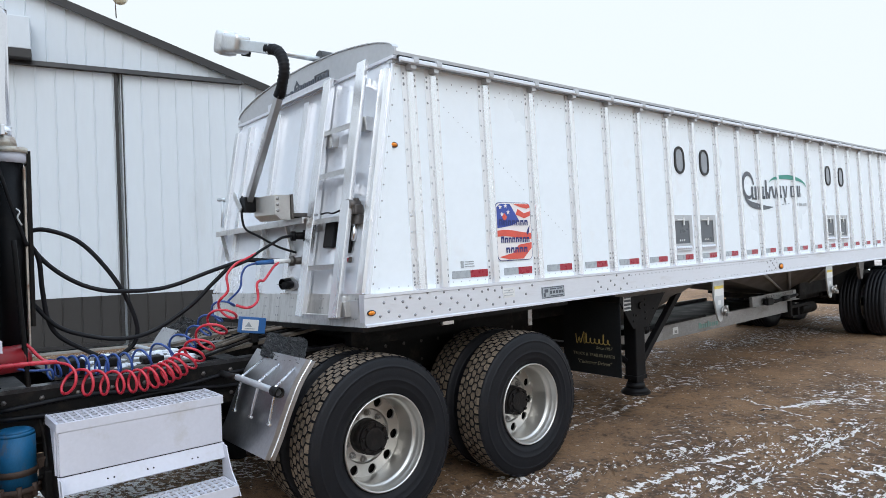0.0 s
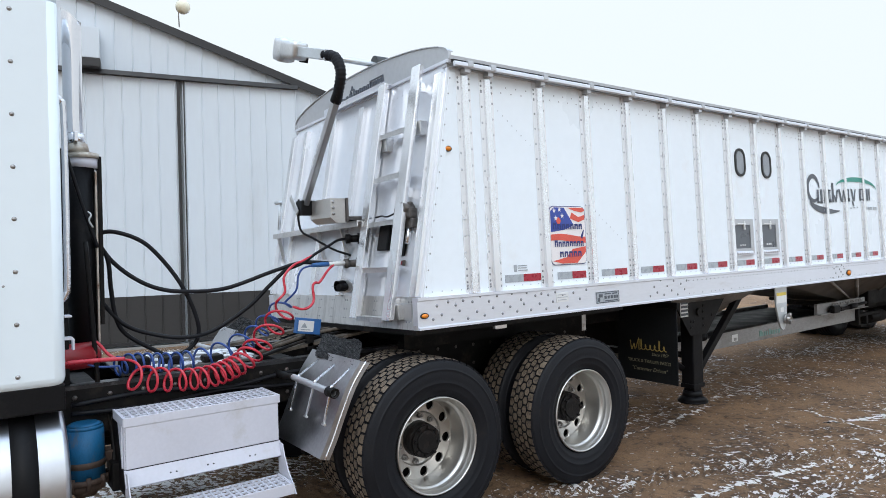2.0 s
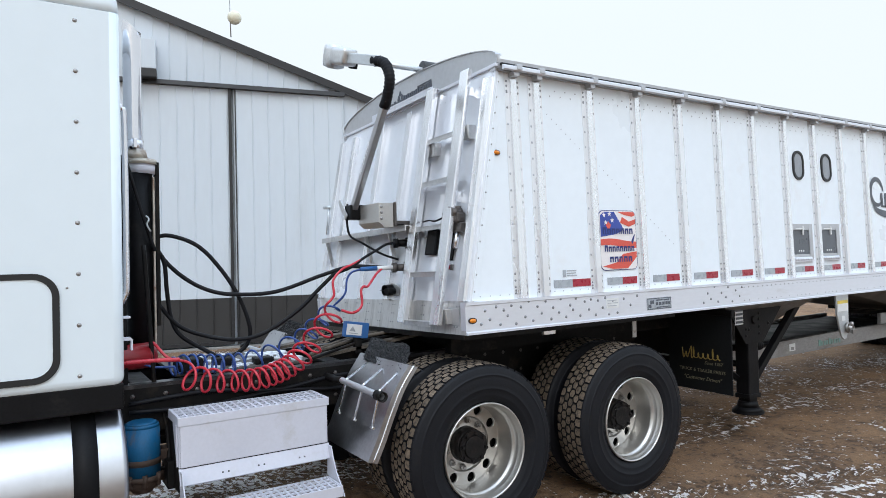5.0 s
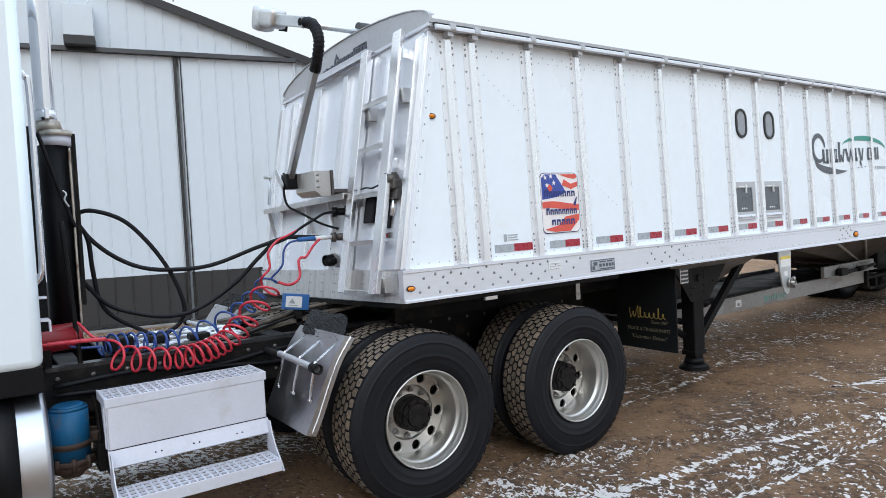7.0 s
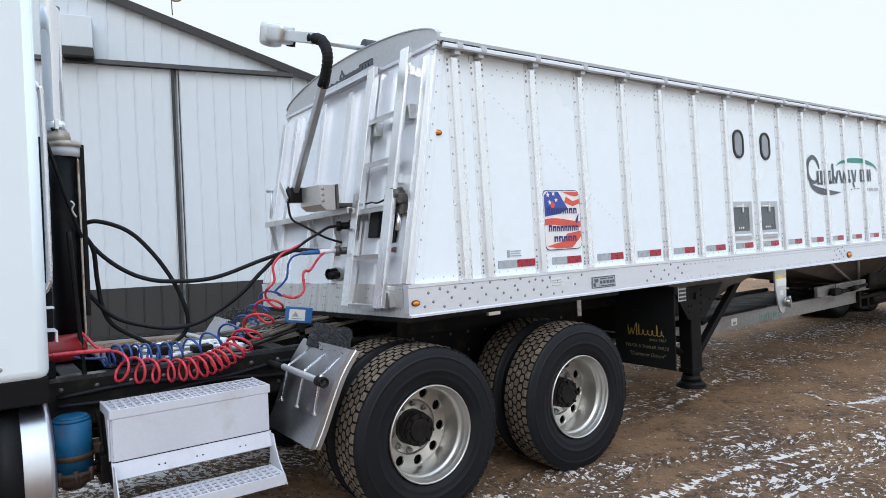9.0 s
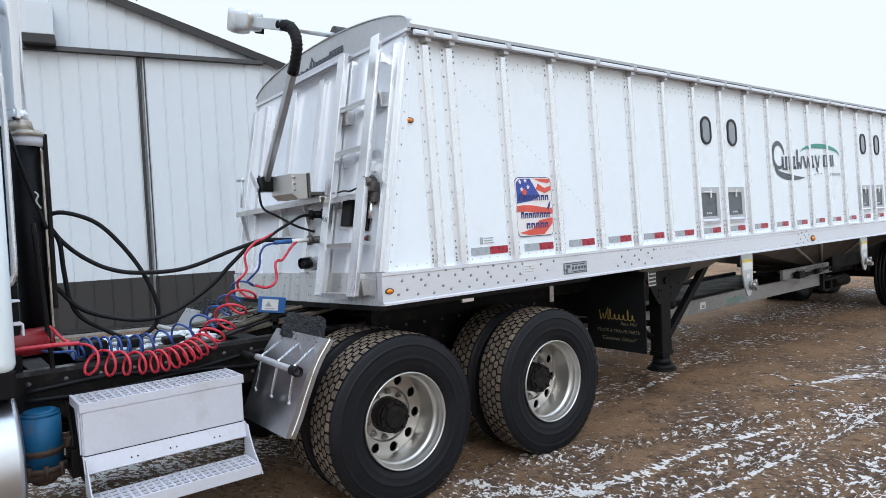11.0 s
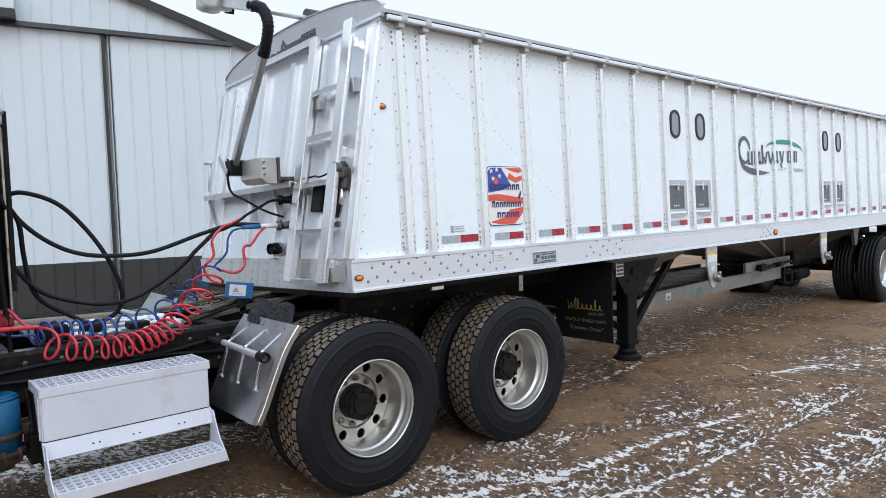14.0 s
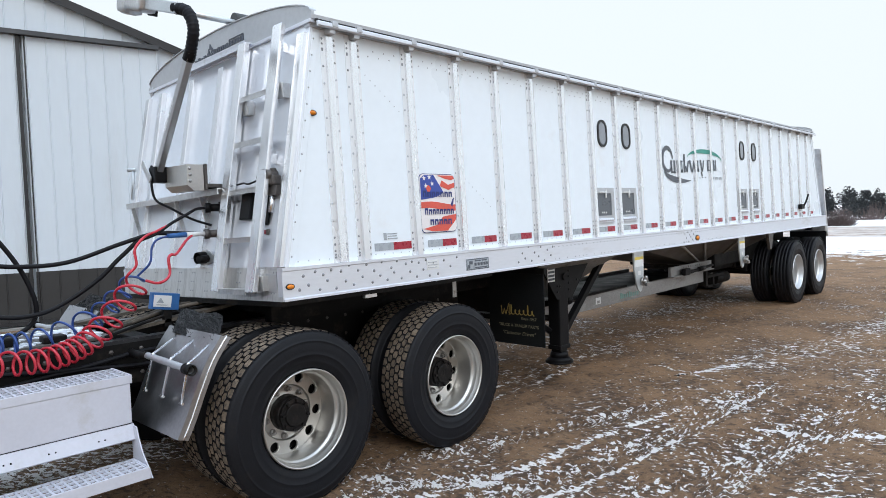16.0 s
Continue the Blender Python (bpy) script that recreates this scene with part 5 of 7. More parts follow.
    sweep(bm, smooth_path([(6.40, 0.46, 0.775), (6.55, 0.44, 0.785), (6.75, 0.45, 0.775), (7.45, 0.47, 0.80)]), 0.02, 8)
    box(bm, 6.42, 6.58, 0.42, 0.48, 0.74, 0.83, 0.01)
    box(bm, 6.62, 6.70, 0.42, 0.48, 0.75, 0.80, 0.01)
    cyl(bm, (6.9, 0.44, 0.785), (7.1, 0.45, 0.79), 0.032, None, 10)
    level(part("gate_crank", bm, BLACK, trailer))
    bm = bmesh.new()
    box(bm, 7.5, 7.56, 0.58, 0.68, 0.48, 0.78, 0.005)
    box(bm, 7.58, 8.30, 0.60, 0.66, 0.585, 0.625, 0.005)
    box(bm, 7.80, 7.86, 0.60, 0.66, 0.44, 0.60, 0.005)
    box(bm, 7.62, 7.86, 0.60, 0.66, 0.44, 0.475, 0.005)
    box(bm, 7.56, 7.74, 0.66, 0.86, 0.50, 0.70, 0.02)
    cyl(bm, (7.7, 0.7, 0.58), (7.7, 1.7, 0.58), 0.09, None, 14)
    cyl(bm, (8.05, 0.70, 0.53), (8.55, 0.70, 0.53), 0.085, None, 14)
    box(bm, 8.1, 8.9, 0.7, 1.9, 0.65, 0.8, 0.02)
    box(bm, 9.0, 9.6, 0.7, 1.7, 0.62, 1.18, 0.03)
    level(part("drive_end", bm, FRAME, trailer, "dark conveyor drive end"))
    # plain dark block added to shut out the bright gap before the wheels
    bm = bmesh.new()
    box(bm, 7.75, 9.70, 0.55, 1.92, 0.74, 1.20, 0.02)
    level(part("rear_frame", bm, FRAME, trailer, "dark filler block added ahead of the trailer axles"))
    # hangers along the rail
    for x in (4.345, 7.375):
        bm = bmesh.new()
        prism(bm, [(x - 0.112, 1.20), (x + 0.114, 1.20), (x + 0.106, 0.93), (x + 0.085, 0.83), (x + 0.062, 0.786), (x + 0.030, 0.775), (x - 0.018, 0.80), (x - 0.045, 0.86), (x - 0.098, 1.02)], "y", 0.03, 0.045)
        hg = level(part("crank_hanger", bm, GALV, trailer, "galvanized flat crank hanger"))
        plate("label", x - 0.088, x + 0.098, 1.045, 1.118, 0.029, PAPER, parent=hg)
        plate("yellow_band", x - 0.088, x + 0.098, 1.118, 1.148, 0.029, YELLOWP, "yellow label band", parent=hg)
        plate("small_label", x - 0.02, x + 0.04, 0.955, 1.0, 0.029, PAPER, parent=hg)
        bm = bmesh.new()
        cyl(bm, (x + 0.068, 0.09, 0.885), (x + 0.068, -0.03, 0.885), 0.026, None, 12)
        cyl(bm, (x + 0.068, 0.02, 0.885), (x + 0.068, 0.0, 0.885), 0.050, None, 14)
        box(bm, x + 0.035, x + 0.10, -0.045, -0.015, 0.835, 0.875, 0.006)
        sweep(bm, [(x + 0.068, -0.02, 0.885), (x + 0.055, -0.025, 0.945)], 0.014, 8)
        part("crank", bm, STEEL, hg)
    bm = bmesh.new()
    box(bm, 1.445, 1.485, 0.02, 0.026, 1.06, 1.21)
    level(part("hang_strap", bm, STEEL, trailer))
    bm = bmesh.new()
    box(bm, 0.62, 0.72, 0.02, 0.05, 1.15, 1.21, 0.004)
    level(part("tab", bm, STAKE, trailer))


def build_landing_gear():
    for y, s in ((0.34, 1), (YW - 0.34, -1)):
        lg = new("landing_leg")
        lg.parent = trailer
        level(lg)
        tagged(lg, "raised black landing leg")
        bm = bmesh.new()
        box(bm, 3.205, 3.36, y - 0.068, y + 0.062, 0.33, 1.18, 0.012)
        box(bm, 3.195, 3.37, y - 0.074, y + 0.068, 0.33, 0.37, 0.006)
        part("outer_tube", bm, BLACK, lg)
        bm = bmesh.new()
        box(bm, 3.225, 3.34, y - 0.056, y + 0.052, 0.24, 0.40, 0.01)
        part("inner_tube", bm, BLACK, lg)
        bm = bmesh.new()
        for za, zb, ra, rb in ((0.195, 0.212, 0.135, 0.135), (0.212, 0.250, 0.135, 0.092), (0.250, 0.30, 0.092, 0.080)):
            cyl(bm, (3.28, y, za), (3.28, y, zb), ra, rb, 24)
        part("foot", bm, BLACK, lg)
        yo = y - s * 0.085
        bm = bmesh.new()
        prism(bm, [(2.85, 1.2), (3.76, 1.2), (3.385, 0.823), (3.13, 0.828), (3.04, 0.94)], "y", min(yo, yo - s * 0.012), max(yo, yo - s * 0.012))
        g = part("gusset", bm, BLACK, lg)
        for bx, bz in ((3.33, 1.086), (3.328, 1.034), (3.33, 0.967), (3.33, 0.906), (3.137, 0.956), (3.18, 0.95), (3.135, 0.90), (3.472, 0.988)):
            bm = bmesh.new()
            dome(bm, (bx, yo - s * 0.012, bz), 0.016, (0, -s, 0), 0.6)
            part("bolt", bm, BLACK, g)
        bm = bmesh.new()
        cyl(bm, (3.25, yo, 1.034), (3.25, yo - s * 0.03, 1.034), 0.035, None, 12)
        part("pin", bm, BLACK, g)
        for (xa, za), (xb, zb), w in (((4.20, 1.19), (3.385, 0.49), 0.03), ((3.76, 1.19), (3.395, 0.82), 0.024)):
            bm = bmesh.new()
            d = Vector((xb - xa, 0, zb - za))
            m = Matrix.Translation((xa, y, za)) @ d.to_track_quat("Z", "Y").to_matrix().to_4x4()
            box(bm, -w, w, -w, w, 0, d.length, 0.004, m)
            part("brace", bm, BLACK, lg)
        if s > 0:
            plate("warning_label", 2.975, 3.09, 1.005, 1.16, yo - 0.014, PAPER, "white warning label with dark bars", parent=lg)
            for k in range(4):
                plate("bar", 2.983, 3.082, 1.018 + 0.034 * k, 1.038 + 0.034 * k, yo - 0.0175, LOGOG, parent=lg)
    bm = bmesh.new()
    sweep(bm, [(3.26, 0.38, 0.62), (3.26, 2.06, 0.62)], 0.03, 8)
    sweep(bm, [(3.20, 0.38, 0.50), (2.75, 0.75, 0.95)], 0.03, 8)
    bmesh.ops.create_uvsphere(bm, u_segments=12, v_segments=8, radius=0.05, matrix=Matrix.Translation((3.53, 0.38, 0.77)))
    sweep(bm, [(3.42, 0.40, 0.78), (3.78, 0.37, 0.765)], 0.022, 8)
    level(part("cross_shaft", bm, BLACK, trailer))


build_under()
build_landing_gear()

# ---- wheels ----
TR = 0.522                                             # tyre radius


def tyre_mesh(bm):
    prof = [(0.291, 0.030), (0.303, 0.012), (0.330, 0.003), (0.334, 0.0005), (0.340, 0.000), (0.372, -0.0035), (0.374, -0.0055), (0.379, -0.0057), (0.381, -0.0045), (0.40, -0.006), (0.44, -0.004), (0.452, -0.0015), (0.454, -0.0035), (0.459, -0.002), (0.461, 0.0012), (0.470, 0.004), (0.492, 0.013), (0.504, 0.020), (0.509, 0.030), (0.511, 0.05), (0.512, 0.14),
            (0.511, 0.23), (0.509, 0.250), (0.504, 0.260), (0.492, 0.267), (0.44, 0.284), (0.36, 0.282), (0.30, 0.25)]
    lathe(bm, prof, 72)


def tread_blocks(bm, lugs):
    """Lugged drive tread: five staggered rows of six-sided blocks with narrow grooves; or plain ribs for a trailer tyre."""
    if not lugs:
        for y in (0.030, 0.084, 0.138, 0.192, 0.246):
            lathe(bm, [(0.508, y - 0.0235), (TR - 0.004, y - 0.022), (TR - 0.004, y + 0.022), (0.508, y + 0.0235)], 64)
        return
    n, S = 54, 0.046
    rng = random.Random(12)
    P = 2 * math.pi / n
    for row in range(5):
        y = 0.140 + S * (row - 2)
        h, e = 0.62 * S, 0.38 * S
        cell = [(0, h), (-0.5, e), (-0.5, -e), (0, -h), (0.5, -e), (0.5, e)]
        if row == 0:
            cell = [(0, h), (-0.5, e), (-0.5, -0.0235), (0.5, -0.0235), (0.5, e)]
        if row == 4:
            cell = [(-0.5, 0.0235), (-0.5, -e), (0, -h), (0.5, -e), (0.5, 0.0235)]
        for k in range(n):
            a0 = P * (k + 0.5 * (row % 2))
            lo, hi = [], []
            for u, v in cell:
                for r, cu, cv, dst in ((0.508, 0.86, 0.90, lo), (TR, 0.80, 0.83, hi)):
                    if row in (0, 4) and abs(v) == 0.0235:
                        cv = 1.0 if dst is lo else 0.97
                        r -= 0.004 if dst is hi else 0.006
                    a = a0 + u * P * cu * rng.uniform(0.88, 1.06)
                    dst.append(bm.verts.new((r * math.cos(a), y + v * cv * rng.uniform(0.93, 1.04), r * math.sin(a))))
            bm.faces.new(hi)
            m = len(cell)
            for i in range(m):
                bm.faces.new((lo[i], lo[(i + 1) % m], hi[(i + 1) % m], hi[i])).material_index = 1


def rim_mesh(bm):
    lathe(bm, [(0.277, 0.034), (0.292, 0.020), (0.293, 0.008), (0.289, 0.001), (0.283, 0.003), (0.280, 0.012), (0.278, 0.032), (0.273, 0.040), (0.2715, 0.046), (0.270, 0.070), (0.265, 0.075),
               (0.257, 0.083), (0.2545, 0.092), (0.2545, 0.200), (0.253, 0.214), (0.250, 0.221)], 72)
    holes, hr, r0, r1 = 10, 0.0320, 0.170, 0.2555
    rc = 0.2155
    for h in range(holes):
        t0 = 2 * math.pi * h / holes
        half = math.pi / holes
        outer, hole, depth = [], [], []
        m = 24
        for k in range(m):                                 # hole edge matched to the edge of its sector
            a = 2 * math.pi * k / m
            ca, sa = math.cos(a), math.sin(a)
            sc = 1 / max(abs(ca), abs(sa))
            u, v = ca * sc, sa * sc
            r, t = (r0 + r1) / 2 + u * (r1 - r0) / 2, t0 + v * half
            outer.append(bm.verts.new((r * math.cos(t), 0.221, r * math.sin(t))))
            r, t = rc + hr * ca, t0 + hr * sa / rc
            hole.append(bm.verts.new((r * math.cos(t), 0.221, r * math.sin(t))))
            depth.append(bm.verts.new((r * math.cos(t), 0.244, r * math.sin(t))))
        for k in range(m):
            bm.faces.new((outer[k], outer[(k + 1) % m], hole[(k + 1) % m], hole[k]))
            bm.faces.new((hole[k], hole[(k + 1) % m], depth[(k + 1) % m], depth[k])).smooth = True
    lathe(bm, [(0.172, 0.221), (0.170, 0.223), (0.166, 0.234), (0.160, 0.238), (0.118, 0.238), (0.112, 0.236), (0.02, 0.236)], 64)
    bmesh.ops.remove_doubles(bm, verts=bm.verts, dist=0.0004)
    bmesh.ops.recalc_face_normals(bm, faces=bm.faces)


def build_wheel(lugs, rim_mat, parent):
    """Wheel at the origin: outer face towards -y."""
    w = new("wheel")
    w.parent = parent
    bm = bmesh.new()
    tyre_mesh(bm)
    bm.transform(Matrix.Diagonal((1, 0.93, 1, 1)))
    part("tyre", bm, RUBBER, w)
    bm = bmesh.new()
    tread_blocks(bm, lugs)
    bm.transform(Matrix.Diagonal((1, 0.93, 1, 1)))
    part("tread", bm, [TREAD, RUBBER] if lugs else RUBBER, w, "dusty lugged tread" if lugs else "ribbed tread")
    bm = bmesh.new()
    rim_mesh(bm)
    part("rim", bm, rim_mat, w)
    bm = bmesh.new()
    cyl(bm, (0, 0.240, 0), (0, 0.152, 0), 0.110, 0.103, 28)
    cyl(bm, (0, 0.152, 0), (0, 0.132, 0), 0.101, 0.099, 28)
    cyl(bm, (0, 0.132, 0), (0, 0.122, 0), 0.074, 0.066, 28)
    hub = part("hub", bm, HUB, w, "greasy black hub")
    for k in range(8):
        a = 2 * math.pi * k / 8
        bm = bmesh.new()
        cyl(bm, (0.087 * math.cos(a), 0.134, 0.087 * math.sin(a)), (0.087 * math.cos(a), 0.116, 0.087 * math.sin(a)), 0.011, 0.010, 6)
        part("hub_bolt", bm, HUB, hub)
    bm = bmesh.new()
    cyl(bm, (0, 0.300, 0), (0, 0.288, 0), 0.256, None, 40)
    part("brake_drum", bm, HUB, w)
    for k in range(10):
        a = 2 * math.pi * (k + 0.5) / 10
        bm = bmesh.new()
        x, z = 0.142 * math.cos(a), 0.142 * math.sin(a)
        cyl(bm, (x, 0.239, z), (x, 0.236, z), 0.022, None, 12)
        cyl(bm, (x, 0.237, z), (x, 0.212, z), 0.0175, 0.016, 6)
        cyl(bm, (x, 0.212, z), (x, 0.200, z), 0.010, 0.008, 8)
        part("wheel_nut", bm, STEEL, w)
    return w


def set_wheels(parent, lugs, rim_mat, xs, y_out, y_far, z, turn):
    first = build_wheel(lugs, rim_mat, parent)
    base = LEVEL if parent is trailer else Matrix()
    inner = new("inner_wheel")
    inner.parent = parent
    for ch in first.children:
        if ch.name.split(".")[0] in ("tyre", "tread", "rim"):
            q = ch.copy()
            scene.collection.objects.link(q)
            q.parent = inner
    k = 0
    for x in xs:
        for y, rz in ((y_out, 0), (y_far, 180)):
            s = 1 if rz == 0 else -1
            for ob, off in ((first, 0.0), (inner, 0.345)):
                m = base @ (pose(x, y + s * off, z, 0, turn + 37 * k, 0) if rz == 0 else pose(x, y + s * off, z, 0, 0, 180))
                if k == 0 and rz == 0 and x == xs[0]:
                    ob.matrix_basis = m
                else:
                    copy_thing(ob, m)
        k += 1


# ---- tractor ----
tractor = thing("truck_tractor", "white highway tractor with a sleeper cab and tandem drive axles", "truck")
set_wheels(tractor, True, RIMW, (0.112, 1.405), -0.022, 2.482, 0.504, 8)
CY = 1.23


def build_chassis():
    for y in (CY - 0.43, CY + 0.43):
        bm = bmesh.new()
        prism(bm, [(y - 0.04, 0.74), (y + 0.04, 0.74), (y + 0.04, 0.755), (y - 0.03, 0.755), (y - 0.03, 0.985), (y + 0.04, 0.985), (y + 0.04, 1.0), (y - 0.04, 1.0)], "x", -4.0, 2.3)
        rail = part("frame_rail", bm, FRAME, tractor, "greasy black frame rail")
        # paler worn cover; its tone also paints the glint along the flange
        bm = bmesh.new()
        box(bm, -1.75, 2.25, y - 0.042, y + 0.042, 1.0, 1.004)
        box(bm, -1.75, 2.25, y - 0.043, y - 0.040, 0.982, 1.0)
        part("worn_glint_flange", bm, FRAMED, rail, "worn grey top flange with its glint painted on")
        for zz, bow in ((0.905, 0.02), (0.86, -0.015)):
            if y < CY:
                bm = bmesh.new()
                sweep(bm, smooth_path([(-1.72, y - 0.06, zz), (-1.3, y - 0.062, zz + bow), (-0.9, y - 0.06, zz - bow), (-0.5, y - 0.062, zz + bow), (-0.1, y - 0.06, zz)]), 0.013, 8)
                part("air_pipe", bm, HOSE, rail)
    for x in (-1.6, -0.9, -0.35, 0.75, 2.1):
        bm = bmesh.new()
        box(bm, x - 0.06, x + 0.06, CY - 0.40, CY + 0.40, 0.78, 0.95, 0.01)
        part("crossmember", bm, FRAME, tractor)
    bm = bmesh.new()
    for x in np.arange(-1.7, 2.2, 0.17):
        for z in (0.80, 0.94):
            dome(bm, (x, CY - 0.47, z), 0.014, (0, -1, 0), 0.6)
    tagged(part("frame_bolts", bm, FRAMEL, tractor), kind="stuff")
    for x in (0.105, 1.415):
        bm = bmesh.new()
        cyl(bm, (x, 0.3, 0.517), (x, 2.16, 0.517), 0.075, None, 16)
        bmesh.ops.create_uvsphere(bm, u_segments=16, v_segments=10, radius=0.22, matrix=Matrix.Translation((x, CY, 0.53)))
        part("drive_axle", bm, FRAME, tractor)
        for y in (0.80, 1.66):
            bm = bmesh.new()
            box(bm, x - 0.50, x + 0.40, y - 0.05, y + 0.05, 0.36, 0.44, 0.02)
            cyl(bm, (x + 0.30, y, 0.44), (x + 0.30, y, 0.74), 0.13, 0.12, 16)
            part("spring_beam", bm, FRAME, tractor)
    # fifth wheel
    bm = bmesh.new()
    prism(bm, [(0.25, 0.78), (1.0, 0.72), (1.35, 0.9), (1.2, CY), (1.35, 1.56), (1.0, 1.74), (0.25, 1.68)], "z", 1.10, 1.165)
    box(bm, 0.45, 1.05, 0.82, 1.64, 1.0, 1.10, 0.02)
    part("fifth_wheel", bm, FRAME, tractor, "greasy fifth wheel plate")
    for y in (0.86, 1.50):
        bm = bmesh.new()
        prism(bm, [(-0.62, 1.02), (0.3, 1.12), (0.3, 1.14), (-0.62, 1.04)], "y", y, y + 0.09)
        part("pickup_ramp", bm, DUSTY, tractor, "worn steel pickup ramp")
    # deck plate behind the cab, dusted with snow
    bm = bmesh.new()
    box(bm, -1.45, -0.62, 0.88, 1.58, 1.002, 1.02, 0.004)
    part("deck_plate", bm, WOODB, tractor, "weathered grey deck boards")
    for x0, x1, y0, y1, z1 in ((-1.44, -1.30, 0.86, 1.05, 1.10), (-0.98, -0.86, 0.90, 1.0, 1.06), (-1.20, -1.08, 0.98, 1.12, 1.07)):
        bm = bmesh.new()
        box(bm, x0, x1, y0, y1, 1.018, z1, 0.012)
        part("deck_bracket", bm, FRAME, tractor)
    bm = bmesh.new()
    rng = random.Random(6)
    for k in range(75):
        x, y = rng.uniform(-1.3, -0.66), rng.uniform(0.9, 1.5)
        s = rng.uniform(0.01, 0.045)
        bmesh.ops.create_icosphere(bm, subdivisions=1, radius=1, matrix=Matrix.LocRotScale((x, y, 1.022), Euler((0, 0, rng.random() * 6)), (s * 1.6, s, s * 0.28)))
    tagged(part("deck_snow", bm, SNOWM, tractor, "crusts of old snow", smooth=True), kind="stuff")
    for k in range(5):
        bm = bmesh.new()
        a = Vector((-0.7 + 0.05 * k, 0.78 + 0.09 * k, 1.03 + 0.02 * (k % 2)))
        d = Vector((0.9 - 0.05 * k, 0.22 - 0.05 * k, 0.09))
        sweep(bm, smooth_path([a, a + d * 0.5 + Vector((0, 0, 0.03)), a + d], 5), 0.010 + 0.003 * (k % 3), 7)
        part("frame_hose", bm, DUSTY if k % 2 else FRAME, tractor, "dusty line lying on the frame")
    # red air tank behind the cab
    bm = bmesh.new()
    cyl(bm, (-1.95, 0.85, 1.135), (-1.60, 0.85, 1.150), 0.072, None, 20)
    cyl(bm, (-1.60, 0.85, 1.150), (-1.56, 0.85, 1.152), 0.072, 0.04, 20)
    part("red_tank", bm, REDP, tractor, "red painted cylinder")
    bm = bmesh.new()
    sweep(bm, smooth_path([(-1.578, 0.80, 0.90), (-1.60, 0.80, 1.3), (-1.627, 0.80, 1.77)]), 0.013, 7)
    box(bm, -1.62, -1.55, 0.77, 0.83, 0.92, 1.0, 0.01)
    part("hose_stand", bm, FRAME, tractor)


def build_mud_fenders():
    def quarter(yc, s):
        F = new("quarter_fender")
        F.parent = tractor
        tagged(F, "polished quarter fender with tube braces")
        y0, y1 = yc, yc + s * 0.62
        # curved sheet with a folded edge
        bm = bmesh.new()
        edge = smooth_path([(-0.345, 0, 1.058), (-0.434, 0, 0.934), (-0.503, 0, 0.792), (-0.560, 0, 0.660), (-0.610, 0, 0.562)], 5)
        A = [(p.x - 0.035, p.z + 0.010) for p in edge]
        B = [(x + 0.008, z - 0.003) for x, z in A]
        prism(bm, A + list(reversed(B)), "y", min(y0, y1), max(y0, y1))
        E = [(p.x + 0.022, p.z - 0.008) for p in edge]
        prism(bm, A + list(reversed(E)), "y", min(y0, y0 - s * 0.004), max(y0, y0 - s * 0.004))
        part("sheet", bm, FENDER, F)
        bm = bmesh.new()
        A, B = Vector((-0.60, y0 - s * 0.09, 0.935)), Vector((-0.60, y0 + s * 0.42, 0.947))
        sweep(bm, [A, A.lerp(B, 0.5), B], 0.0185, 12, caps=False)
        part("support_tube", bm, CAP, F)
        bm = bmesh.new()
        D = (B - A).normalized()
        u, v = ring_frame(D)
        rings = [[bm.verts.new(A + D * q + r * (math.cos(2 * math.pi * k / 20) * u + math.sin(2 * math.pi * k / 20) * v)) for k in range(20)]
                 for r, q in ((0.0195, 0.05), (0.028, 0.05), (0.028, -0.02), (0.022, -0.02), (0.020, 0.045), (0.001, 0.046))]
        for P, Q in zip(rings, rings[1:]):
            for k in range(20):
                bm.faces.new((P[k], P[(k + 1) % 20], Q[(k + 1) % 20], Q[k])).smooth = True
        part("tube_end", bm, FRAME, F, "open black tube end")
        bm = bmesh.new()
        sweep(bm, smooth_path([B, B + Vector((0.0, s * 0.10, -0.01)), B + Vector((0.05, s * 0.42, -0.03))]), 0.022, 10)
        part("tube_root", bm, FRAME, F)
        for top, mid, low in ((0.48, 0.35, 0.48), (0.265, 0.13, 0.26), (0.08, -0.07, 0.03)) if s > 0 else ():
            bm = bmesh.new()
            T, Mm, L = Vector((-0.40, y0 + s * top, 1.022)), Vector((-0.60, y0 + s * mid, 0.962)), Vector((-0.60, y0 + s * low, 0.745))
            sweep(bm, smooth_path([T, T.lerp(Mm, 0.85), Mm, Mm.lerp(L, 0.15), L], 5), 0.0076, 7)
            sweep(bm, [L + Vector((0, -0.018, 0)), L + Vector((0, 0.018, 0))], 0.008, 6)
            part("brace_rod", bm, STAKE, F)
        bm = bmesh.new()
        sweep(bm, [(p.x - 0.004, y0 - s * 0.004, p.z + 0.002) for p in edge], 0.006, 7)
        part("rolled_edge", bm, STAKE, F)
        # coarse fibre mat on the upper edge
        bm = bmesh.new()
        rng = random.Random(5)
        G = []
        for i in range(25):
            row = []
            for j in range(13):
                a, b = i / 24, j / 12
                edge = 1.0 if i in (0, 24) or j in (0, 12) else 0.3
                p = Vector((-0.405, y0 + s * (0.01 + 0.505 * a), 1.035)) + b * Vector((0.12, s * 0.145, 0.115))
                p += Vector((0.012 * math.sin(5 * a + 3 * b) + 0.02 * b * math.sin(4 * a), 0, 0.006 * math.sin(9 * a)))
                row.append(p + Vector((rng.uniform(-1, 1), rng.uniform(-1, 1) * edge, rng.uniform(-1, 1))) * 0.003)
            G.append(row)
        V = [[bm.verts.new(q) for q in row] for row in G]
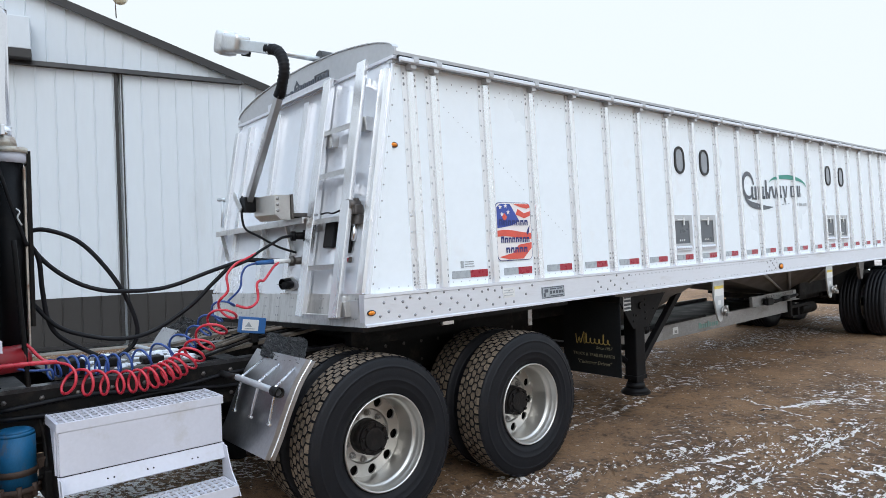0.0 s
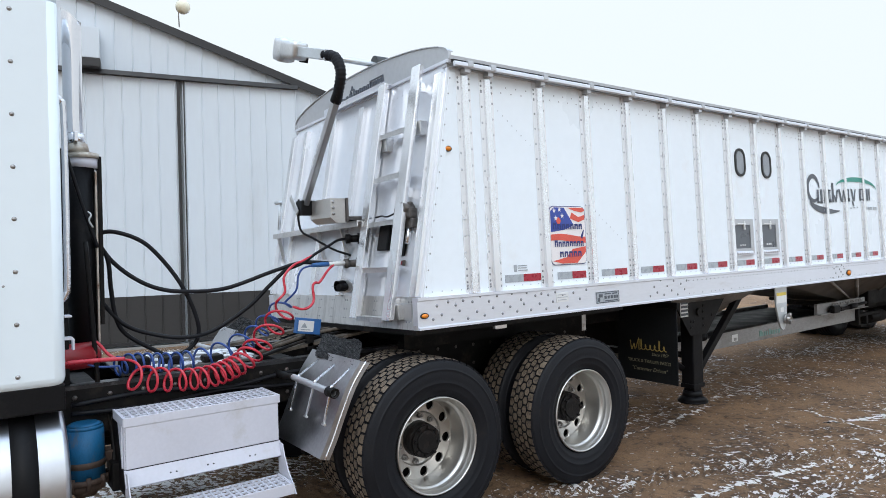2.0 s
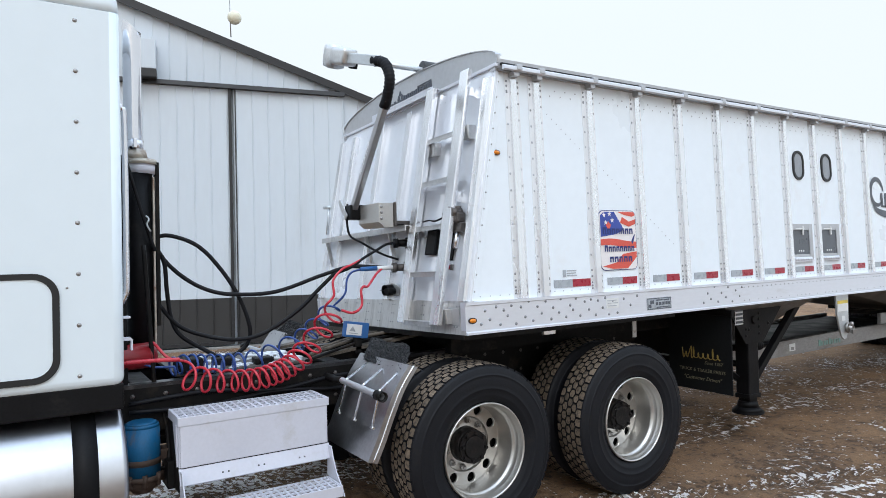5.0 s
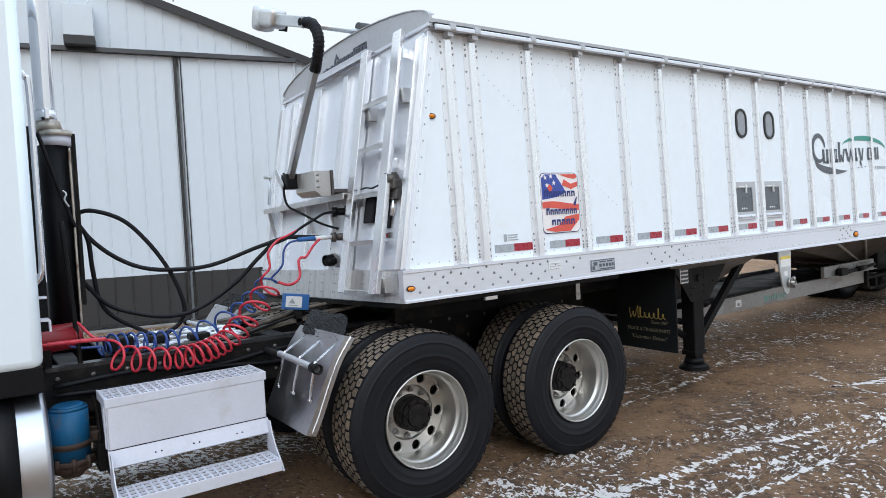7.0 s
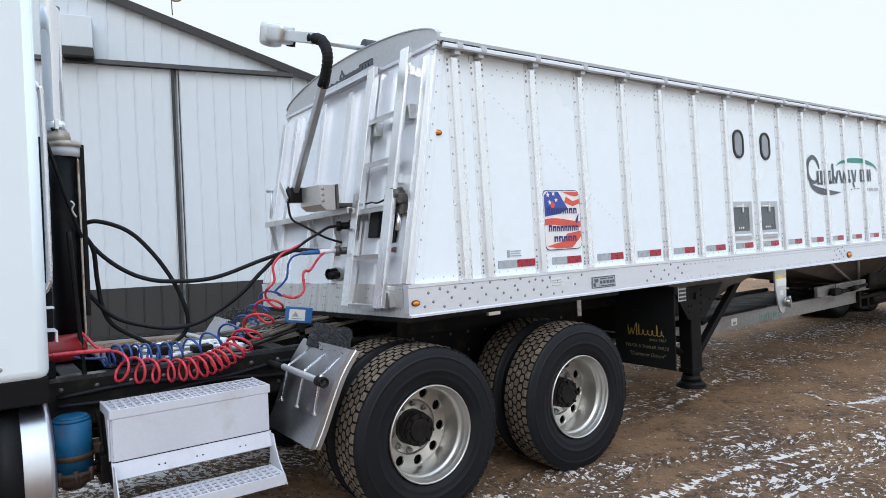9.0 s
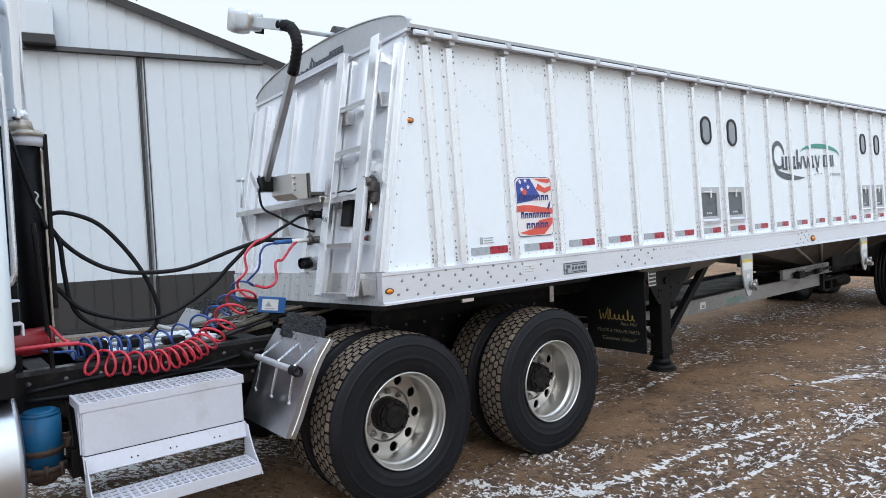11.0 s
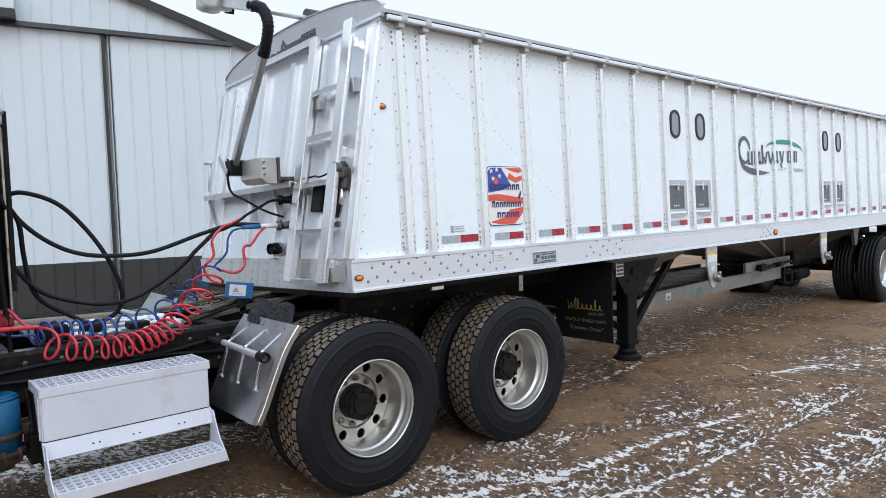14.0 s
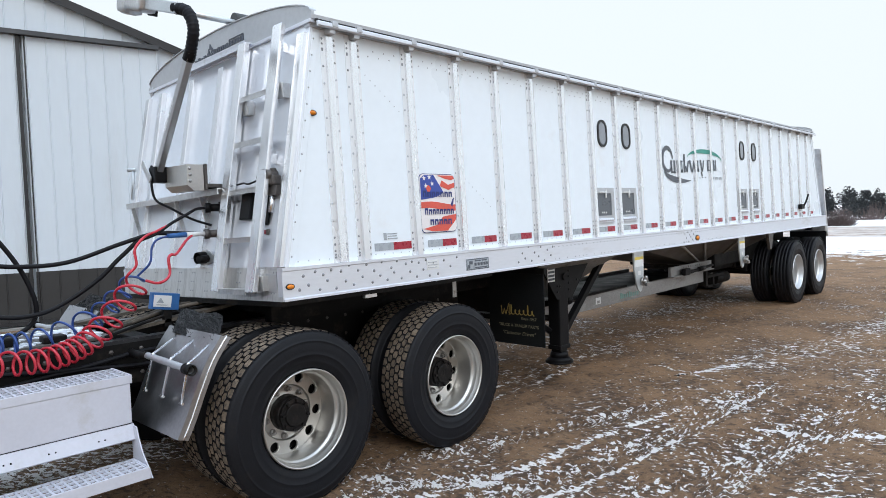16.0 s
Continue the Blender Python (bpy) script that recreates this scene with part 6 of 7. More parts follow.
        for i in range(24):
            for j in range(12):
                bm.faces.new((V[i][j], V[i + 1][j], V[i + 1][j + 1], V[i][j + 1]))
        bmesh.ops.solidify(bm, geom=list(bm.faces), thickness=0.008)
        for k in range(160):
            i, j = rng.randrange(24), rng.randrange(12)
            q = G[i][j]
            sweep(bm, [q, G[i + 1][j + (k % 2)] + Vector((-0.006, 0, 0.006))], 0.0022, 4)
        part("spray_mesh", bm, MESH, F, "frayed black fibre spray mat")
    quarter(0.03, 1)
    quarter(2.43, -1)
    # rear mud flaps with the dealer's words
    for y0, y1 in ((0.03, 0.64), (1.82, 2.43)):
        bm = bmesh.new()
        box(bm, 2.60, 2.61, y0, y1, 0.50, 1.16)
        fl = part("mud_flap", bm, FLAP, tractor, "black rubber mud flap with yellow and grey words")
        if y0 < 1:
            yc = 0.31
            def facing(z, y=yc):
                m = Matrix(((0, 0, -1), (-1, 0, 0), (0, 1, 0))).to_4x4()
                m.translation = (2.598, y, z)
                return m
            lettering("flap_words", "TRUCK & TRAILER PARTS", 0.039, facing(0.668), GREYP, fl)
            lettering("flap_words", "\"Customer Driven\"", 0.046, facing(0.600), GREYP, fl, shear=0.3)
            lettering("flap_words", "Since 1967", 0.038, facing(0.735, 0.20), GREYP, fl, shear=0.3)
            # flowing brand stroke, kept as a plain wave
            pts = [(0.500, 0.845), (0.487, 0.760), (0.462, 0.815), (0.448, 0.765), (0.410, 0.865)]
            pts += [(0.41 - 0.275 * q / 24 - 0.014 * math.sin(q * 1.571), 0.790 - 0.022 * math.cos(q * 1.571) + (0.045 if q in (2, 18) else 0)) for q in range(25)]
            bm = bmesh.new()
            sweep(bm, smooth_path([(2.5985, yy, zz) for yy, zz in pts], 5), 0.0042, 5)
            part("brand_stroke", bm, YELLOW, fl, "yellow flowing brand stroke")
        bm = bmesh.new()
        box(bm, 2.58, 2.63, y0 - 0.02, y1 + 0.3, 1.14, 1.19, 0.006)
        part("flap_hanger", bm, FRAME, tractor)


def build_step_box():
    B = new("step_box")
    B.parent = tractor
    tagged(B, "white steel battery box with tread steps")
    x0, x1 = -1.535, -0.715
    bm = bmesh.new()
    box(bm, x0 + 0.01, x1 - 0.01, 0.40, 0.80, 0.60, 0.815, 0.006)
    part("box", bm, FRAME, B, "dark inner box")
    bm = bmesh.new()
    box(bm, x0 + 0.008, x1 - 0.008, 0.389, 0.402, 0.612, 0.826, 0.006)
    part("front_panel", bm, BOXW, B)
    bm = bmesh.new()
    prism(bm, [(0.403, 0.612), (0.403, 0.826), (0.56, 0.826), (0.47, 0.612)], "x", x0 + 0.002, x0 + 0.009)
    box(bm, x0 - 0.004, x0 + 0.004, 0.432, 0.440, 0.612, 0.826)
    part("side_panel", bm, BOXW, B)
    bm = bmesh.new()
    box(bm, x0 + 0.02, x1 - 0.02, 0.396, 0.41, 0.597, 0.615)
    part("seam", bm, GASKET, B, "dark gap under the panel")
    bm = bmesh.new()
    prism(bm, [(0.41, 0.607), (0.392, 0.607), (0.362, 0.53), (0.372, 0.523)], "x", x0, x1)
    for x in (-1.32, -1.29, -1.13, -1.10, -0.90, -0.87):
        cyl(bm, (x, 0.384, 0.562), (x, 0.372, 0.560), 0.0045, None, 8, mi=1)
    part("lower_lip", bm, [BOXW, BLACK], B)
    # gridded treads
    def tread(name, xa, xb, ya, yb, z, lip):
        bm = bmesh.new()
        nx, ny = 20, 4
        wx, wy = (xb - xa) / nx, (yb - ya) / ny
        for i in range(nx + 1):
            box(bm, xa + i * wx - 0.0055, xa + i * wx + 0.0055, ya, yb, z - 0.010, z)
        for j in range(ny + 1):
            yy = ya + j * wy
            box(bm, xa, xb, yy - 0.0065, yy + 0.0065, z - 0.011, z - 0.001)
        box(bm, xa - 0.012, xb + 0.012, ya - 0.014, ya - 0.002, z - lip, z + 0.004, 0.003)
        box(bm, xa - 0.012, xa - 0.001, ya, yb, z - lip, z + 0.003)
        box(bm, xb + 0.001, xb + 0.012, ya, yb, z - lip, z + 0.003)
        return part(name, bm, BOXW, B, "perforated white step tread")
    tread("top_step", x0 + 0.01, x1 - 0.01, 0.400, 0.66, 0.868, 0.042)
    tread("lower_step", x0 + 0.02, x1 - 0.03, 0.175, 0.37, 0.425, 0.055)
    bm = bmesh.new()
    box(bm, x0 + 0.02, x1 - 0.02, 0.42, 0.78, 0.816, 0.836)
    part("lid", bm, FRAME, B)
    for xe in (x0 + 0.004, x1 - 0.010):
        bm = bmesh.new()
        prism(bm, [(0.40, 0.60), (0.34, 0.60), (0.315, 0.54), (0.27, 0.47), (0.19, 0.40), (0.165, 0.365), (0.20, 0.365), (0.40, 0.43)], "x", xe, xe + 0.006)
        part("side_bracket", bm, BOXW, B)
    bm = bmesh.new()
    box(bm, x0 + 0.012, x0 + 0.03, 0.44, 0.78, 0.46, 0.60, 0.004)
    box(bm, x0 - 0.02, x1, 0.60, 0.78, 0.45, 0.60, 0.01)
    part("mount", bm, FRAME, B)
    # blue canister on its bracket
    C = new("air_dryer")
    C.parent = tractor
    tagged(C, "scuffed blue canister in a rusty band")
    c = (-1.667, 0.69)
    bm = bmesh.new()
    for z0, z1, r0, r1 in ((0.535, 0.790, 0.094, 0.092), (0.790, 0.808, 0.092, 0.086), (0.808, 0.818, 0.086, 0.066)):
        cyl(bm, (*c, z0), (*c, z1), r0, r1, 28)
    part("canister", bm, BLUEC, C)
    bm = bmesh.new()
    cyl(bm, (*c, 0.594), (*c, 0.626), 0.0965, None, 28)
    box(bm, c[0] + 0.06, c[0] + 0.15, c[1], c[1] + 0.10, 0.59, 0.65, 0.01)
    part("band", bm, BANDR, C, "dark rusty clamp band")
    bm = bmesh.new()
    cyl(bm, (*c, 0.512), (*c, 0.537), 0.108, 0.104, 24)
    cyl(bm, (*c, 0.470), (*c, 0.512), 0.085, 0.098, 20)
    cyl(bm, (*c, 0.440), (*c, 0.470), 0.05, 0.07, 16)
    base = part("base", bm, BANDR, C, "dirty cast base")
    for k in range(8):
        a = 2 * math.pi * k / 8
        p = (c[0] + 0.099 * math.cos(a), c[1] + 0.099 * math.sin(a))
        bm = bmesh.new()
        cyl(bm, (*p, 0.485), (*p, 0.550), 0.013, None, 8)
        part("bolt", bm, BANDR, base)
    bm = bmesh.new()
    sweep(bm, smooth_path([(c[0] + 0.08, c[1], 0.54), (c[0] + 0.13, c[1] - 0.02, 0.58), (c[0] + 0.14, c[1] + 0.05, 0.72), (c[0] + 0.12, c[1] + 0.08, 0.86)]), 0.012, 8)
    part("line", bm, FRAME, C)


def build_cab():
    S = new("sleeper_cab")
    S.parent = tractor
    tagged(S, "white riveted sleeper cab")
    y0, y1, xr, zb, zt = 0.40, 2.06, -1.775, 1.062, 2.912
    bm = bmesh.new()
    box(bm, -4.4, xr, y0, y1, zb, zt)
    bmesh.ops.bevel(bm, geom=[e for e in bm.edges if min(v.co.z for v in e.verts) < zt - 0.1], offset=0.05, segments=4, affect="EDGES", profile=0.5)
    part("shell", bm, CABW, S, smooth=True)
    bm = bmesh.new()
    box(bm, -4.4, xr - 0.003, y0 + 0.003, y1 - 0.003, zt + 0.003, 3.085)
    bmesh.ops.bevel(bm, geom=[e for e in bm.edges if abs(e.verts[0].co.z - e.verts[1].co.z) > 0.1], offset=0.05, segments=4, affect="EDGES", profile=0.5)
    bmesh.ops.bevel(bm, geom=[e for e in bm.edges if all(v.co.z > 3.08 for v in e.verts)], offset=0.13, segments=8, affect="EDGES", profile=0.5)
    part("roof_fairing", bm, CABW, S, smooth=True)
    bm = bmesh.new()
    box(bm, -4.4, xr - 0.005, y0 + 0.015, y1 - 0.015, 0.95, 1.08, 0.01)
    part("skirt", bm, BLACK, S, "black lower skirt")
    for x, z, r in [(-1.972, zz, 0.011) for zz in (1.137, 1.38, 1.625, 1.87, 2.112, 2.356, 2.60, 2.844)] + [(-2.02, 1.56, 0.006)]:
        bm = bmesh.new()
        dome(bm, (x, y0, z), r, (0, -1, 0), 0.6, 10)
        part("rivet", bm, STEEL, S)
    # luggage door with a rubber seal
    bm = bmesh.new()
    A, B = rounded(-2.75, -2.052, 1.118, 1.632, 0.11, 8), rounded(-2.722, -2.082, 1.148, 1.604, 0.085, 8)
    n = len(A)
    loops = [[bm.verts.new((u, y, v)) for u, v in L] for L, y in ((A, y0 + 0.002), (A, y0 - 0.010), (B, y0 - 0.010), (B, y0 + 0.002))]
    for P, Q in zip(loops, loops[1:]):
        for i in range(n):
            bm.faces.new((P[i], P[(i + 1) % n], Q[(i + 1) % n], Q[i]))
    bmesh.ops.recalc_face_normals(bm, faces=bm.faces)
    dr = part("luggage_door", bm, GASKET, S, "luggage door in a black rubber seal")
    bm = bmesh.new()
    prism(bm, B, "y", y0 - 0.006, y0 - 0.001)
    part("door_skin", bm, CABW, dr)
    # grab rail on the rear corner
    bm = bmesh.new()
    sweep(bm, smooth_path([(xr - 0.01, 0.55, 2.50), (xr + 0.015, 0.55, 2.47), (xr + 0.03, 0.55, 2.38), (xr + 0.03, 0.55, 1.62), (xr + 0.02, 0.55, 1.50), (xr - 0.01, 0.55, 1.46)]), 0.015, 10)
    part("grab_rail", bm, CHROME, S, "chrome grab rail")
    bm = bmesh.new()
    box(bm, xr, xr + 0.035, 0.46, 0.54, 1.392, 1.402, 0.003)
    part("catch", bm, BOXW, S)
    bm = bmesh.new()
    prism(bm, [(xr, 1.295), (xr + 0.035, 1.295), (xr + 0.045, 1.285), (xr + 0.045, 1.23), (xr + 0.037, 1.23), (xr + 0.037, 1.28), (xr, 1.282)], "y", 0.47, 0.52)
    part("bracket", bm, BOXW, S)
    # exhaust stack and muffler
    E = new("exhaust")
    E.parent = tractor
    tagged(E, "chrome exhaust pipe on a rusty muffler")
    c = Vector((-1.645, 1.0))
    bm = bmesh.new()
    sweep(bm, smooth_path([(c.x, c.y, 2.33), (c.x, c.y, 2.6), (c.x, c.y, 2.85), (c.x, c.y, 3.04)]), 0.050, 24, caps=False)
    for v in bm.verts:                                   # slanting cut at the top
        if v.co.z > 3.03:
            v.co.z -= 0.95 * (v.co.x - c.x)
    part("tail_pipe", bm, CHROME, E)
    bm = bmesh.new()
    cyl(bm, (c.x, c.y, 2.325), (c.x, c.y, 2.385), 0.056, None, 20)
    box(bm, c.x - 0.01, c.x + 0.01, c.y - 0.095, c.y - 0.05, 2.33, 2.385, 0.003)
    part("clamp", bm, CHROME, E)
    bm = bmesh.new()
    c = c + Vector((0.03, 0))
    cyl(bm, (c.x - 0.02, c.y, 2.275), (c.x - 0.02, c.y, 2.33), 0.070, 0.058, 24)
    cyl(bm, (c.x + 0.010, c.y, 2.245), (c.x + 0.010, c.y, 2.275), 0.090, 0.084, 28)
    head = part("muffler_head", bm, RUST, E, "rust-stained muffler head")
    bm = bmesh.new()
    cyl(bm, (c.x + 0.010, c.y, 2.19), (c.x + 0.010, c.y, 2.246), 0.080, 0.082, 28)
    part("band", bm, BOXW, head, "pale grey band")
    bm = bmesh.new()
    cyl(bm, (c.x - 0.005, c.y, 1.05), (c.x - 0.005, c.y, 2.192), 0.076, None, 28)
    part("heat_shield", bm, BLACK, E, "black slotted shield")
    bm = bmesh.new()
    box(bm, c.x + 0.082, c.x + 0.102, c.y - 0.04, c.y + 0.05, 1.30, 2.26, 0.003)
    part("stand_off", bm, FRAME, E)
    bm = bmesh.new()
    box(bm, c.x + 0.060, c.x + 0.071, c.y - 0.075, c.y - 0.03, 1.20, 2.17, 0.003)
    part("edge_strip", bm, RUST, E)
    bm = bmesh.new()
    box(bm, -1.765, -1.715, 0.80, 0.90, 1.0, 2.27, 0.006)
    part("cage_post", bm, BLACK, E)
    bm = bmesh.new()
    sweep(bm, smooth_path([(-1.70, 0.88, 2.25), (-1.66, 0.88, 2.10), (-1.61, 0.89, 1.92), (-1.55, 0.92, 1.74)]), 0.011, 6)
    part("tie_strap", bm, HOSE, E, "black rubber tie strap")
    bm = bmesh.new()
    sweep(bm, smooth_path([(-1.60, 0.885, 1.94), (-1.585, 0.88, 1.92), (-1.595, 0.88, 1.89), (-1.575, 0.885, 1.85)]), 0.005, 6)
    part("hook", bm, GALV, E)
    # fuel tanks; the far one is unseen, added to block light below
    for y, label in ((0.645, "polished aluminium fuel tank with black straps"), (1.815, "")):
        T = new("fuel_tank")
        T.parent = tractor
        if label:
            tagged(T, label)
        z, r, xe = 0.60, 0.345, -1.80
        bm = bmesh.new()
        cyl(bm, (-3.6, y, z), (xe, y, z), r, None, 64, caps=False)
        prof = [(r, 0.0), (r * 0.985, 0.012), (r * 0.94, 0.022), (r * 0.8, 0.03), (0.02, 0.036)]
        rings = [[bm.verts.new((xe + d, y + q * math.cos(a), z + q * math.sin(a))) for a in (2 * math.pi * k / 64 for k in range(64))] for q, d in prof]
        for P, Q in zip(rings, rings[1:]):
            for i in range(64):
                bm.faces.new((P[i], P[(i + 1) % 64], Q[(i + 1) % 64], Q[i])).smooth = True
        bm.faces.new(rings[-1])
        part("shell", bm, TANK, T)
        for xs in (-2.01, -3.2):
            bm = bmesh.new()
            cyl(bm, (xs, y, z), (xs + 0.105, y, z), r + 0.008, None, 64)
            part("strap", bm, BLACK, T)
    # unseen transmission block and shaft, added to keep light from under the cab
    bm = bmesh.new()
    box(bm, -4.2, -1.9, CY - 0.34, CY + 0.34, 0.42, 0.98, 0.06)
    cyl(bm, (-1.9, CY, 0.68), (0.0, CY, 0.56), 0.06, None, 14)
    part("gearbox_blocker", bm, FRAME, tractor)


# ---- hoses between truck and trailer ----
def hose(name, pts, r, material, label, category="hose", steps=8):
    bm = bmesh.new()
    sweep(bm, smooth_path(pts, steps), r, 10)
    return tagged(part(name, bm, material), label, category, "lines behind the cab")


def coil_path(axis, radius, turns, skew, start=0.0):
    """Helix round a bending axis, its loops leaning along the axis by skew; turns and radius hold one value a stretch."""
    ax = smooth_path(axis, 40)
    out, phase = [], start
    for i in range(len(ax) - 1):
        d = (ax[i + 1] - ax[i]).normalized()
        up = Vector((-d.z, 0, d.x)).normalized()
        k = min(i // 40, len(turns) - 1)
        for q in range(2):
            p = ax[i].lerp(ax[i + 1], q / 2)
            f = (i % 40 + q / 2) / 40
            r, sk = (v[k] + (v[min(k + 1, len(v) - 1)] - v[k]) * f for v in (radius, skew))
            out.append(p + r * (math.cos(phase) * up + math.sin(phase) * (Vector((0, -0.9, 0)) + sk * d)))
            phase += 2 * math.pi * turns[k] / 80
    return out


def build_hoses():
    loop = [(-1.57, 1.08, 1.55), (-1.55, 1.12, 1.74), (-1.525, 1.136, 1.808), (-1.439, 1.116, 1.835), (-1.281, 1.082, 1.772), (-1.152, 1.053, 1.629), (-1.046, 1.030, 1.449), (-0.980, 1.03, 1.267),
            (-0.981, 1.04, 1.160), (-1.038, 1.05, 1.092), (-1.137, 1.07, 1.063), (-1.250, 1.10, 1.123), (-1.377, 1.12, 1.217), (-1.430, 1.12, 1.323), (-1.455, 1.11, 1.497), (-1.470, 1.10, 1.669), (-1.52, 1.10, 1.77)]
    hose("black_hose", loop, 0.0132, HOSE, "slack loop of black rubber air hose")
    hose("black_hose", [(-1.535, 1.12, 1.80), (-1.454, 1.11, 1.669), (-1.345, 1.086, 1.563), (-1.217, 1.058, 1.490), (-1.070, 1.00, 1.460), (-0.815, 0.979, 1.467), (-0.531, 0.917, 1.562), (-0.345, 0.876, 1.615),
                        (-0.18, 0.84, 1.61), (-0.038, 0.808, 1.602)], 0.0132, HOSE, "long black hose to the trailer coupling")
    hose("black_hose", [(-1.585, 1.13, 1.72), (-1.577, 1.147, 1.671), (-1.562, 1.144, 1.534), (-1.486, 1.127, 1.395), (-1.377, 1.103, 1.269), (-1.218, 1.068, 1.201), (-1.054, 1.01, 1.175), (-0.885, 0.995, 1.208),
                        (-0.676, 0.949, 1.344), (-0.531, 0.917, 1.488), (-0.383, 0.884, 1.608), (-0.20, 0.83, 1.605), (-0.05, 0.805, 1.60)], 0.0132, HOSE, "drooping black hose to the trailer coupling")
    hose("power_cord", [(-0.50, 0.74, 1.575), (-0.40, 0.72, 1.615), (-0.305, 0.735, 1.672), (-0.20, 0.745, 1.725), (-0.10, 0.80, 1.762), (0.0, 0.83, 1.77)], 0.0092, HOSE, "black power cord at the trailer plug")
    red = coil_path([(-1.460, 0.70, 1.045), (-1.36, 0.70, 1.004), (-1.155, 0.70, 0.972), (-0.99, 0.70, 0.974), (-0.84, 0.70, 1.020), (-0.735, 0.70, 1.10), (-0.62, 0.70, 1.225), (-0.52, 0.70, 1.35)],
                    [0.074, 0.068, 0.060, 0.062, 0.064, 0.072, 0.074, 0.07], [1, 2.65, 2.9, 4.1, 2.4, 1.5, 1.5], [0.60, 0.45, 0.34, 0.36, 0.38, 0.50, 0.50, 0.4], -0.3)
    lead = smooth_path([(-1.95, 0.68, 1.135), (-1.74, 0.68, 1.140), (-1.60, 0.68, 1.138), (-1.50, 0.68, 1.132), red[0]], 8)[:-1]
    rise = smooth_path([red[-1], (-0.535, 0.70, 1.44), (-0.535, 0.71, 1.53), (-0.47, 0.72, 1.60), (-0.40, 0.72, 1.63), (-0.31, 0.735, 1.668)], 8)[1:]
    bm = bmesh.new()
    sweep(bm, lead + red + rise, 0.0078, 8)
    tagged(part("air_coil", bm, REDH), "stretched red coiled air line", "air line")
    bm = bmesh.new()
    guard = smooth_path([(-1.74, 0.68, 1.140), (-1.60, 0.68, 1.138), (-1.47, 0.68, 1.131)], 22)
    sweep(bm, guard, [0.0105 + 0.002 * (k % 2) for k in range(len(guard))], 8)
    tagged(part("coil_spring_guard", bm, REDH), "ribbed red guard where the air line leaves the cab", "hose guard")
    hose("air_line", [(-0.50, 0.665, 1.345), (-0.44, 0.66, 1.325), (-0.385, 0.67, 1.335), (-0.345, 0.69, 1.375), (-0.345, 0.70, 1.46), (-0.32, 0.71, 1.485), (-0.28, 0.73, 1.487), (-0.20, 0.77, 1.56), (-0.13, 0.80, 1.605)],
         0.0085, REDH, "red air line rising to the trailer coupling", "air line")
    hose("air_line", [(-1.60, 0.80, 1.235), (-1.57, 0.80, 1.205), (-1.53, 0.78, 1.15), (-1.49, 0.76, 1.12)], 0.0085, REDH, "short red air line over the red cylinder", "air line")
    blue = coil_path([(-1.49, 0.85, 1.065), (-1.40, 0.85, 1.078), (-1.20, 0.85, 1.060), (-1.07, 0.85, 1.058), (-0.92, 0.85, 1.078), (-0.72, 0.83, 1.155), (-0.62, 0.82, 1.235), (-0.47, 0.81, 1.385)],
                     [0.052, 0.052, 0.052, 0.055, 0.062, 0.062, 0.06, 0.05], [2.0, 4.2, 2.0, 1.4, 1.8, 1.3, 1.8], [0.3, 0.25, 0.2, 0.1, 0.2, 0.4, 0.4, 0.3], 1.4)
    bm = bmesh.new()
    lead = smooth_path([(-1.66, 0.80, 1.12), (-1.58, 0.80, 1.085), blue[0]], 6)[:-1]
    rise = smooth_path([blue[-1], (-0.415, 0.80, 1.44), (-0.395, 0.80, 1.54), (-0.33, 0.80, 1.59), (-0.12, 0.80, 1.60)], 8)[1:]
    sweep(bm, lead + blue + rise, 0.0068, 8)
    tagged(part("air_coil", bm, BLUEH), "stretched blue coiled air line", "air line")
    bm = bmesh.new()
    cyl(bm, (-0.30, 0.795, 1.597), (-0.18, 0.80, 1.601), 0.014, 0.0165, 14)
    tagged(part("hose_grip", bm, BLUEB), "blue hose grip at the coupling", "hose grip")
    bm = bmesh.new()
    cyl(bm, (-0.18, 0.80, 1.601), (-0.06, 0.80, 1.603), 0.0165, 0.0150, 14)
    tagged(part("hose_grip", bm, PAPER), "pale grey hose grip at the coupling", "hose grip")
    # unseen dark box behind the far fuel tank, added to block light
    bm = bmesh.new()
    box(bm, -1.55, -0.70, 1.68, 2.06, 0.42, 0.89, 0.02)
    part("far_light_blocker", bm, FRAME, tractor)
    # blue box with a white label hung below the skirt
    bxx = thing("blue_document_box", "blue plastic box with a white label under the trailer nose", "box")
    bm = bmesh.new()
    tilt = pose(-0.312, 0.87, 1.19, 0, 9, 4)
    box(bm, -0.088, 0.092, -0.02, 0.02, -0.052, 0.052, 0.004, tilt)
    part("case", bm, BLUEB, bxx)
    bm = bmesh.new()
    box(bm, -0.078, 0.036, -0.0245, -0.0205, -0.036, 0.036, 0.0, tilt)
    lb = part("label", bm, PAPER, bxx)
    bm = bmesh.new()
    box(bm, -0.060, 0.01, -0.0262, -0.0248, -0.026, -0.021, 0.0, tilt)
    part("bar", bm, TAPEG, lb)
    bm = bmesh.new()
    prism(bm, [(-0.06, -0.012), (-0.012, -0.012), (-0.036, 0.022)], "y", -0.0262, -0.0248)
    bm.transform(tilt)
    part("triangle_mark", bm, TAPEG, lb)
    bm = bmesh.new()
    box(bm, -0.32, -0.27, 0.86, 0.90, 1.03, 1.15, 0.004)
    part("stand", bm, FRAME, bxx)


build_chassis()
build_mud_fenders()
build_step_box()
build_cab()
build_hoses()

# ---- trailer running gear ----
set_wheels(trailer, False, RIMA, (9.83, 11.09), -0.02, 2.40, 0.505, 11)


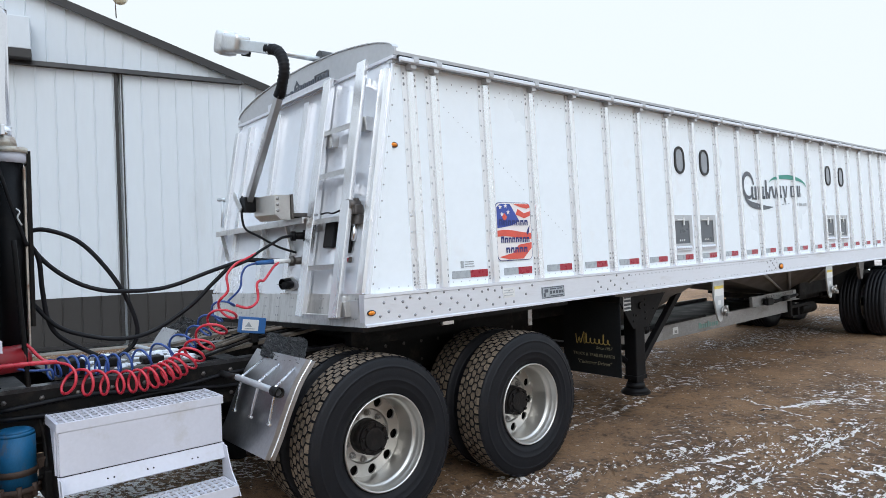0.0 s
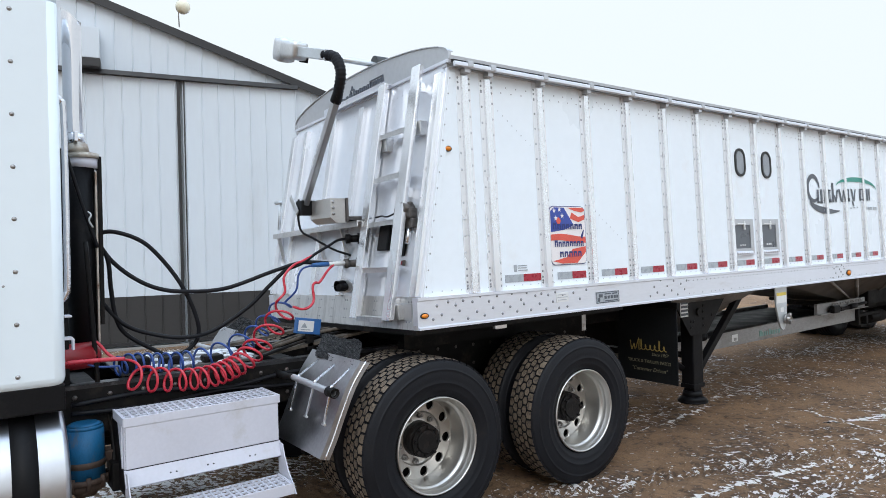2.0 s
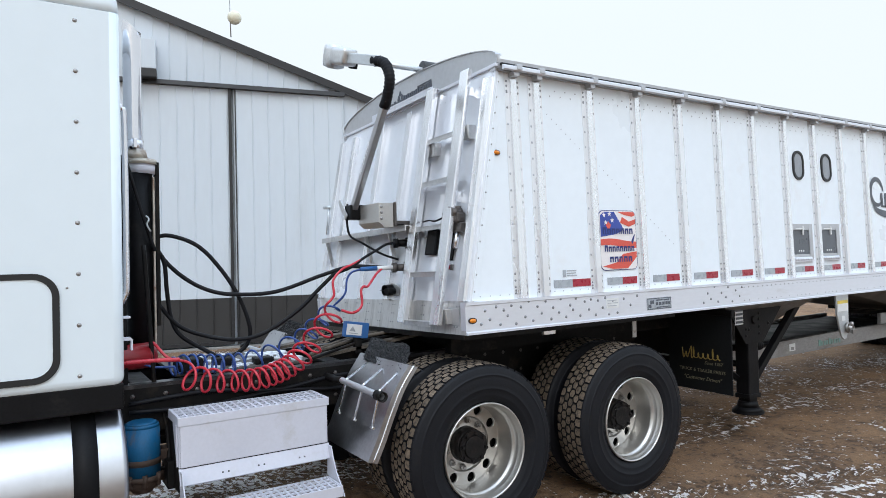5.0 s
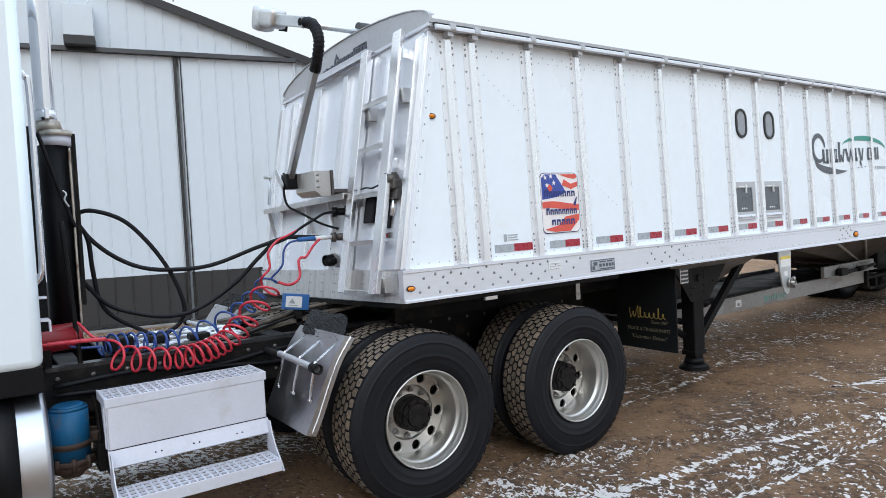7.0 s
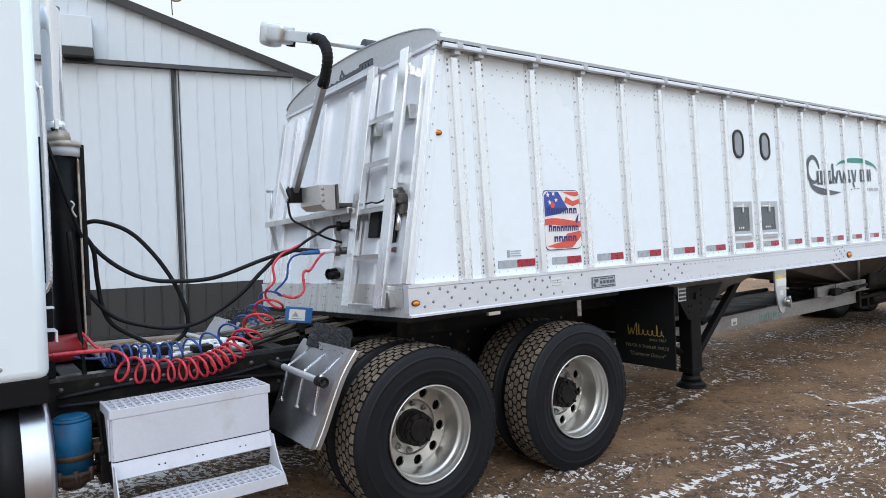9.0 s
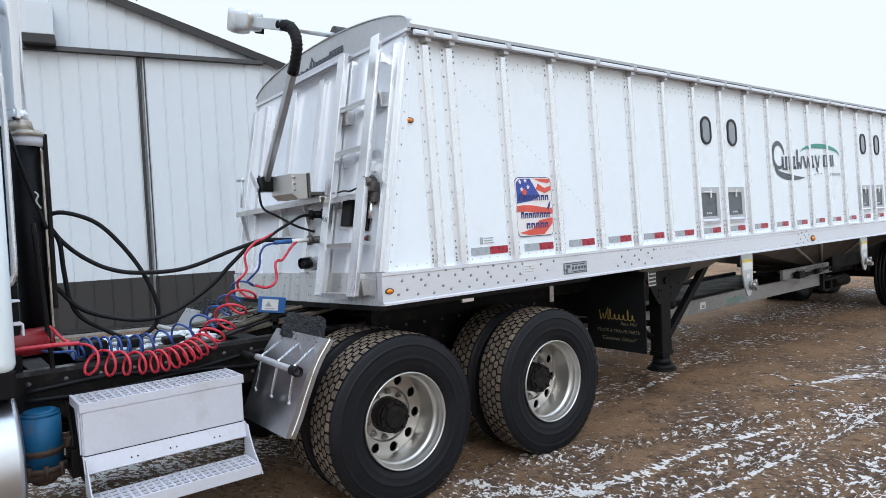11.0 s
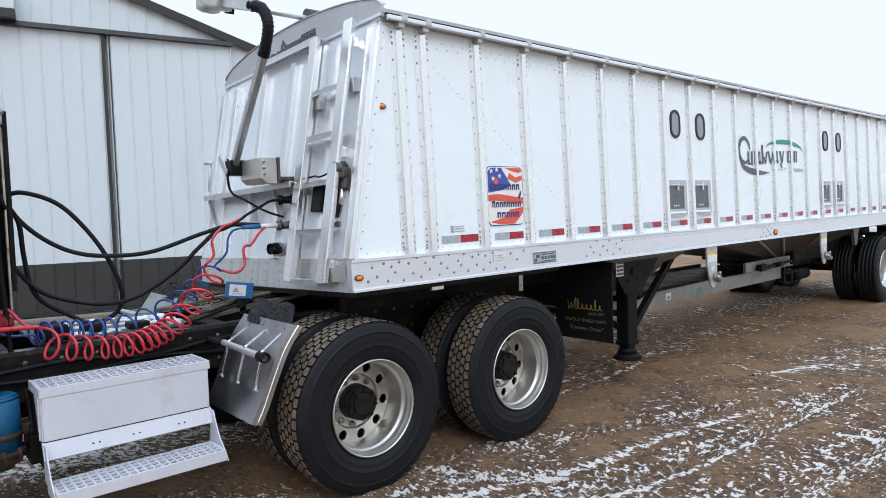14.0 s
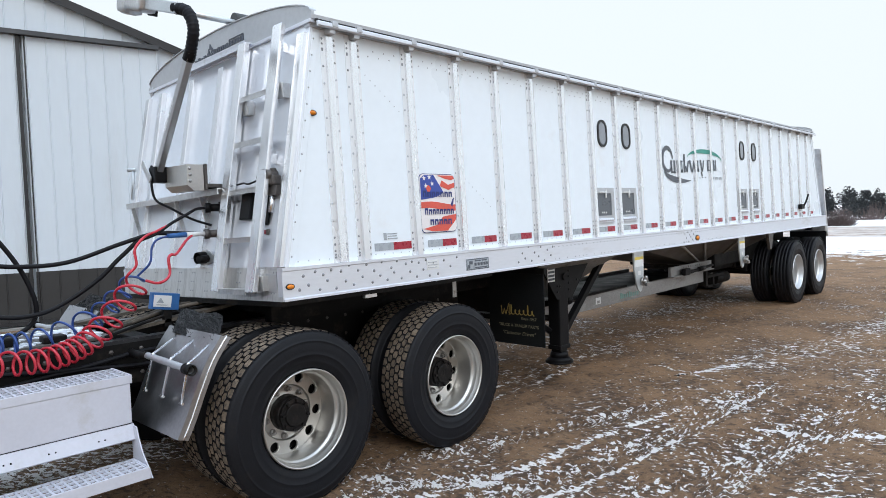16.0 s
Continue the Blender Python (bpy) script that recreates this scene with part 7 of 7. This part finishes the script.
def build_trailer_axles():
    for x in (9.83, 11.09):
        bm = bmesh.new()
        cyl(bm, (x, 0.3, 0.505), (x, 2.16, 0.505), 0.065, None, 14)
        level(part("axle", bm, FRAME, trailer))
    for y in (0.75, 1.71):
        bm = bmesh.new()
        box(bm, 9.0, 11.5, y - 0.05, y + 0.05, 0.62, 0.72, 0.02)
        box(bm, 8.9, 11.5, y - 0.06, y + 0.06, 0.95, 1.19, 0.01)
        level(part("suspension_beam", bm, FRAME, trailer))
    for x in (8.68,):
        bm = bmesh.new()
        prism(bm, [(x - 0.12, 1.20), (x + 0.13, 1.20), (x + 0.04, 0.95), (x - 0.03, 0.95)], "y", 0.05, 0.09)
        level(part("gusset", bm, FRAMEL, trailer, "dull grey gusset"))
    for y0, y1 in ((0.02, 0.64), (1.82, 2.44)):
        bm = bmesh.new()
        box(bm, 11.72, 11.73, y0, y1, 0.35, 1.12)
        box(bm, 11.50, 11.74, y0 + 0.2, y0 + 0.3, 1.13, 1.2, 0.01)
        level(part("mud_flap", bm, FLAP, trailer))
    bm = bmesh.new()
    vs = box(bm, 11.70, 11.77, 0.0, 0.10, 1.0, 2.60, 0.01)
    for v in vs:
        v.co.x -= LEANR * (v.co.z - 1.2)
    level(part("rear_post", bm, ALU_DULL, trailer))
    bm = bmesh.new()
    box(bm, LEN - 0.02, LEN + 0.05, 0.0, YW, 1.10, 1.24, 0.01)
    level(part("rear_bumper", bm, ALU_DULL, trailer))
    # brake chambers between the axles
    for x in (9.38, 10.46):
        bm = bmesh.new()
        cyl(bm, (x, 0.62, 0.62), (x, 0.86, 0.66), 0.085, 0.075, 16)
        level(part("brake_chamber", bm, FRAME, trailer))
    # crank handle on the side near the rear
    bm = bmesh.new()
    box(bm, 10.02, 10.20, -0.03, 0.03, 1.54, 1.62, 0.015)
    sweep(bm, smooth_path([(10.14, -0.03, 1.60), (10.18, -0.05, 1.66), (10.22, -0.06, 1.73), (10.28, -0.06, 1.78)]), 0.014, 8)
    level(part("crank_handle", bm, BLACK, trailer, "black side crank"))


build_trailer_axles()
